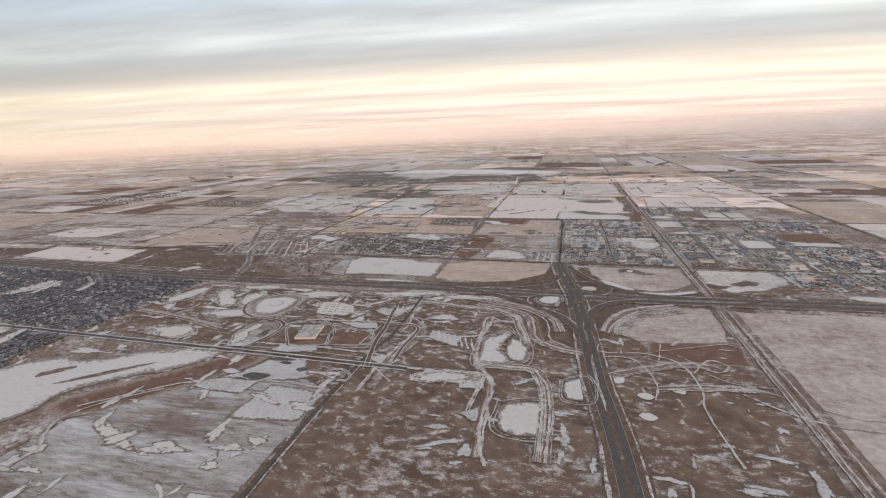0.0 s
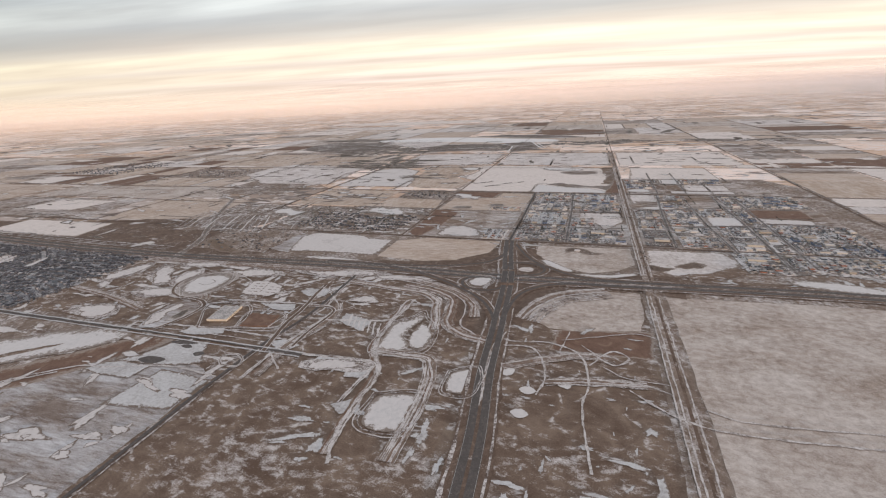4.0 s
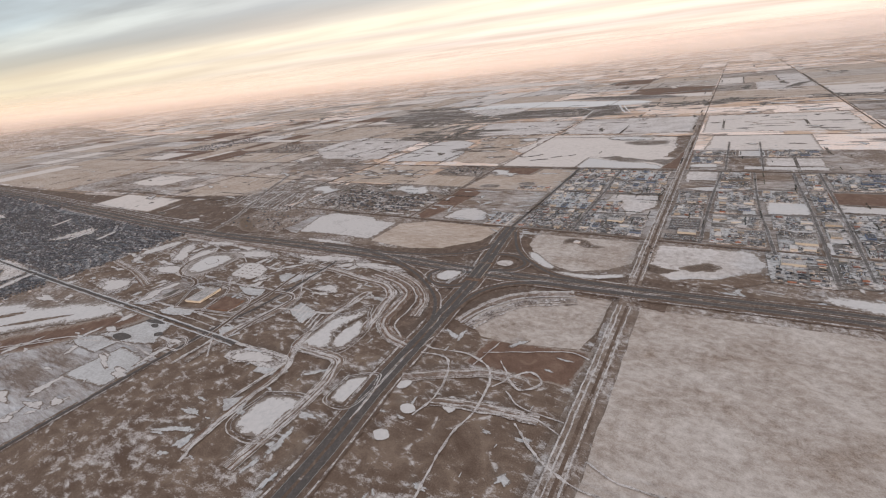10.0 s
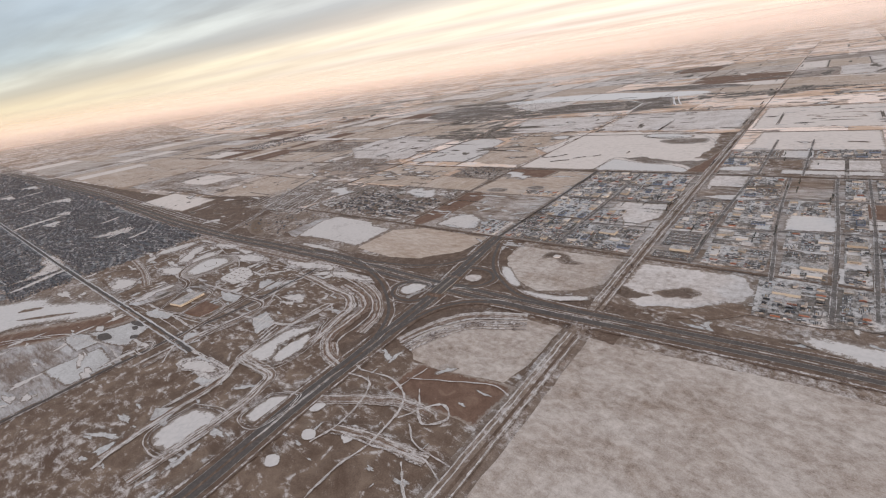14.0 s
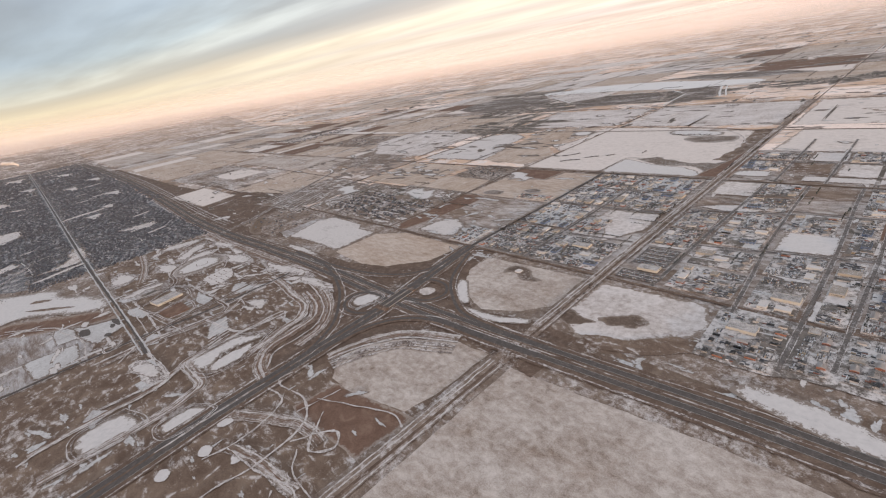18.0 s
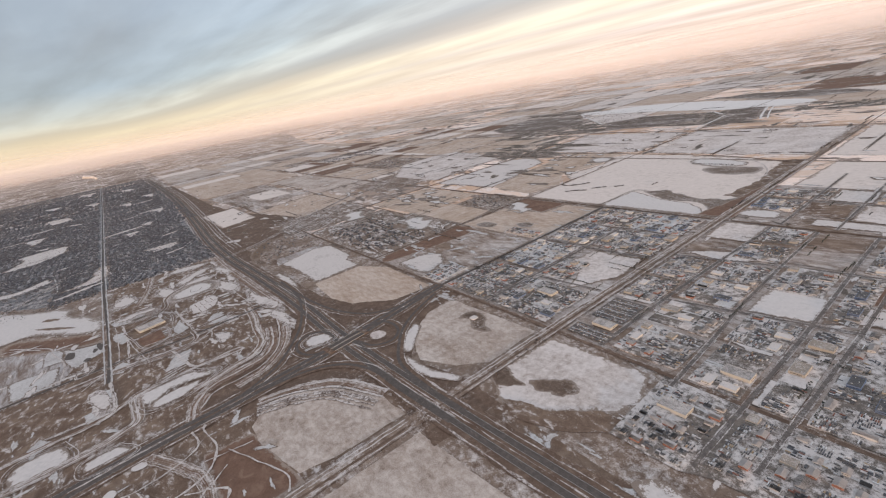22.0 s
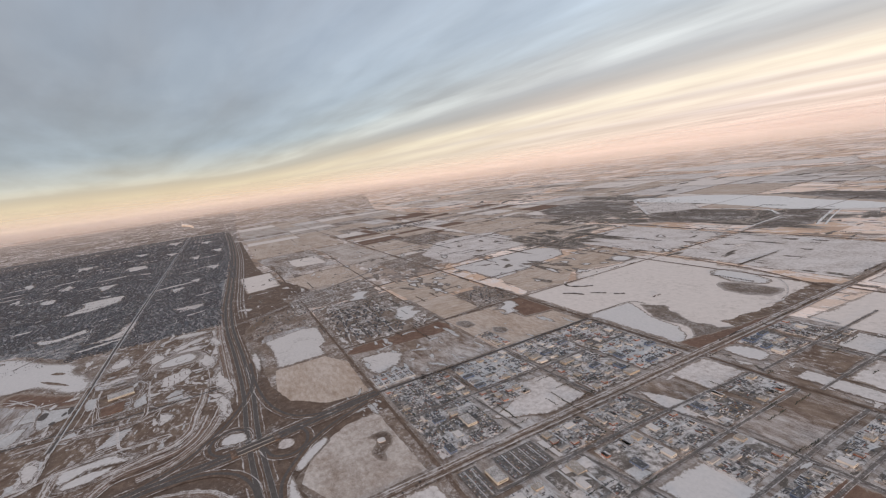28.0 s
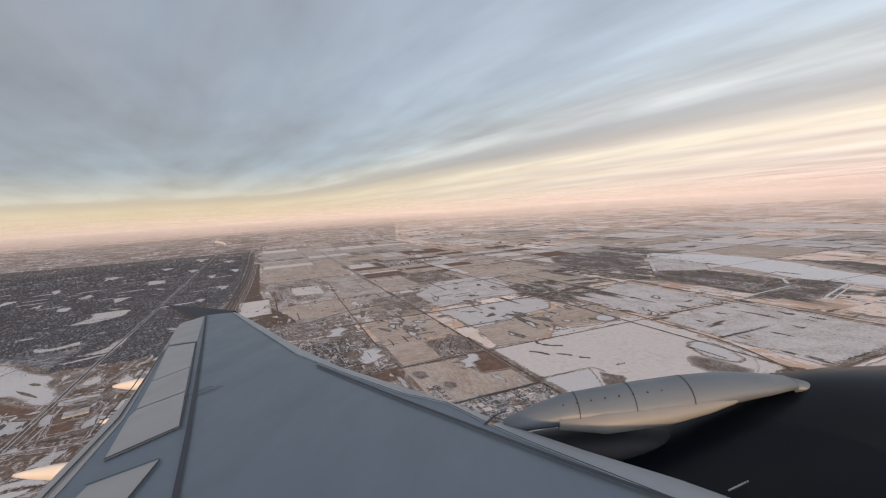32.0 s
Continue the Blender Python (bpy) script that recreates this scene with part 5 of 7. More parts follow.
drifts("snow_drifts", [(-212, 320, -86, 396), (-300, 300, -205, 396), (-212, 320, -86, 396), (-360, 440, -280, 498)], 460, 2.0, 0.053, M["snow"], "ragged white snow drifts among the acreages", 23)
drifts("brush_patches", [(-212, 320, -86, 396), (-300, 300, -205, 396), (-140, 436, -88, 474), (-370, 440, -270, 500)], 420, 1.5, 0.054, M["woods"], "dark clumps of leafless trees among the acreages", 24)
drifts("brush_patches", [(0, 320, 74, 474), (84, 320, 215, 474), (84, 480, 178, 560)], 420, 1.1, 0.054, M["woods"], "dark clumps of brush between the industrial lots", 25)
drifts("snow_drifts", [(0, 320, 74, 474), (84, 320, 215, 474), (84, 480, 178, 560), (132, 282, 166, 312)], 440, 1.5, 0.0535, M["snow"], "dirty snow heaped between the industrial lots", 26)
for k in range(15):
    u = k / 14
    road("snow_windrow", [(-203 - 92 * u, 303 + 10 * u), (-216 - 90 * u, 328 + 8 * u), (-230 - 78 * u, 352 + 5 * u)], 1.3, M["windrow" if k % 3 else "snow"], 0.057, "rib of snow between rows of a tree nursery", "snow", 0.9, step=1.5)


def sloughs(areas, count, size, seed):
    """Small frozen ponds, each in a ragged ring of brush, strewn over rectangles (x0, y0, x1, y1)."""
    rnd = random.Random(seed)
    for name, grow, z, mat, label in (("slough_brush", 1.0, 0.0545, M["hollow"], "ragged brown rings of brush in the fields"), ("slough_ice", 0.62, 0.0555, M["pond"], "small snowy ice sheets inside the brush rings")):
        rnd.seed(seed)
        vs, fs = [], []
        for k in range(count):
            x0, y0, x1, y1 = areas[k % len(areas)]
            cx, cy, r, asp, turn = rnd.uniform(x0, x1), rnd.uniform(y0, y1), size * rnd.uniform(0.35, 1.0) * (1 + y0 / 1500), rnd.uniform(1.0, 3.2), rnd.uniform(-0.5, 0.5)
            ph, dry, n, b = [rnd.uniform(0, 6.28) for i in range(4)], rnd.random() < 0.45, 28, len(vs)
            if dry and grow < 1:
                continue
            for i in range(n):
                w = 2 * math.pi * i / n
                q = r * (grow + 0.22 * math.sin(2 * w + ph[0]) + 0.15 * math.sin(3 * w + ph[1]) + 0.09 * math.sin(5 * w + ph[2]) + 0.06 * math.sin(9 * w + ph[3]))
                u, v = q * math.cos(w) * asp, q * math.sin(w)
                vs.append((cx + u * math.cos(turn) - v * math.sin(turn), cy + u * math.sin(turn) + v * math.cos(turn), z + 0.0003 * (k % 60)))
            fs.append(tuple(range(b, b + n)))
        FLAT.append((z, 61, mass(name, vs, fs, mat, label, "slough")))


sloughs([(-420, 402, -240, 640), (-240, 402, -150, 474), (-900, 300, -420, 640), (-180, 505, -100, 655), (-600, 640, -90, 860), (84, 565, 400, 900)], 150, 3.6, 27)
sloughs([(-1600, 860, -650, 1700), (-300, 1200, 900, 2000), (60, 800, 700, 1200)], 150, 6.0, 28)
prk = random.Random(11)
TOWN_SNOW = [
    [(-468, 59), (-510, 72), (-542, 66), (-543, 113), (-500, 116), (-465, 88)], [(-357, 62), (-343, 84), (-361, 107), (-340, 110), (-328, 80)], [(-286, 119), (-300, 140), (-346, 148), (-340, 157), (-286, 150)],
    [(-733, -13), (-781, -6), (-748, 8), (-715, 9)], [(-683, 55), (-680, 83), (-640, 78), (-620, 72), (-655, 62)], [(-901, 66), (-888, 100), (-837, 107), (-827, 79)], [(-681, -58), (-703, -51), (-662, -40)],
    [(-637, -6), (-635, 12), (-597, 18), (-606, 0)], [(-363, 186), (-360, 221), (-338, 212), (-350, 198)], [(-887, -103), (-916, -99), (-860, -76), (-835, -78)], [(-558, 197), (-560, 212), (-530, 208)], [(-885, 182), (-890, 203), (-835, 197)],
    [(-507, 176), (-507, 192), (-475, 183)], [(-571, 75), (-567, 95), (-552, 93)], [(-765, 102), (-736, 129), (-733, 115)], [(-300, 40), (-286, 62), (-268, 50), (-282, 20)], [(-420, -40), (-398, -20), (-380, -44)],
    [(-1060, 120), (-1050, 150), (-990, 140)], [(-1180, 40), (-1170, 75), (-1100, 66)], [(-1250, 190), (-1240, 222), (-1160, 214)], [(-1080, -60), (-1060, -20), (-1000, -40)], [(-980, 225), (-975, 248), (-900, 240)], [(-690, 215), (-686, 240), (-640, 232)],
    [(-1400, 100), (-1390, 140), (-1280, 128)], [(-800, -140), (-790, -115), (-730, -126)]]
for k in range(120):
    x, y, r = -prk.uniform(270, 1500), prk.uniform(-330, 235), prk.uniform(1.6, 4.5)
    if abs(y - 152) > 12:
        r, long = r * (1 + 0.9 * x / -900), prk.uniform(1.2, 4.5)
        TOWN_SNOW.append([(x + r * math.cos(w) * prk.uniform(0.6, 1.4) - 0.35 * r * long * math.sin(w), y + r * long * math.sin(w)) for w in (0.2, 1.2, 2.3, 3.3, 4.4, 5.4)])


def inside(poly, x, y):
    odd = False
    for (x0, y0), (x1, y1) in zip(poly, poly[1:] + poly[:1]):
        if (y0 > y) != (y1 > y) and x < x0 + (x1 - x0) * (y - y0) / (y1 - y0):
            odd = not odd
    return odd


def on_pond(x, y):
    return math.hypot((x + 127) / 24, (y - 383) / 20) < 1 or math.hypot((x + 221) / 18, (y - 369) / 19) < 1 or math.hypot((x + 69) / 18, (y - 452) / 14) < 1


PARK_BOX = [(min(p[0] for p in q), max(p[0] for p in q), min(p[1] for p in q), max(p[1] for p in q), q) for q in TOWN_SNOW]


def in_park(x, y):
    return any(a < x < b and c < y < d and inside(q, x, y) for a, b, c, d, q in PARK_BOX)


for k, pts in enumerate(TOWN_SNOW):
    plot("park_snow", pts, M["pasture_white" if k % 3 == 2 else "snow"], 0.05, "ragged snowy park among the dark rows of houses", "snow", True, 3.2 if k < 25 else 1.6, seed=k)
for d in (0.9, -0.9):
    road("snow_windrow", beside([(-255, 78), (-275, 88), (-310, 108), (-343, 126), (-352, 148)], d), 0.8, M["gravel"], 0.12, "ridge of snow along a curving town street", "snow", 0.5, step=3)
road("town_street", [(-255, 78), (-275, 88), (-310, 108), (-343, 126), (-352, 148)], 1.0, M["asphalt"], 0.116, "dark curving street into the town", step=3)
lane = random.Random(61)
for k in range(64):
    x, y = -lane.uniform(270, 1350), lane.uniform(-200, 225)
    if abs(y - 152) < 14:
        y -= 34
    n, far = lane.uniform(18, 70), lane.random() < 0.6
    line = [(x, y), (x - n * 0.5, y + lane.uniform(-5, 5)), (x - n, y + lane.uniform(-9, 9))] if far else [(x, y), (x + lane.uniform(-4, 4), y - n * 0.35), (x + lane.uniform(-9, 9), y - n * 0.7)]
    road("snow_windrow", line, lane.uniform(0.4, 0.9) * (1 - x / 1500), M["snow_grey"], 0.12, "pale snow-packed street between the houses", "snow", 0.7, step=3)
for x, y0, y1 in ((-330, 152, -190), (-490, 240, -190), (-690, 245, -190), (-930, 250, -190), (-1250, 255, -190)):
    road("town_street", [(x, y0), (x + 6, (y0 + y1) / 2), (x + 30, y1)], 1.6, M["asphalt"], 0.19, "dark cross street of the town", step=12)
    road("snow_windrow", beside([(x, y0), (x + 6, (y0 + y1) / 2), (x + 30, y1)], 1.3), 0.6, M["windrow"], 0.192, "ridge of snow along the street", "snow", 0.7, step=12)
road("town_street", [(-300, -6), (-700, -7), (-1540, -8)], 2.0, M["asphalt"], 0.193, "dark avenue through the town", step=12)
road("snow_windrow", [(-300, -4.4), (-700, -5.4), (-1540, -6.4)], 0.9, M["windrow"], 0.195, "ridge of snow along the avenue", "snow", 0.7, step=12)


belt = random.Random(41)
vs, fs = [], []
for k in range(640):
    x, y, n = belt.uniform(-1700, 700), belt.uniform(500, 2300) if k < 420 else belt.uniform(300, 900), len(vs)
    x = x if k < 420 else belt.uniform(-900, -86)
    if belt.random() < 0.6:
        x = round((x - 77) / 80.5) * 80.5 + 77 + belt.uniform(-2, 2)
    else:
        y = round((y - 316) / 80.5) * 80.5 + 316 + belt.uniform(-2, 2)
    a, b = belt.uniform(8, 45) if k < 420 else belt.uniform(4, 22), belt.uniform(0.4, 1.0) * (1 + y / 1500)
    a, b = (a, b) if belt.random() < 0.5 else (b, a)
    for u, v in ((-1, -1), (-0.2, -0.6), (1, -1), (0.8, 0.9), (0.1, 0.5), (-1, 1)):
        vs.append((x + u * a, y + v * b, 0.09 + 0.0003 * k))
    if -110 < x < 85 and 470 < y < 665:
        del vs[n:]
        continue
    fs.append(tuple(range(n, n + 6)))
FLAT.append((0.09, 60, mass("tree_lines", vs, fs, M["woods"], "dark thin lines of leafless trees along the fields", "trees")))


def bushes(name, spots, mat, label):
    vs, fs = [], []
    rnd = random.Random(len(spots))
    for x, y, r, h in spots:
        b = len(vs)
        k = 5
        for i in range(k):
            a = 2 * math.pi * (i + rnd.random() * 0.6) / k
            q = r * rnd.uniform(0.6, 1.15)
            vs.append((x + q * math.cos(a), y + q * math.sin(a), h * rnd.uniform(0.25, 0.6)))
        for i in range(3):
            a = rnd.uniform(0, 6.28)
            vs.append((x + r * 0.4 * math.cos(a), y + r * 0.4 * math.sin(a), h * rnd.uniform(0.75, 1.1)))
        vs.append((x, y, 0.0))
        for i in range(k):
            j = (i + 1) % k
            fs.append((b + i, b + j, b + k + i % 3))
            fs.append((b + j, b + i, b + k + 3))
        fs.append((b + k, b + k + 1, b + k + 2))
    return mass(name, vs, fs, mat, label, "brush")


rnd = random.Random(21)
spots = []
for k in range(90):     # shelterbelts along the section lines
    x, y = rnd.choice((-84, -245, -406, -567, 77, -3.5, -164)) + rnd.uniform(-4, 4), rnd.uniform(330, 1100)
    n, along = rnd.randint(6, 26), rnd.random() < 0.5
    for i in range(n):
        spots.append((x + (i * 1.3 if along else rnd.uniform(-0.6, 0.6)), y + (rnd.uniform(-0.6, 0.6) if along else i * 1.3), rnd.uniform(0.4, 0.9), rnd.uniform(0.5, 1.1)))
for x0, y0, x1, y1, n in ((-420, 740, -270, 1050, 900), (-260, 840, -40, 960, 700), (-330, 630, -200, 720, 350), (-600, 1040, -430, 1080, 300), (-20, 930, 380, 985, 500), (-210, 320, -86, 392, 200), (-140, 440, -86, 474, 120),
                          (78, 270, 84, 310, 12), (-240, 264, -165, 314, 120)):
    for i in range(n):
        x, y = rnd.uniform(x0, x1), rnd.uniform(y0, y1)
        if not on_pond(x, y):
            spots.append((x, y, rnd.uniform(0.3, 0.9), rnd.uniform(0.4, 1.0)))
bushes("bare_brush", spots, M["twigs"], "bare leafless bushes and shelterbelt trees")
rows = []
for k in range(170):     # planted rows along the lots of the estate and the acreages
    x, y = (rnd.uniform(0, 72), rnd.uniform(320, 472)) if k % 3 == 0 else (rnd.uniform(85, 212), rnd.uniform(320, 556)) if k % 3 == 1 else (rnd.uniform(-205, -90), rnd.uniform(322, 392))
    n, lengthways = rnd.randint(5, 18), rnd.random() < 0.5
    if 118 < x < 156 and 368 < y < 398:     # the bare snow field among the lots
        continue
    for i in range(n):
        rows.append((x + (i * 0.8 if lengthways else rnd.uniform(-0.3, 0.3)), y + (rnd.uniform(-0.3, 0.3) if lengthways else i * 0.8), rnd.uniform(0.26, 0.45), rnd.uniform(0.35, 0.75)))
bushes("spruce_rows", rows, M["spruce"], "dark green rows of spruce between snowy lots")
spots = [(rnd.uniform(-760, -240), rnd.uniform(-160, 238), rnd.uniform(0.25, 0.55), rnd.uniform(0.5, 1.1)) for i in range(9000)]
bushes("garden_trees", spots, M["twigs"], "bare leafless garden trees among the houses")


def houses(name, x0, y0, x1, y1, pitch, row, label, seed, big=1.0, keep=0.86):
    """Rows of small gabled houses along gently winding streets."""
    rnd = random.Random(seed)
    vs, fs = [], []
    cell = row * 9
    for ci in range(int((x1 - x0) / cell) + 1):
        for cj in range(int((y1 - y0) / cell) + 1):
            ox, oy = x0 + (ci + 0.5) * cell, y0 + (cj + 0.5) * cell
            face = rnd.choice((0, 0, 90, 90, 20, -25, 60)) + rnd.uniform(-6, 6)
            bend = rnd.uniform(-0.02, 0.02)
            fc, fsn = math.cos(radians(face)), math.sin(radians(face))
            lots = []
            for j in range(9):
                u = -cell / 2
                while u < cell / 2:
                    u += pitch * rnd.uniform(0.8, 1.25)
                    lots.append((u, (j - 4 + (0.22 if j % 2 else -0.22)) * row + bend * u * u))
            for u, v0 in lots:
                if rnd.random() > keep:
                    continue
                px, py = ox + u * fc - v0 * fsn + rnd.uniform(-0.2, 0.2), oy + u * fsn + v0 * fc + rnd.uniform(-0.25, 0.25)
                if abs(px - ox) > cell / 2 or abs(py - oy) > cell / 2 or not (x0 < px < x1 and y0 < py < y1):
                    continue
                if abs(py - 152) < 3.5 or (px > -322 and py < 114 and px < -200) or px < -1530 or py > 240 and px < -239 and px > -420 or (px < -239 and in_park(px, py)) or on_pond(px, py):
                    continue
                turn = radians(face + rnd.choice((0, 90)))
                w, d, h = big * rnd.uniform(0.45, 0.6), big * rnd.uniform(0.5, 0.8), big * rnd.uniform(0.45, 0.65)
                c, s = math.cos(turn), math.sin(turn)
                b = len(vs)
                for u, v, q in ((-w, -d, 0), (w, -d, 0), (w, d, 0), (-w, d, 0), (-w, -d, h), (w, -d, h), (w, d, h), (-w, d, h), (0, -d, h * 1.55), (0, d, h * 1.55)):
                    vs.append((px + u * c - v * s, py + u * s + v * c, q))
                fs += [(b, b + 1, b + 5, b + 8, b + 4), (b + 2, b + 3, b + 7, b + 9, b + 6), (b + 1, b + 2, b + 6, b + 5), (b + 3, b, b + 4, b + 7), (b + 5, b + 6, b + 9, b + 8), (b + 7, b + 4, b + 8, b + 9)]
    return mass(name, vs, fs, M["houses"], label, "houses")


# steam rising far off behind the town
bm = bmesh.new()
rnd = random.Random(5)
for k in range(16):
    h = k / 15
    c = Vector((-2150 - 8 * h, 138 - 34 * h * h + rnd.uniform(-2.5, 2.5), 3 + 15 * h))
    r = bmesh.ops.create_icosphere(bm, subdivisions=2, radius=1.0, matrix=Matrix.Translation(c) @ Matrix.Diagonal((4 + 6 * h, 4 + 7 * h, 3 + 4 * h, 1)))
    for v in r["verts"]:
        v.co += noise.noise_vector(v.co * 0.12) * 3.5
link("steam_plume", bm, M["snow"], None, "pale steam plume rising far off behind the town", "steam plume")

houses("town_houses", -500, -330, -240, 240, 1.55, 2.9, "dense rows of small gabled houses with snow-dusted roofs", 31)
houses("town_houses", -900, -300, -500, 262, 2.0, 3.4, "dense rows of small gabled houses farther into the town", 32, 1.25)
houses("far_town_houses", -1560, -510, -900, 262, 4.2, 6.0, "far blocks of houses at the end of the town", 33, 2.2)
houses("acreage_houses", -190, 324, -92, 372, 2.6, 4.2, "scattered sheds and houses of the acreages", 34, 1.15, 0.6)
houses("village_houses", -820, 560, -690, 690, 4.4, 6.5, "dark far village among snowy yards", 41, 1.3, 0.75)
houses("village_houses", -370, 444, -294, 500, 3.6, 5.0, "small village of gabled houses among snow", 35, 1.1, 0.8)
houses("village_houses", -556, 544, -444, 616, 6.0, 9.0, "far hamlet of gabled houses among snow", 36, 1.4, 0.4)
houses("farm_houses", -136, 440, -90, 472, 5.0, 7.0, "farm houses and sheds by the frozen pond", 38, 1.2, 0.7)
houses("hamlet_houses", -230, 264, -168, 312, 7.0, 8.0, "scattered sheds beside the highway", 39, 1.2, 0.6)

# ---- industrial estate ----
def wall_paint(name, col, rough=0.7):
    m, nt, b, pos = start(name, rough)
    g = noise_tex(nt, vmap(nt, pos, (1, 1, 0.2)), 3.0, 4, 0.6)
    nt.links.new(mix(nt, ramp(nt, g, [(0.3, (0, 0, 0)), (0.8, (0.5, 0.5, 0.5))]), col, tuple(c * 0.7 for c in col)), b.inputs["Base Color"])
    return m


WALLS = [wall_paint("wall_" + n, c) for n, c in (("white", (0.52, 0.51, 0.50)), ("tan", (0.36, 0.33, 0.29)), ("grey", (0.36, 0.36, 0.37)), ("blue", (0.13, 0.17, 0.26)), ("rust", (0.30, 0.15, 0.11)), ("cream", (0.45, 0.43, 0.39)))]
ROOFS = [earth("roof_" + n, a, b, SNOW, amount=q, scale=0.35, edge=0.15) for n, a, b, q in (("gravel", (0.17, 0.16, 0.155), (0.26, 0.25, 0.24), 0.5), ("snowy", (0.42, 0.42, 0.43), (0.55, 0.55, 0.56), 0.8), ("dark", (0.07, 0.07, 0.075), (0.12, 0.12, 0.125), 0.12), ("tan", (0.25, 0.215, 0.185), (0.33, 0.29, 0.25), 0.3))]
M["glass"] = wall_paint("dark_window_glass", (0.04, 0.045, 0.055), 0.2)
M["metal"] = wall_paint("galvanised_metal", (0.42, 0.43, 0.44), 0.45)


def box(bm, x0, y0, z0, x1, y1, z1, bev=0.0):
    r = bmesh.ops.create_cube(bm, size=1.0, matrix=Matrix.LocRotScale(((x0 + x1) / 2, (y0 + y1) / 2, (z0 + z1) / 2), None, (x1 - x0, y1 - y0, z1 - z0)))
    if bev:
        bmesh.ops.bevel(bm, geom=list({e for v in r["verts"] for e in v.link_edges}), offset=bev, segments=1, affect="EDGES")


def boxpart(name, parent, mat, *dims, bev=0.02, label=""):
    bm = bmesh.new()
    box(bm, *dims, bev)
    return part(name, bm, mat, parent, label)


def shed(w, d, h, wall, roof, gable, label, doors, units):
    """A steel-clad building with its base in the middle: walls, roof, dock doors, windows, roof units."""
    top = tagged(new("industrial_building"), label, "building", "buildings of the industrial estate")
    bm = bmesh.new()
    if gable:
        vs = [bm.verts.new(v) for v in ((-w / 2, -d / 2, 0), (w / 2, -d / 2, 0), (w / 2, d / 2, 0), (-w / 2, d / 2, 0), (-w / 2, -d / 2, h), (w / 2, -d / 2, h), (w / 2, d / 2, h), (-w / 2, d / 2, h), (-w / 2, 0, h * 1.3), (w / 2, 0, h * 1.3))]
        for f in ((0, 1, 5, 4), (2, 3, 7, 6), (1, 2, 6, 9, 5), (3, 0, 4, 8, 7)):
            bm.faces.new([vs[i] for i in f])
    else:
        box(bm, -w / 2, -d / 2, 0, w / 2, d / 2, h)
        for x0, y0, x1, y1 in ((-w / 2, -d / 2, w / 2, -d / 2 + 0.08), (-w / 2, d / 2 - 0.08, w / 2, d / 2), (-w / 2, -d / 2 + 0.08, -w / 2 + 0.08, d / 2 - 0.08), (w / 2 - 0.08, -d / 2 + 0.08, w / 2, d / 2 - 0.08)):
            box(bm, x0, y0, h + 0.002, x1, y1, h + 0.1)
    shell = part("wall", bm, wall, top)
    bm = bmesh.new()
    if gable:
        for s in (-1, 1):
            q = [bm.verts.new(v) for v in ((-w / 2 - 0.1, s * (d / 2 + 0.1), h - 0.02), (w / 2 + 0.1, s * (d / 2 + 0.1), h - 0.02), (w / 2 + 0.1, 0, h * 1.3 + 0.03), (-w / 2 - 0.1, 0, h * 1.3 + 0.03))]
            f = bm.faces.new(q)
            bmesh.ops.solidify(bm, geom=[f], thickness=0.04)
    else:
        box(bm, -w / 2 + 0.085, -d / 2 + 0.085, h + 0.004, w / 2 - 0.085, d / 2 - 0.085, h + 0.045)
    cap = part("roof", bm, roof, top)
    for i in range(doors):
        x = -w / 2 + w * (i + 0.6) / (doors + 0.2)
        boxpart("dock_door", shell, M["metal"], x - 0.18, -d / 2 - 0.02, 0.02, x + 0.18, -d / 2 - 0.003, min(0.45, h * 0.6), bev=0.0)
    for s in (-1, 1):
        boxpart("window_band", shell, M["glass"], s * (w / 2 + 0.012) - 0.008, -d * 0.35, h * 0.5, s * (w / 2 + 0.012) + 0.008, d * 0.35, h * 0.68, bev=0.0)
    for i in range(units):
        x, y = -w * 0.3 + w * 0.6 * i / max(1, units - 1), d * (0.18 if i % 2 else -0.2)
        z = h + 0.047 if not gable else h * 1.3 - abs(y) / (d / 2) * h * 0.3 + 0.0
        boxpart("roof_unit", cap, M["metal"], x - 0.16, y - 0.12, z, x + 0.16, y + 0.12, z + 0.18)
    return top


random.seed(8)
PROTO = []
for w, d, h, wi, ri, g, lab, nd, nu in (
        (7, 4.5, 0.95, 1, 3, False, "long tan warehouse with a flat gravel roof", 5, 4), (5, 3, 0.85, 0, 1, False, "white flat-roofed workshop with snow on the roof", 3, 2), (4, 2.4, 0.75, 2, 0, True, "grey steel shed with a low gable roof", 2, 0),
        (3, 2.2, 0.7, 4, 1, True, "rust-red shed with a snowy gable roof", 1, 0), (6, 3.4, 0.9, 3, 2, False, "blue-grey warehouse with a dark flat roof", 4, 3), (2.4, 1.8, 0.65, 0, 1, True, "small white shed with a snowy gable roof", 1, 0),
        (9, 5, 1.1, 5, 0, False, "large cream warehouse with a flat gravel roof", 6, 5), (3.6, 3, 0.8, 1, 3, False, "tan workshop with a flat tan roof", 2, 2), (5, 2, 0.7, 0, 1, True, "long white shed with a snowy gable roof", 3, 0),
        (2, 1.4, 0.55, 2, 2, True, "small grey shed with a dark gable roof", 1, 0)):
    PROTO.append(shed(w, d, h, WALLS[wi], ROOFS[ri], g, lab, nd, nu))
SIZE = [(7, 4.5), (5, 3), (4, 2.4), (3, 2.2), (6, 3.4), (2.4, 1.8), (9, 5), (3.6, 3), (5, 2), (2, 1.4)]
placed = [0] * len(PROTO)
goods_v, goods_f = [], []


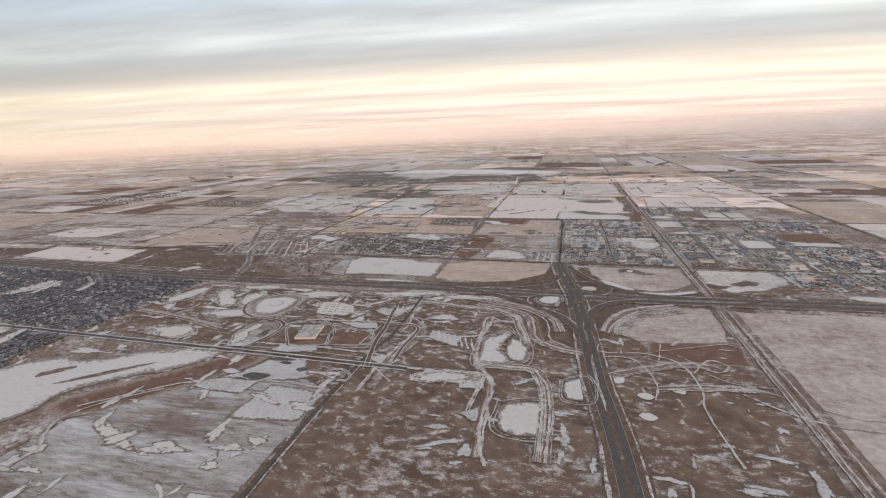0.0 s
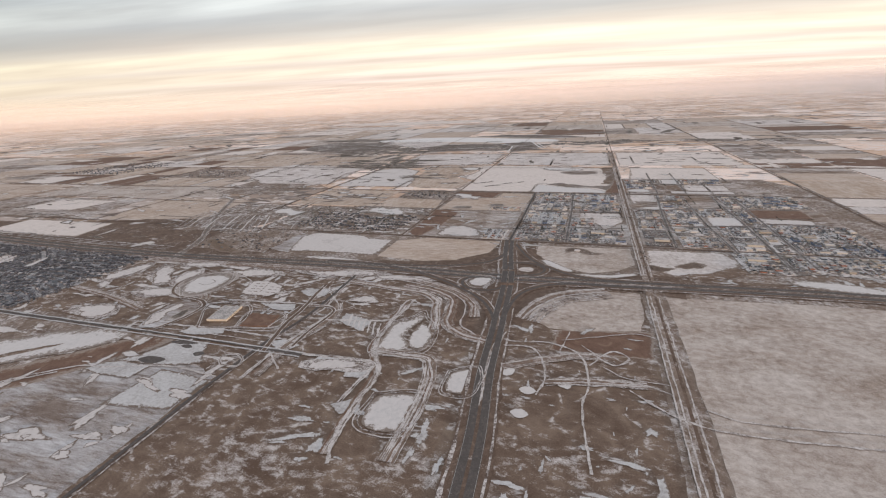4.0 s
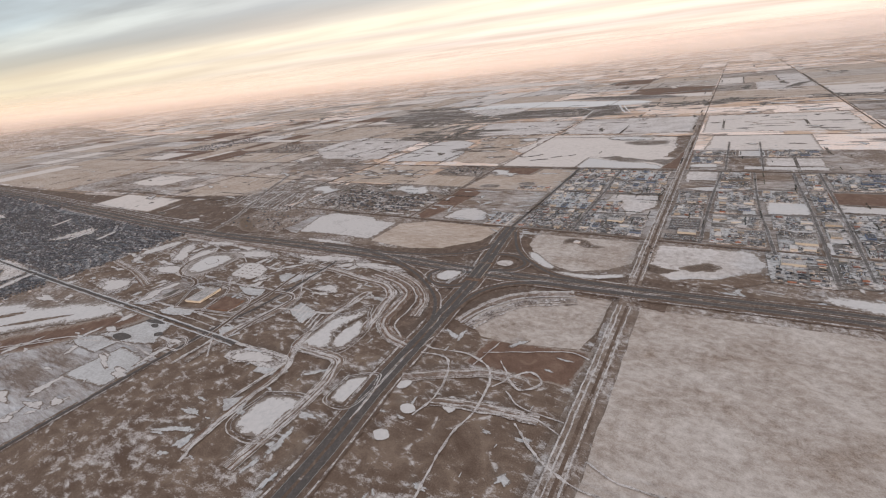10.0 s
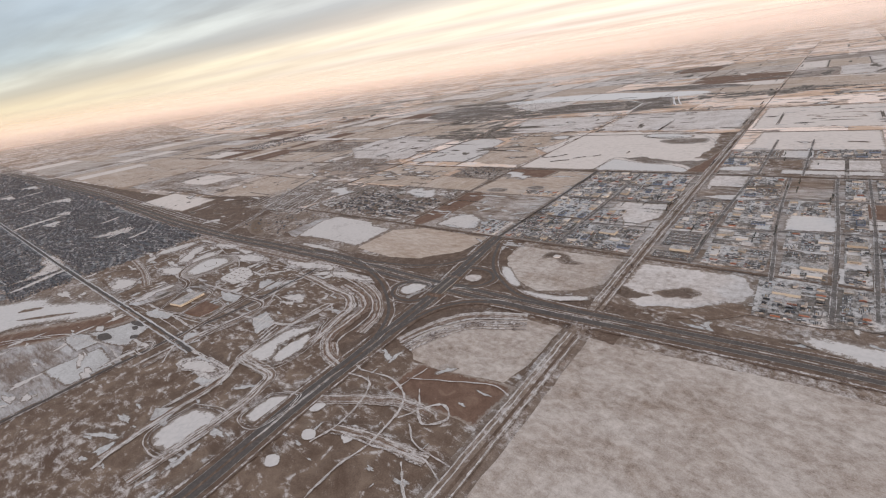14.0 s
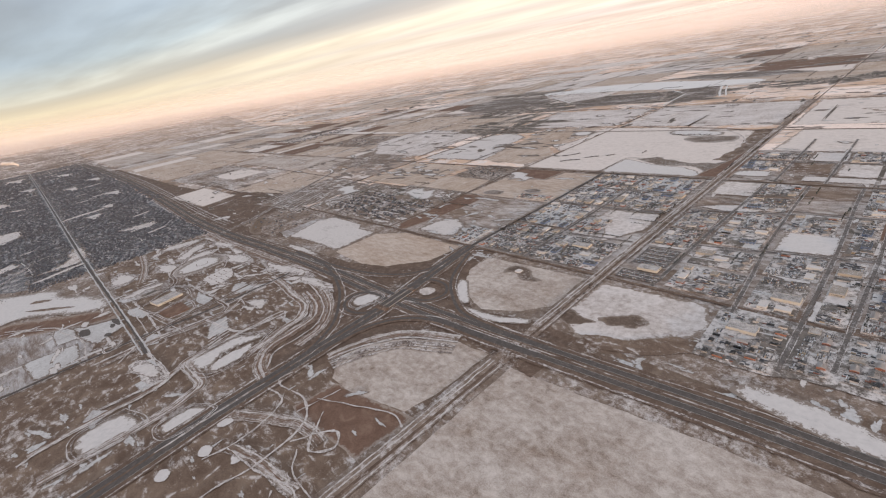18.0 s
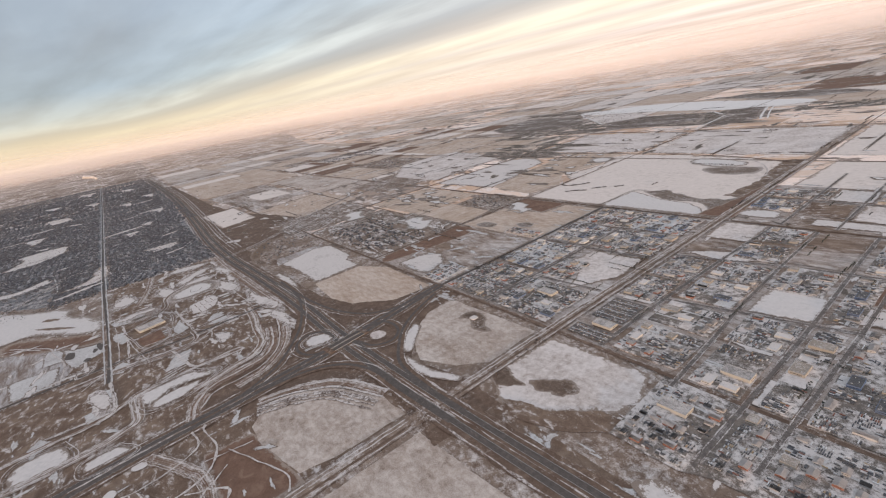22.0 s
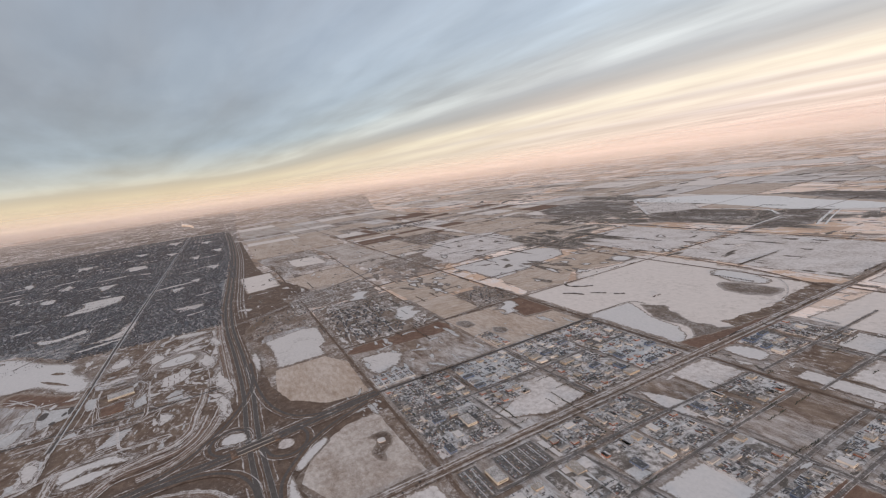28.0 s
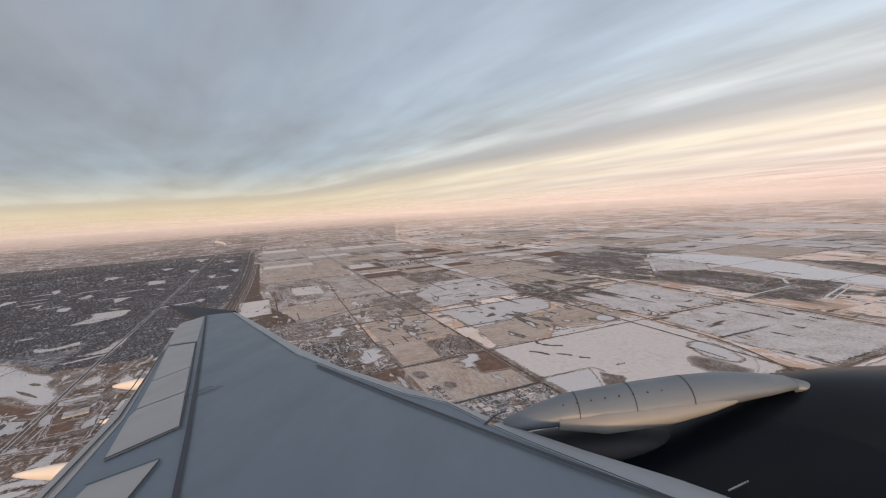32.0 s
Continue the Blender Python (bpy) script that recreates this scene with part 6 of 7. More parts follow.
def good(x, y, w, d, h):
    b = len(goods_v)
    for z in (0.05, h):
        goods_v.extend([(x - w / 2, y - d / 2, z), (x + w / 2, y - d / 2, z), (x + w / 2, y + d / 2, z), (x - w / 2, y + d / 2, z)])
    goods_f.extend([(b + 4, b + 5, b + 6, b + 7), (b, b + 1, b + 5, b + 4), (b + 1, b + 2, b + 6, b + 5), (b + 2, b + 3, b + 7, b + 6), (b + 3, b, b + 4, b + 7)])


def put(k, x, y, turn):
    m = pose(x, y, 0.002, 0, 0, turn)
    if placed[k] == 0:
        PROTO[k].matrix_basis = m
    else:
        copy_thing(PROTO[k], m)
    placed[k] += 1


def block(x0, y0, x1, y1, seed, lot=(9, 11), built=0.7, mat="yard"):
    """An industrial block: trodden ground, sheds lot by lot, and rows of trailers and goods."""
    plot("yard_ground", [(x0, y0), (x0, y1), (x1, y1), (x1, y0)], M[mat], 0.04, "trodden industrial yard with dirty snow", "yard", jitter=0.3)
    rnd = random.Random(seed)
    for k in range(rnd.choice((1, 2, 2))):
        if rnd.random() < 0.5:
            y = rnd.uniform(y0 + 3, y1 - 3)
            lane_line = [(x0, y), ((x0 + x1) / 2, y + rnd.uniform(-0.4, 0.4)), (x1, y)]
        else:
            x = rnd.uniform(x0 + 2, x1 - 2)
            lane_line = [(x, y0), (x + rnd.uniform(-0.4, 0.4), (y0 + y1) / 2), (x, y1)]
        road("yard_lane", lane_line, 0.9, M["snow_grey"], 0.046, "pale snowy lane between the yards", "lane", 0.5, step=2)
    nx, ny = max(1, round((x1 - x0) / (lot[0] * 0.8))), max(1, round((y1 - y0) / (lot[1] * 0.8)))
    sx, sy = (x1 - x0) / nx, (y1 - y0) / ny
    for i in range(nx):
        for j in range(ny):
            if rnd.random() < 0.30:
                a, c = x0 + i * sx, y0 + j * sy
                plot("snowy_lot", [(a + 0.6, c + 0.6), (a + 0.6, c + sy * rnd.uniform(0.5, 0.95)), (a + sx - 0.6, c + sy - 0.6), (a + sx * rnd.uniform(0.5, 0.95), c + 0.6)], M[rnd.choice(("snow", "pasture_white", "snow_grey"))], 0.045, "white snow-covered lot between the sheds", "lot", jitter=0.7, seed=seed + i)
            cx, cy = x0 + (i + 0.5) * sx, y0 + (j + 0.5) * sy
            if rnd.random() < built:
                turn = rnd.choice((0, 90, 180, 270))
                fit_in = [k for k in range(len(PROTO)) if (SIZE[k][0] < sx - 0.8 and SIZE[k][1] < sy - 0.8 if turn % 180 == 0 else SIZE[k][1] < sx - 0.8 and SIZE[k][0] < sy - 0.8)]
                k = rnd.choice(fit_in or [9])
                w, d = SIZE[k] if turn % 180 == 0 else SIZE[k][::-1]
                bx, by = cx + rnd.uniform(-1, 1) * (sx - w - 1) / 2, cy + rnd.uniform(-1, 1) * (sy - d - 1) / 2
                if any(abs(bx - hx) < 8.5 and abs(by - hy) < 6.5 for _, hx, hy, _ in HALLS):
                    continue
                put(k, bx, by, turn)
                for n in range(rnd.randint(9, 20)):
                    gx, gy = x0 + i * sx + rnd.uniform(0.6, sx - 0.6), y0 + j * sy + rnd.uniform(0.6, sy - 0.6)
                    if abs(gx - bx) > w / 2 + 0.6 or abs(gy - by) > d / 2 + 0.6:
                        q = rnd.random() < 0.5
                        good(gx, gy, 1.3 if q else 0.28, 0.28 if q else 1.3, rnd.uniform(0.2, 0.42))
            else:
                rows, q = rnd.randint(4, 8), rnd.random() < 0.5
                for r in range(rows):
                    for n in range(rnd.randint(9, 18)):
                        if rnd.random() < 0.85:
                            u, v = 0.8 + n * 0.5, 0.9 + r * 1.25
                            if q and u < sx - 0.8 and v < sy - 0.8:
                                good(x0 + i * sx + u, y0 + j * sy + v, 0.28, rnd.uniform(0.6, 1.0), rnd.uniform(0.15, 0.42))
                            elif not q and v < sx - 0.8 and u < sy - 0.8:
                                good(x0 + i * sx + v, y0 + j * sy + u, rnd.uniform(0.7, 1.5), 0.28, rnd.uniform(0.15, 0.42))


def car_lot(x0, y0, x1, y1, gap, seed):
    """A paved lot with long rows of parked cars and snow scraped between them."""
    rnd = random.Random(seed)
    plot("car_lot", [(x0, y0), (x0, y1), (x1, y1), (x1, y0)], M["street"], 0.047, "dark paved lot with rows of parked cars", "car park", jitter=0.2)
    y, n = y0 + 0.8, 0
    while y < y1 - 0.6:
        x = x0 + 0.8
        while x < x1 - 0.8:
            if rnd.random() < 0.88:
                good(x, y + rnd.uniform(-0.06, 0.06), 0.22, 0.48, rnd.uniform(0.16, 0.24))
            x += 0.34
        if n % 2:
            road("snow_windrow", [(x0 + 0.6, y + gap * 0.5), ((x0 + x1) / 2, y + gap * 0.5 + rnd.uniform(-0.1, 0.1)), (x1 - 0.6, y + gap * 0.5)], 0.45, M["snow_grey"], 0.055, "strip of scraped snow between the rows of cars", "snow", 0.6, step=1.5)
        y, n = y + gap, n + 1


HALLS = [(6, 55, 342, 0), (0, 110, 358, 0), (1, 118, 354, 0), (7, 134.5, 420, 0), (6, 147, 329.5, 0), (6, 95, 331.5, 0), (4, 122, 378, 0), (0, 160, 343, 90), (6, 140, 302, 0), (0, 183, 352, 0)]
for k, x, y, turn in HALLS:
    put(k, x, y, turn)
car_lot(84.5, 319.5, 103, 328, 1.5, 3)
car_lot(85, 336, 100.5, 355.5, 2.1, 4)
for pts in ([(87, 357), (87, 364), (102, 366), (101, 358)], [(136.5, 348), (137, 353), (151, 354), (151, 347), (144, 345)], [(136, 334), (137, 341), (144, 341), (143, 334)], [(119, 320), (118, 330), (124, 335), (129, 331), (126, 320)], [(157, 358), (157, 364), (166, 366), (166, 360)],
            [(155.6, 318), (155.6, 333), (158, 333), (158, 318)], [(170, 330), (170, 338), (182, 340), (184, 331)], [(108, 322), (108, 333), (112, 334), (113, 322)], [(142, 284), (141, 292), (148, 293), (149, 285)]):
    plot("snowy_lot", pts, M["snow"], 0.0475, "white snow-covered lot between the sheds", "lot", jitter=0.8, seed=int(pts[0][0]))
for k, (x0, y0, x1, y1, lot, built) in enumerate((
        (-1, 319, 33, 358, (7, 8), 0.35), (-1, 361, 33, 400, (8, 9), 0.75), (-1, 404, 32, 438, (9, 10), 0.55), (-1, 440, 32, 474, (9, 10), 0.7), (36, 319, 73, 352, (9, 10), 0.5), (36, 357, 53, 382, (8, 8), 0.7),
        (35, 406, 74, 438, (9, 9), 0.8), (34, 441, 73, 473, (9, 9), 0.75), (84, 360, 101, 384, (8, 8), 0.9), (84, 387, 102, 413, (8, 8), 0.9), (106, 320, 131, 343, (9, 9), 0.75), (106, 346, 130, 366, (8, 8), 0.85),
        (106, 371, 128, 394, (10, 9), 0.75), (107, 396, 128, 418, (9, 9), 0.75), (132, 397, 151, 424, (9, 9), 0.75), (136, 318, 152, 345, (8, 9), 0.75), (135, 348, 153, 371, (8, 9), 0.7), (157, 318, 165.5, 372, (8, 10), 0.7), (169, 318, 215, 380, (10, 10), 0.7),
        (132, 281, 152.5, 311, (5, 5), 0.6), (156, 286, 165, 313, (5, 6), 0.6), (168, 288, 215, 313, (6, 6), 0.6), (157, 380, 166, 424, (8, 9), 0.7),
        (107, 424, 127, 446, (10, 9), 0.8), (108, 450, 127, 474, (10, 9), 0.8), (157, 430, 166, 474, (9, 10), 0.8), (171, 430, 215, 474, (10, 10), 0.8), (84, 504, 108, 527, (9, 9), 0.6), (113, 532, 117, 560, (4, 7), 0.8),
        (140, 532, 176, 560, (9, 9), 0.7), (84, 534, 108, 552, (9, 9), 0.7), (-24, 318, -8, 342, (6, 6), 0.4), (-36, 402, -8, 412, (7, 6), 0.3))):
    block(x0, y0, x1, y1, 50 + k, lot, built, "snow_grey" if k % 6 == 1 and x0 < 100 else "yard")
mass("yard_goods", goods_v, goods_f, M["vehicles"], "rows of parked trailers, cars, pipes and crates in the yards", "goods")
# the low flat-roofed building on the building site, and its dark pit
hall = shed(10.0, 14.5, 1.0, WALLS[5], ROOFS[0], False, "long cream hall with a flat gravel roof on the building site", 4, 6)
hall.matrix_basis = pose(-119.5, 176, 0.002, 0, 0, 12)
plot("dug_pit", [(-104, 168), (-107, 180.5), (-92, 181), (-89.5, 171)], M["soil"], 0.064, "dark dug pit on the building site", "pit", jitter=0.5)

# ---- bridge of the freeway over the highway ----
bridge = tagged(new("overpass_bridge"), "concrete overpass carrying the freeway over the highway", "bridge")
M["concrete"] = earth("bridge_concrete", (0.30, 0.29, 0.28), (0.40, 0.39, 0.38), SNOW, amount=0.0, scale=0.5)
bridge.matrix_basis = pose(7.2, 250.5, 0, 0, 0, 7)
for s in (-1.9, 1.9):
    deck = boxpart("deck", bridge, M["asphalt"], s - 1.5, -8.5, 0.55, s + 1.5, 8.5, 0.70)
    for e in (-1.56, 1.56):
        boxpart("parapet", deck, M["concrete"], s + e - 0.05, -8.5, 0.56, s + e + 0.05, 8.5, 0.82)
    for y in (-5.2, 0, 5.2):
        boxpart("pier", bridge, M["concrete"], s - 1.1, y - 0.12, 0.05, s + 1.1, y + 0.12, 0.55)
for y in (-12.5, 8.7):
    bm = bmesh.new()
    q = [bm.verts.new(v) for v in ((-3.6, y, 0.06), (3.6, y, 0.06), (3.6, y + 3.8, 0.06), (-3.6, y + 3.8, 0.06), (-3.3, y + (2.4 if y < 0 else 0), 0.68), (3.3, y + (2.4 if y < 0 else 0), 0.68), (3.3, y + (3.8 if y < 0 else 1.4), 0.68), (-3.3, y + (3.8 if y < 0 else 1.4), 0.68))]
    for f in ((0, 1, 5, 4), (1, 2, 6, 5), (2, 3, 7, 6), (3, 0, 4, 7), (4, 5, 6, 7)):
        bm.faces.new([q[i] for i in f])
    part("approach_bank", bm, M["verge"], bridge, "brown earth approach bank")

heights = settle()
for ob in list(scene.objects):     # buildings and trees stand on the ground that lies under them
    kind_of = ob.name.split(".")[0]
    if kind_of in ("industrial_building", "yard_goods", "spruce_rows"):
        ob.location.z += heights["yard_ground"]
    elif kind_of in ("acreage_houses", "village_houses", "farm_houses", "hamlet_houses", "bare_brush"):
        ob.location.z += heights["village_ground"]
    elif kind_of in ("town_houses", "far_town_houses", "garden_trees"):
        ob.location.z += heights["town_ground"]

# ---- the airliner's port wing, at the end of the flight, in the same scale ----
def paint(name, col, rough, metal=0.0, var=0.12):
    m, nt, b, pos = start(name, rough, metal)
    b.inputs["Specular IOR Level"].default_value = 0.5
    tcn = nt.nodes.new("ShaderNodeTexCoord")
    g = noise_tex(nt, vmap(nt, tcn.outputs["Object"], (6, 2, 6)), 3.0, 5, 0.6)
    nt.links.new(mix(nt, ramp(nt, g, [(0.35, (0, 0, 0)), (0.75, (1, 1, 1))]), col, tuple(c * (1 - var) for c in col)), b.inputs["Base Color"])
    nt.links.new(nmath(nt, "MULTIPLY_ADD", g, 0.2, rough - 0.1), b.inputs["Roughness"])
    return m


M["skin"] = paint("wing_grey_paint", (0.115, 0.145, 0.175), 0.5)
M["panel"] = paint("light_panel_paint", (0.31, 0.30, 0.295), 0.5)
M["slat"] = paint("bare_aluminium", (0.28, 0.30, 0.325), 0.5, 0.2)
M["seal"] = paint("dark_sealant_and_shade", (0.03, 0.033, 0.04), 0.7)
M["navy"] = paint("navy_nacelle_paint", (0.004, 0.006, 0.010), 0.35)
M["cowl"] = paint("silver_cowl", (0.14, 0.16, 0.178), 0.5, 0.2)
M["beige"] = paint("beige_primer_panel", (0.20, 0.20, 0.19), 0.55)
M["navy"].node_tree.nodes["Principled BSDF"].inputs["Specular IOR Level"].default_value = 0.12
# warm white: some of the low sunlight is put into this colour
M["tail"] = paint("sunlit_tone_fairing", (0.62, 0.58, 0.52), 0.4)
EYE_END = Vector((254.354, 305.539, 127.597))
FORE = Vector((0.43651, 0.89971, 0.00113))
OUT = Vector((-0.89629, 0.43496, -0.08652))
TOP = FORE.cross(OUT).normalized()
wing = tagged(new("airliner_wing"), "grey airliner wing with silver slats and a navy engine", "aircraft wing")
wing.matrix_basis = Matrix.Translation(EYE_END + Vector((0.0030, -0.0012, -0.1900))) @ Matrix((FORE, OUT, TOP)).transposed().to_4x4()


def sheet(name, pts, mat, z=0.0, thick=0.02, label=""):
    """A flat panel of the wing, by its corners (forward, outboard) in tenths."""
    bm = bmesh.new()
    f = bm.faces.new([bm.verts.new((x / 10, y / 10, z)) for x, y in pts])
    r = bmesh.ops.extrude_face_region(bm, geom=[f])
    bmesh.ops.translate(bm, vec=(0, 0, -thick), verts=[v for v in r["geom"] if isinstance(v, bmesh.types.BMVert)])
    bmesh.ops.recalc_face_normals(bm, faces=bm.faces)
    return part(name, bm, mat, wing, label)


def seam(name, pts, width, z=0.0012, mat=None):
    bm = bmesh.new()
    line = [Vector((x / 10, y / 10, z)) for x, y in pts]
    rows = []
    for i, p in enumerate(line):
        t = (line[min(i + 1, len(line) - 1)] - line[max(i - 1, 0)]).normalized()
        s = Vector((-t.y, t.x, 0)) * width / 20
        rows.append((bm.verts.new(p + s), bm.verts.new(p - s)))
    for u, v in zip(rows, rows[1:]):
        bm.faces.new((u[0], u[1], v[1], v[0]))
    return part(name, bm, mat or M["seal"], wing)


def nose(name, rear, front, mat, label=""):
    """A rounded leading edge between its rear line and its front line."""
    bm = bmesh.new()
    rows = []
    for (x0, y0), (x1, y1) in zip(rear, front):
        row = []
        for k in range(9):
            a = k / 8
            if k < 6:
                s = math.sin(a / 0.625 * math.pi / 2)
                q = (x0 + (x1 - x0) * s, y0 + (y1 - y0) * s, -0.55 * (1 - math.cos(a / 0.625 * math.pi / 2)) * 0.45)
            else:
                s = 1 - (k - 5) * 0.22
                q = (x0 + (x1 - x0) * s, y0 + (y1 - y0) * s, -0.25 - 0.08 * (k - 5))
            row.append(bm.verts.new((q[0] / 10, q[1] / 10, q[2] / 10)))
        rows.append(row)
    for u, v in zip(rows, rows[1:]):
        for k in range(8):
            bm.faces.new((u[k], u[k + 1], v[k + 1], v[k]))
    bmesh.ops.recalc_face_normals(bm, faces=bm.faces)
    ob = part(name, bm, mat, wing, label)
    for p in ob.data.polygons:
        p.use_smooth = True
    return ob


HINGE = [(-9.11, 14.39), (-6.8, 10.55), (-4.66, 6.97), (-3.27, 4.63), (-2.47, 3.25), (-2.16, 2.72), (-1.6, 1.7)]
SLAT_OUT = [(-8.43, 14.75), (-6.32, 11.9), (-3.48, 8.15), (-2.24, 6.85), (-1.06, 5.7), (-0.45, 5.3), (0.02, 4.66)]
LEAD_OUT = [(-8.3, 15.1), (-6.0, 12.2), (-3.9, 9.4), (-2.45, 7.65), (-1.25, 6.54), (-0.45, 5.67), (0.22, 5.0)]
SLAT_IN = [(0.06, 4.6), (0.43, 4.16), (0.70, 3.87), (1.30, 3.22), (1.9, 2.5), (2.6, 1.7)]
LEAD_IN = [(0.26, 4.95), (0.66, 4.6), (0.98, 4.3), (1.62, 3.77), (2.35, 3.0), (3.3, 2.0)]
TRAIL = [(-9.0, 13.89), (-8.86, 12.62), (-7.42, 10.14), (-5.87, 7.48), (-5.13, 6.17), (-4.65, 5.15), (-4.3, 4.47), (-3.99, 3.78), (-3.75, 3.29), (-3.53, 2.74), (-3.2, 1.7)]
sheet("wing_skin", [(-9.11, 14.39)] + TRAIL + SLAT_IN[::-1] + SLAT_OUT[::-1], M["skin"], 0.0, 0.018, "blue-grey painted upper wing skin")
nose("outer_slat", SLAT_OUT, LEAD_OUT, M["slat"], "bare silver leading-edge slat")
nose("inner_slat", SLAT_IN, LEAD_IN, M["slat"], "bare silver inboard leading-edge slat")
sheet("aileron", [(-9.0, 14.1), (-8.98, 13.9), (-8.84, 12.64), (-7.42, 10.16), (-6.95, 9.49), (-6.5, 9.8)], M["panel"], 0.0015, 0.001, "light aileron panel")
sheet("spoiler", [(-6.42, 9.62), (-5.15, 7.52), (-5.24, 6.69), (-6.84, 9.30)], M["panel"], 0.002, 0.0015, "light grey spoiler panel")
sheet("spoiler", [(-5.12, 7.46), (-4.30, 6.11), (-4.50, 5.42), (-5.21, 6.63)], M["panel"], 0.002, 0.0015, "light grey spoiler panel")
sheet("spoiler", [(-4.27, 6.06), (-3.48, 4.77), (-3.72, 4.01), (-4.38, 5.14), (-4.47, 5.38)], M["panel"], 0.002, 0.0015, "light grey spoiler panel")
sheet("flap", [(-6.90, 9.36), (-4.43, 5.12), (-3.67, 3.52), (-3.36, 2.74), (-3.0, 1.7), (-3.18, 1.7), (-3.52, 2.74), (-3.74, 3.29), (-3.98, 3.78), (-4.29, 4.47), (-4.64, 5.15), (-5.12, 6.17), (-5.86, 7.48), (-7.38, 10.1)], M["panel"], 0.001, 0.0008, "light grey trailing-edge flap")
sheet("inner_spoiler", [(-3.14, 3.98), (-2.91, 3.27), (-2.77, 2.73), (-3.21, 2.8), (-3.37, 3.28), (-3.45, 3.53)], M["panel"], 0.002, 0.0015, "light grey inboard spoiler panel")
seam("rear_seal", HINGE, 0.05, 0.0035)
seam("front_seal", [(-2.75, 7.22), (-1.11, 5.52), (-0.04, 4.45), (0.67, 3.74), (1.19, 3.26), (1.34, 3.13), (1.81, 2.70), (2.2, 2.3)], 0.05, 0.003)
seam("slat_gap", SLAT_OUT, 0.016, 0.0016)
seam("slat_gap", [(0.0, 4.62), (0.12, 4.86), (0.24, 4.97)], 0.04, 0.001)
seam("slat_gap", SLAT_IN, 0.016, 0.0016)
for line, w in (([(-6.5, 9.8), (-6.95, 9.47)], 0.03), ([(-6.70, 8.99), (-4.49, 5.13), (-3.65, 3.29), (-3.4, 2.7)], 0.022), ([(-7.2, 9.65), (-5.3, 6.35), (-4.4, 4.62)], 0.018), ([(-3.48, 4.77), (-3.72, 4.01)], 0.03),
                ([(-6.42, 9.66), (-4.66, 6.78), (-3.45, 4.76)], 0.022), ([(-3.14, 4.0), (-3.47, 3.53)], 0.02), ([(-3.12, 3.98), (-2.89, 3.27), (-2.75, 2.73)], 0.02)):
    seam("panel_gap", line, w, 0.0028)
for k in range(2):
    for n in range(7):
        x, y = -4.09 + k * 0.16 - n * 0.018, 6.30 - n * 0.07
        seam("stencil_mark", [(x, y), (x + 0.10, y - 0.02)], 0.018, 0.0013)


def canoe(name, front, tip, y, r, mat, label=""):
    """A flap-track fairing: a round body drooping and tapering aft from front (forward, height) to tip."""
    bm = bmesh.new()
    rows = []
    for i in range(13):
        a = i / 12
        q = r * (1 - 0.85 * a ** 3) * (0.7 + 0.3 * min(1, a * 4))
        x, z = front[0] + (tip[0] - front[0]) * a, front[1] + (tip[1] - front[1]) * a
        rows.append([bm.verts.new((x / 10, (y + 0.8 * q * math.cos(2 * math.pi * k / 12)) / 10, (z + q * math.sin(2 * math.pi * k / 12)) / 10)) for k in range(12)])
    for u, v in zip(rows, rows[1:]):
        for k in range(12):
            bm.faces.new((u[k], u[(k + 1) % 12], v[(k + 1) % 12], v[k]))
    bm.faces.new(rows[0])
    bm.faces.new(rows[-1][::-1])
    bmesh.ops.recalc_face_normals(bm, faces=bm.faces)
    ob = part(name, bm, mat, wing, label)
    for p in ob.data.polygons:
        p.use_smooth = True
    return ob


canoe("flap_track_fairing", (-5.5, -0.28), (-6.78, -0.34), 7.69, 0.13, M["tail"], "tapered flap-track fairing, sunlight put into its warm colour")
canoe("flap_track_fairing", (-4.6, -0.20), (-5.22, -0.22), 5.64, 0.08, M["tail"], "tapered flap-track fairing, sunlight put into its warm colour")
canoe("flap_track_fairing", (-3.9, -0.28), (-5.24, -0.36), 4.5, 0.11, M["tail"], "tapered flap-track fairing, sunlight put into its warm colour")
# wing-tip fence
bm = bmesh.new()
q = [bm.verts.new((x / 10, y / 10, z / 10)) for x, y, z in ((-8.5, 15.15, 0.0), (-9.1, 14.0, -0.1), (-10.9, 15.0, 0.35), (-8.5, 15.25, -0.1), (-9.1, 14.1, -0.3), (-10.9, 15.1, 0.25))]
for f in ((0, 1, 2), (5, 4, 3), (0, 3, 4, 1), (1, 4, 5, 2), (2, 5, 3, 0)):
    bm.faces.new([q[i] for i in f])
part("wing_tip_fence", bm, M["seal"], wing, "dark swept wing-tip fence")


def loft(name, rows, mat, label="", n=24):
    """A round body through rows of (forward, outboard, height, half width, half height)."""
    bm = bmesh.new()
    rings = []
    for x, y, z, a, b in rows:
        rings.append([bm.verts.new((x / 10, (y + a * math.cos(2 * math.pi * k / n)) / 10, (z + b * math.sin(2 * math.pi * k / n)) / 10)) for k in range(n)])
    for u, v in zip(rings, rings[1:]):
        for k in range(n):
            bm.faces.new((u[k], u[(k + 1) % n], v[(k + 1) % n], v[k]))
    bm.faces.new(rings[0])
    bm.faces.new(rings[-1][::-1])
    bmesh.ops.recalc_face_normals(bm, faces=bm.faces)
    ob = part(name, bm, mat, wing, label)
    for p in ob.data.polygons:
        p.use_smooth = True
    return ob


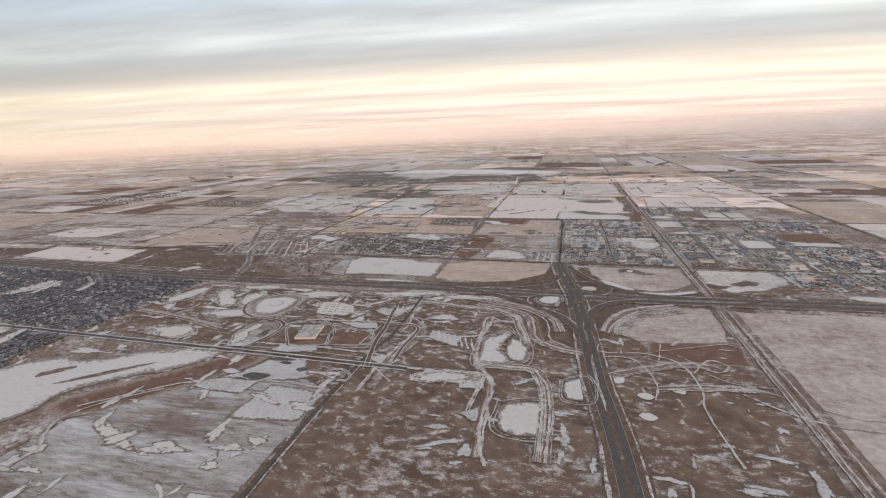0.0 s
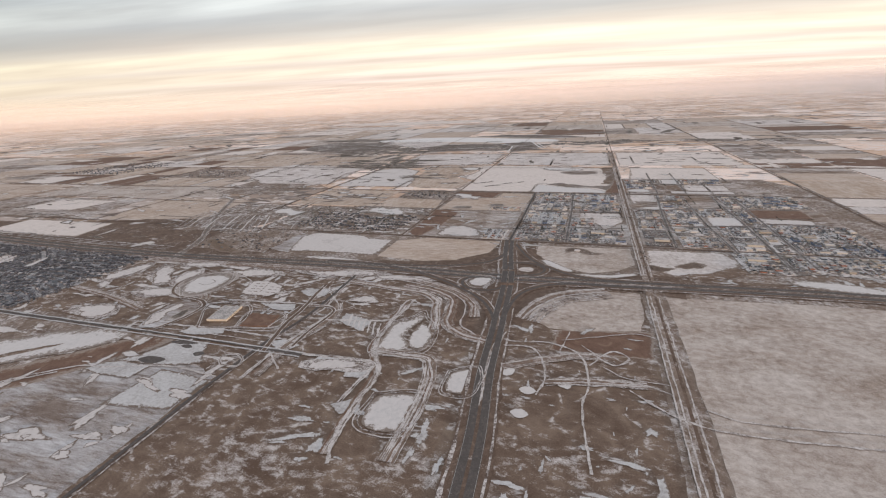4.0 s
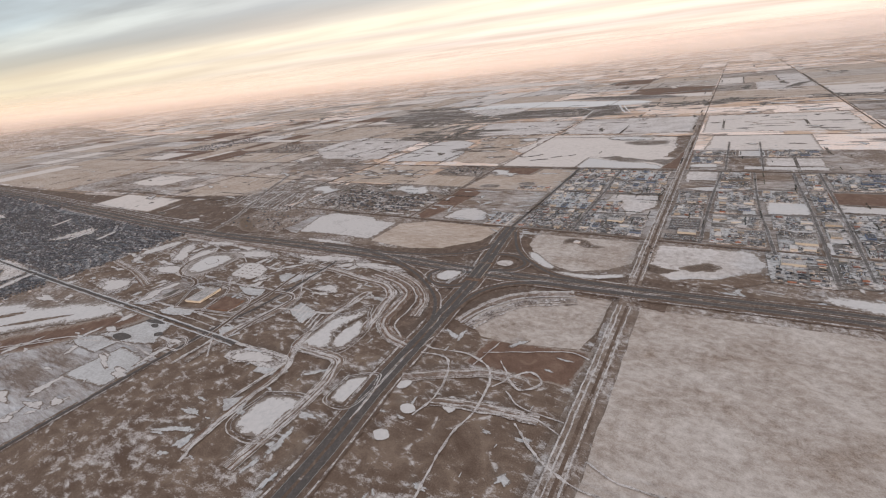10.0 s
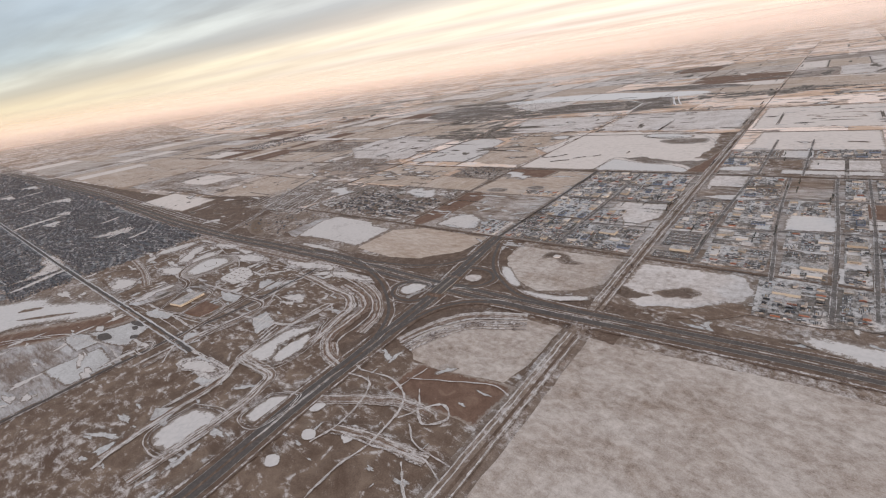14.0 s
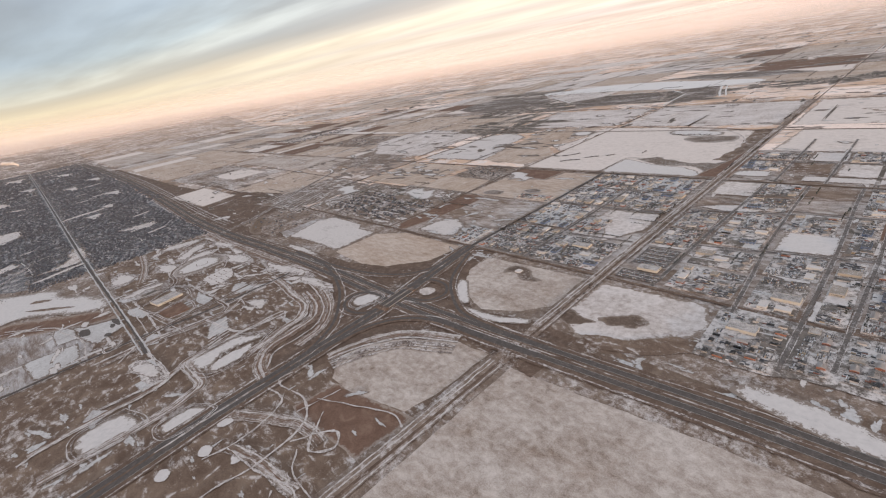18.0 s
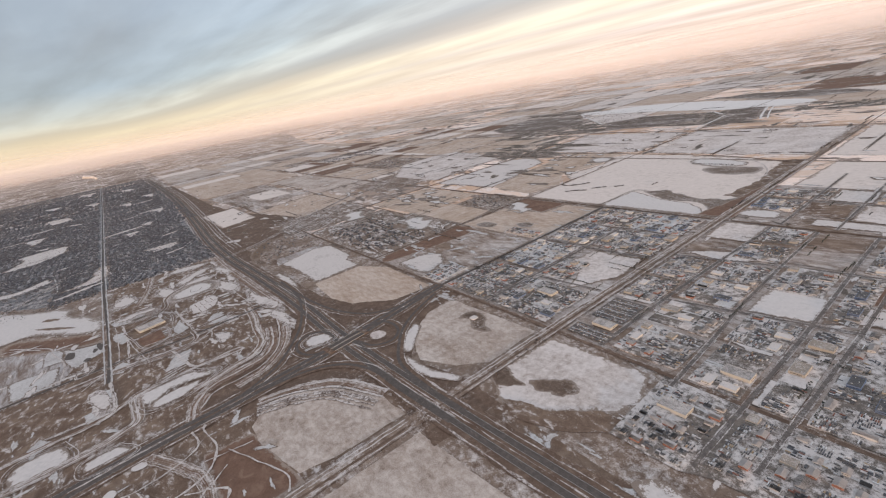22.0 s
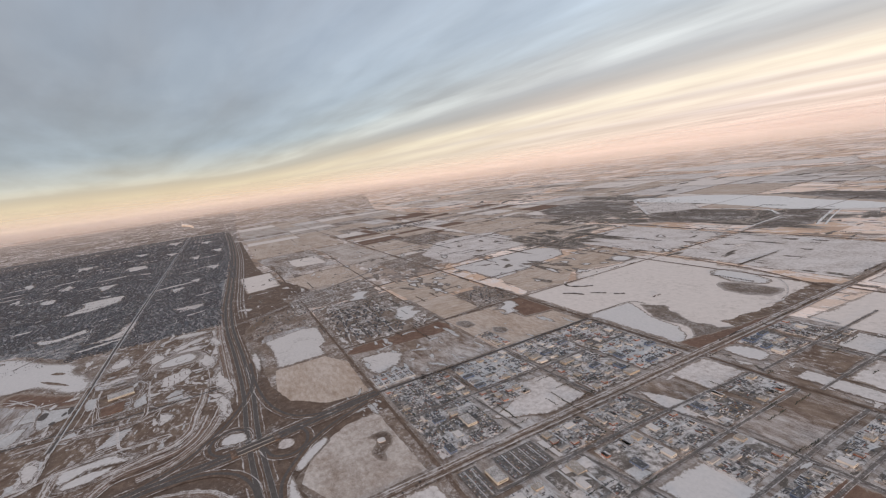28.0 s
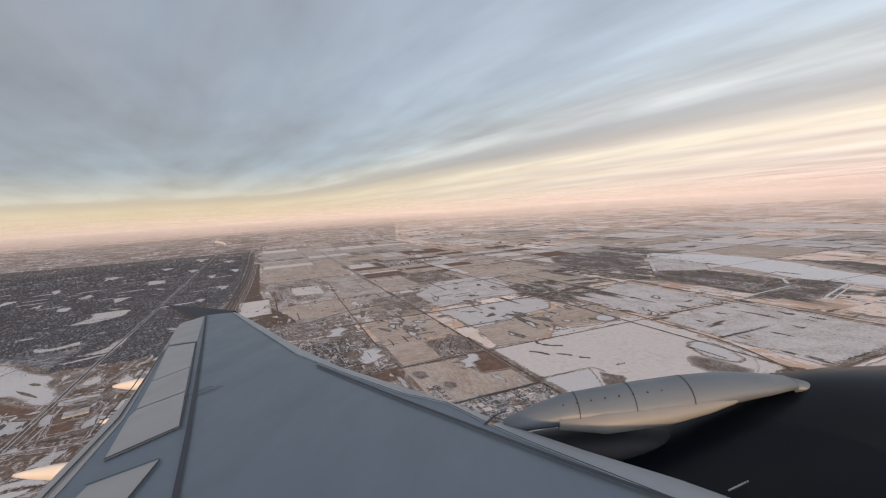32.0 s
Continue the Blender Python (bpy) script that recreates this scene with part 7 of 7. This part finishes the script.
loft("nacelle", [(0.6, 4.8, -1.2, 0.6, 0.6), (1.0, 4.8, -1.2, 0.72, 0.7), (1.6, 4.8, -1.16, 0.9, 0.86), (2.2, 4.8, -1.05, 1.04, 1.0), (2.8, 4.8, -0.9, 1.12, 1.08), (3.3, 4.8, -0.78, 1.15, 1.11), (3.8, 4.8, -0.73, 1.15, 1.1), (4.6, 4.8, -0.73, 1.15, 1.1), (5.6, 4.8, -0.76, 1.02, 0.98), (5.9, 4.8, -0.78, 0.94, 0.9)], M["navy"], "dark navy engine nacelle", 40)
loft("pylon", [(0.2, 4.75, -0.075, 0.10, 0.075), (0.54, 4.72, 0.037, 0.20, 0.112), (0.88, 4.7, 0.118, 0.26, 0.143), (1.47, 4.7, 0.148, 0.30, 0.203), (2.04, 4.7, 0.230, 0.30, 0.180), (2.55, 4.7, 0.300, 0.27, 0.135), (2.86, 4.7, 0.311, 0.22, 0.094), (3.1, 4.7, 0.319, 0.16, 0.056)], M["cowl"], "silver riveted pylon fairing", 32)
loft("pylon_nose", [(3.105, 4.7, 0.30, 0.155, 0.072), (3.3, 4.7, 0.27, 0.09, 0.045), (3.44, 4.7, 0.24, 0.02, 0.015)], M["cowl"], "pale nose cap of the pylon fairing")
loft("pylon_side_panel", [(0.75, 4.56, 0.045, 0.13, 0.075), (1.2, 4.49, 0.060, 0.135, 0.120), (1.8, 4.48, 0.128, 0.135, 0.112), (2.2, 4.50, 0.198, 0.125, 0.083), (2.45, 4.53, 0.235, 0.10, 0.045), (2.55, 4.56, 0.245, 0.05, 0.015)], M["beige"], "beige side panel of the pylon fairing", 28)
# the root's dark colour stands in for shade below the fairing
loft("pylon_root", [(0.0, 4.9, -0.413, 0.2, 0.112), (0.6, 4.85, -0.365, 0.26, 0.165), (1.3, 4.82, -0.297, 0.28, 0.188), (1.9, 4.8, -0.263, 0.2, 0.112)], M["seal"], "pylon root, shade under the fairing put into a dark colour", 20)
for x, zc, wide, high in ((0.95, 0.124, 0.266, 0.153), (1.5, 0.153, 0.302, 0.203), (2.05, 0.232, 0.302, 0.181)):
    bm = bmesh.new()
    edge = []
    for k in range(11):
        a = math.pi * (0.3 + 0.8 * k / 10)
        edge += [bm.verts.new(((x + e) / 10, (4.7 + (wide + 0.004) * math.cos(a)) / 10, (zc + (high + 0.004) * math.sin(a)) / 10)) for e in (-0.005, 0.005)]
    for k in range(10):
        bm.faces.new((edge[2 * k], edge[2 * k + 1], edge[2 * k + 3], edge[2 * k + 2]))
    part("panel_gap", bm, M["seal"], wing)
for k in range(13):
    x = 0.8 + k * 0.14
    z = 0.20 + 0.155 * math.sin(min(1.57, (x - 0.6) * 0.95)) - max(0, x - 2.2) * 0.1
    loft("rivet", [(x - 0.008, 4.50 + 0.002 * k, z, 0.008, 0.008), (x + 0.008, 4.50 + 0.002 * k, z, 0.008, 0.008)], M["seal"], "", 6)
loft("sensor_wire", [(2.25, 3.95, -0.28, 0.008, 0.008), (1.95, 3.7, -0.22, 0.008, 0.008)], M["slat"], "thin pale wire at the nacelle", 6)
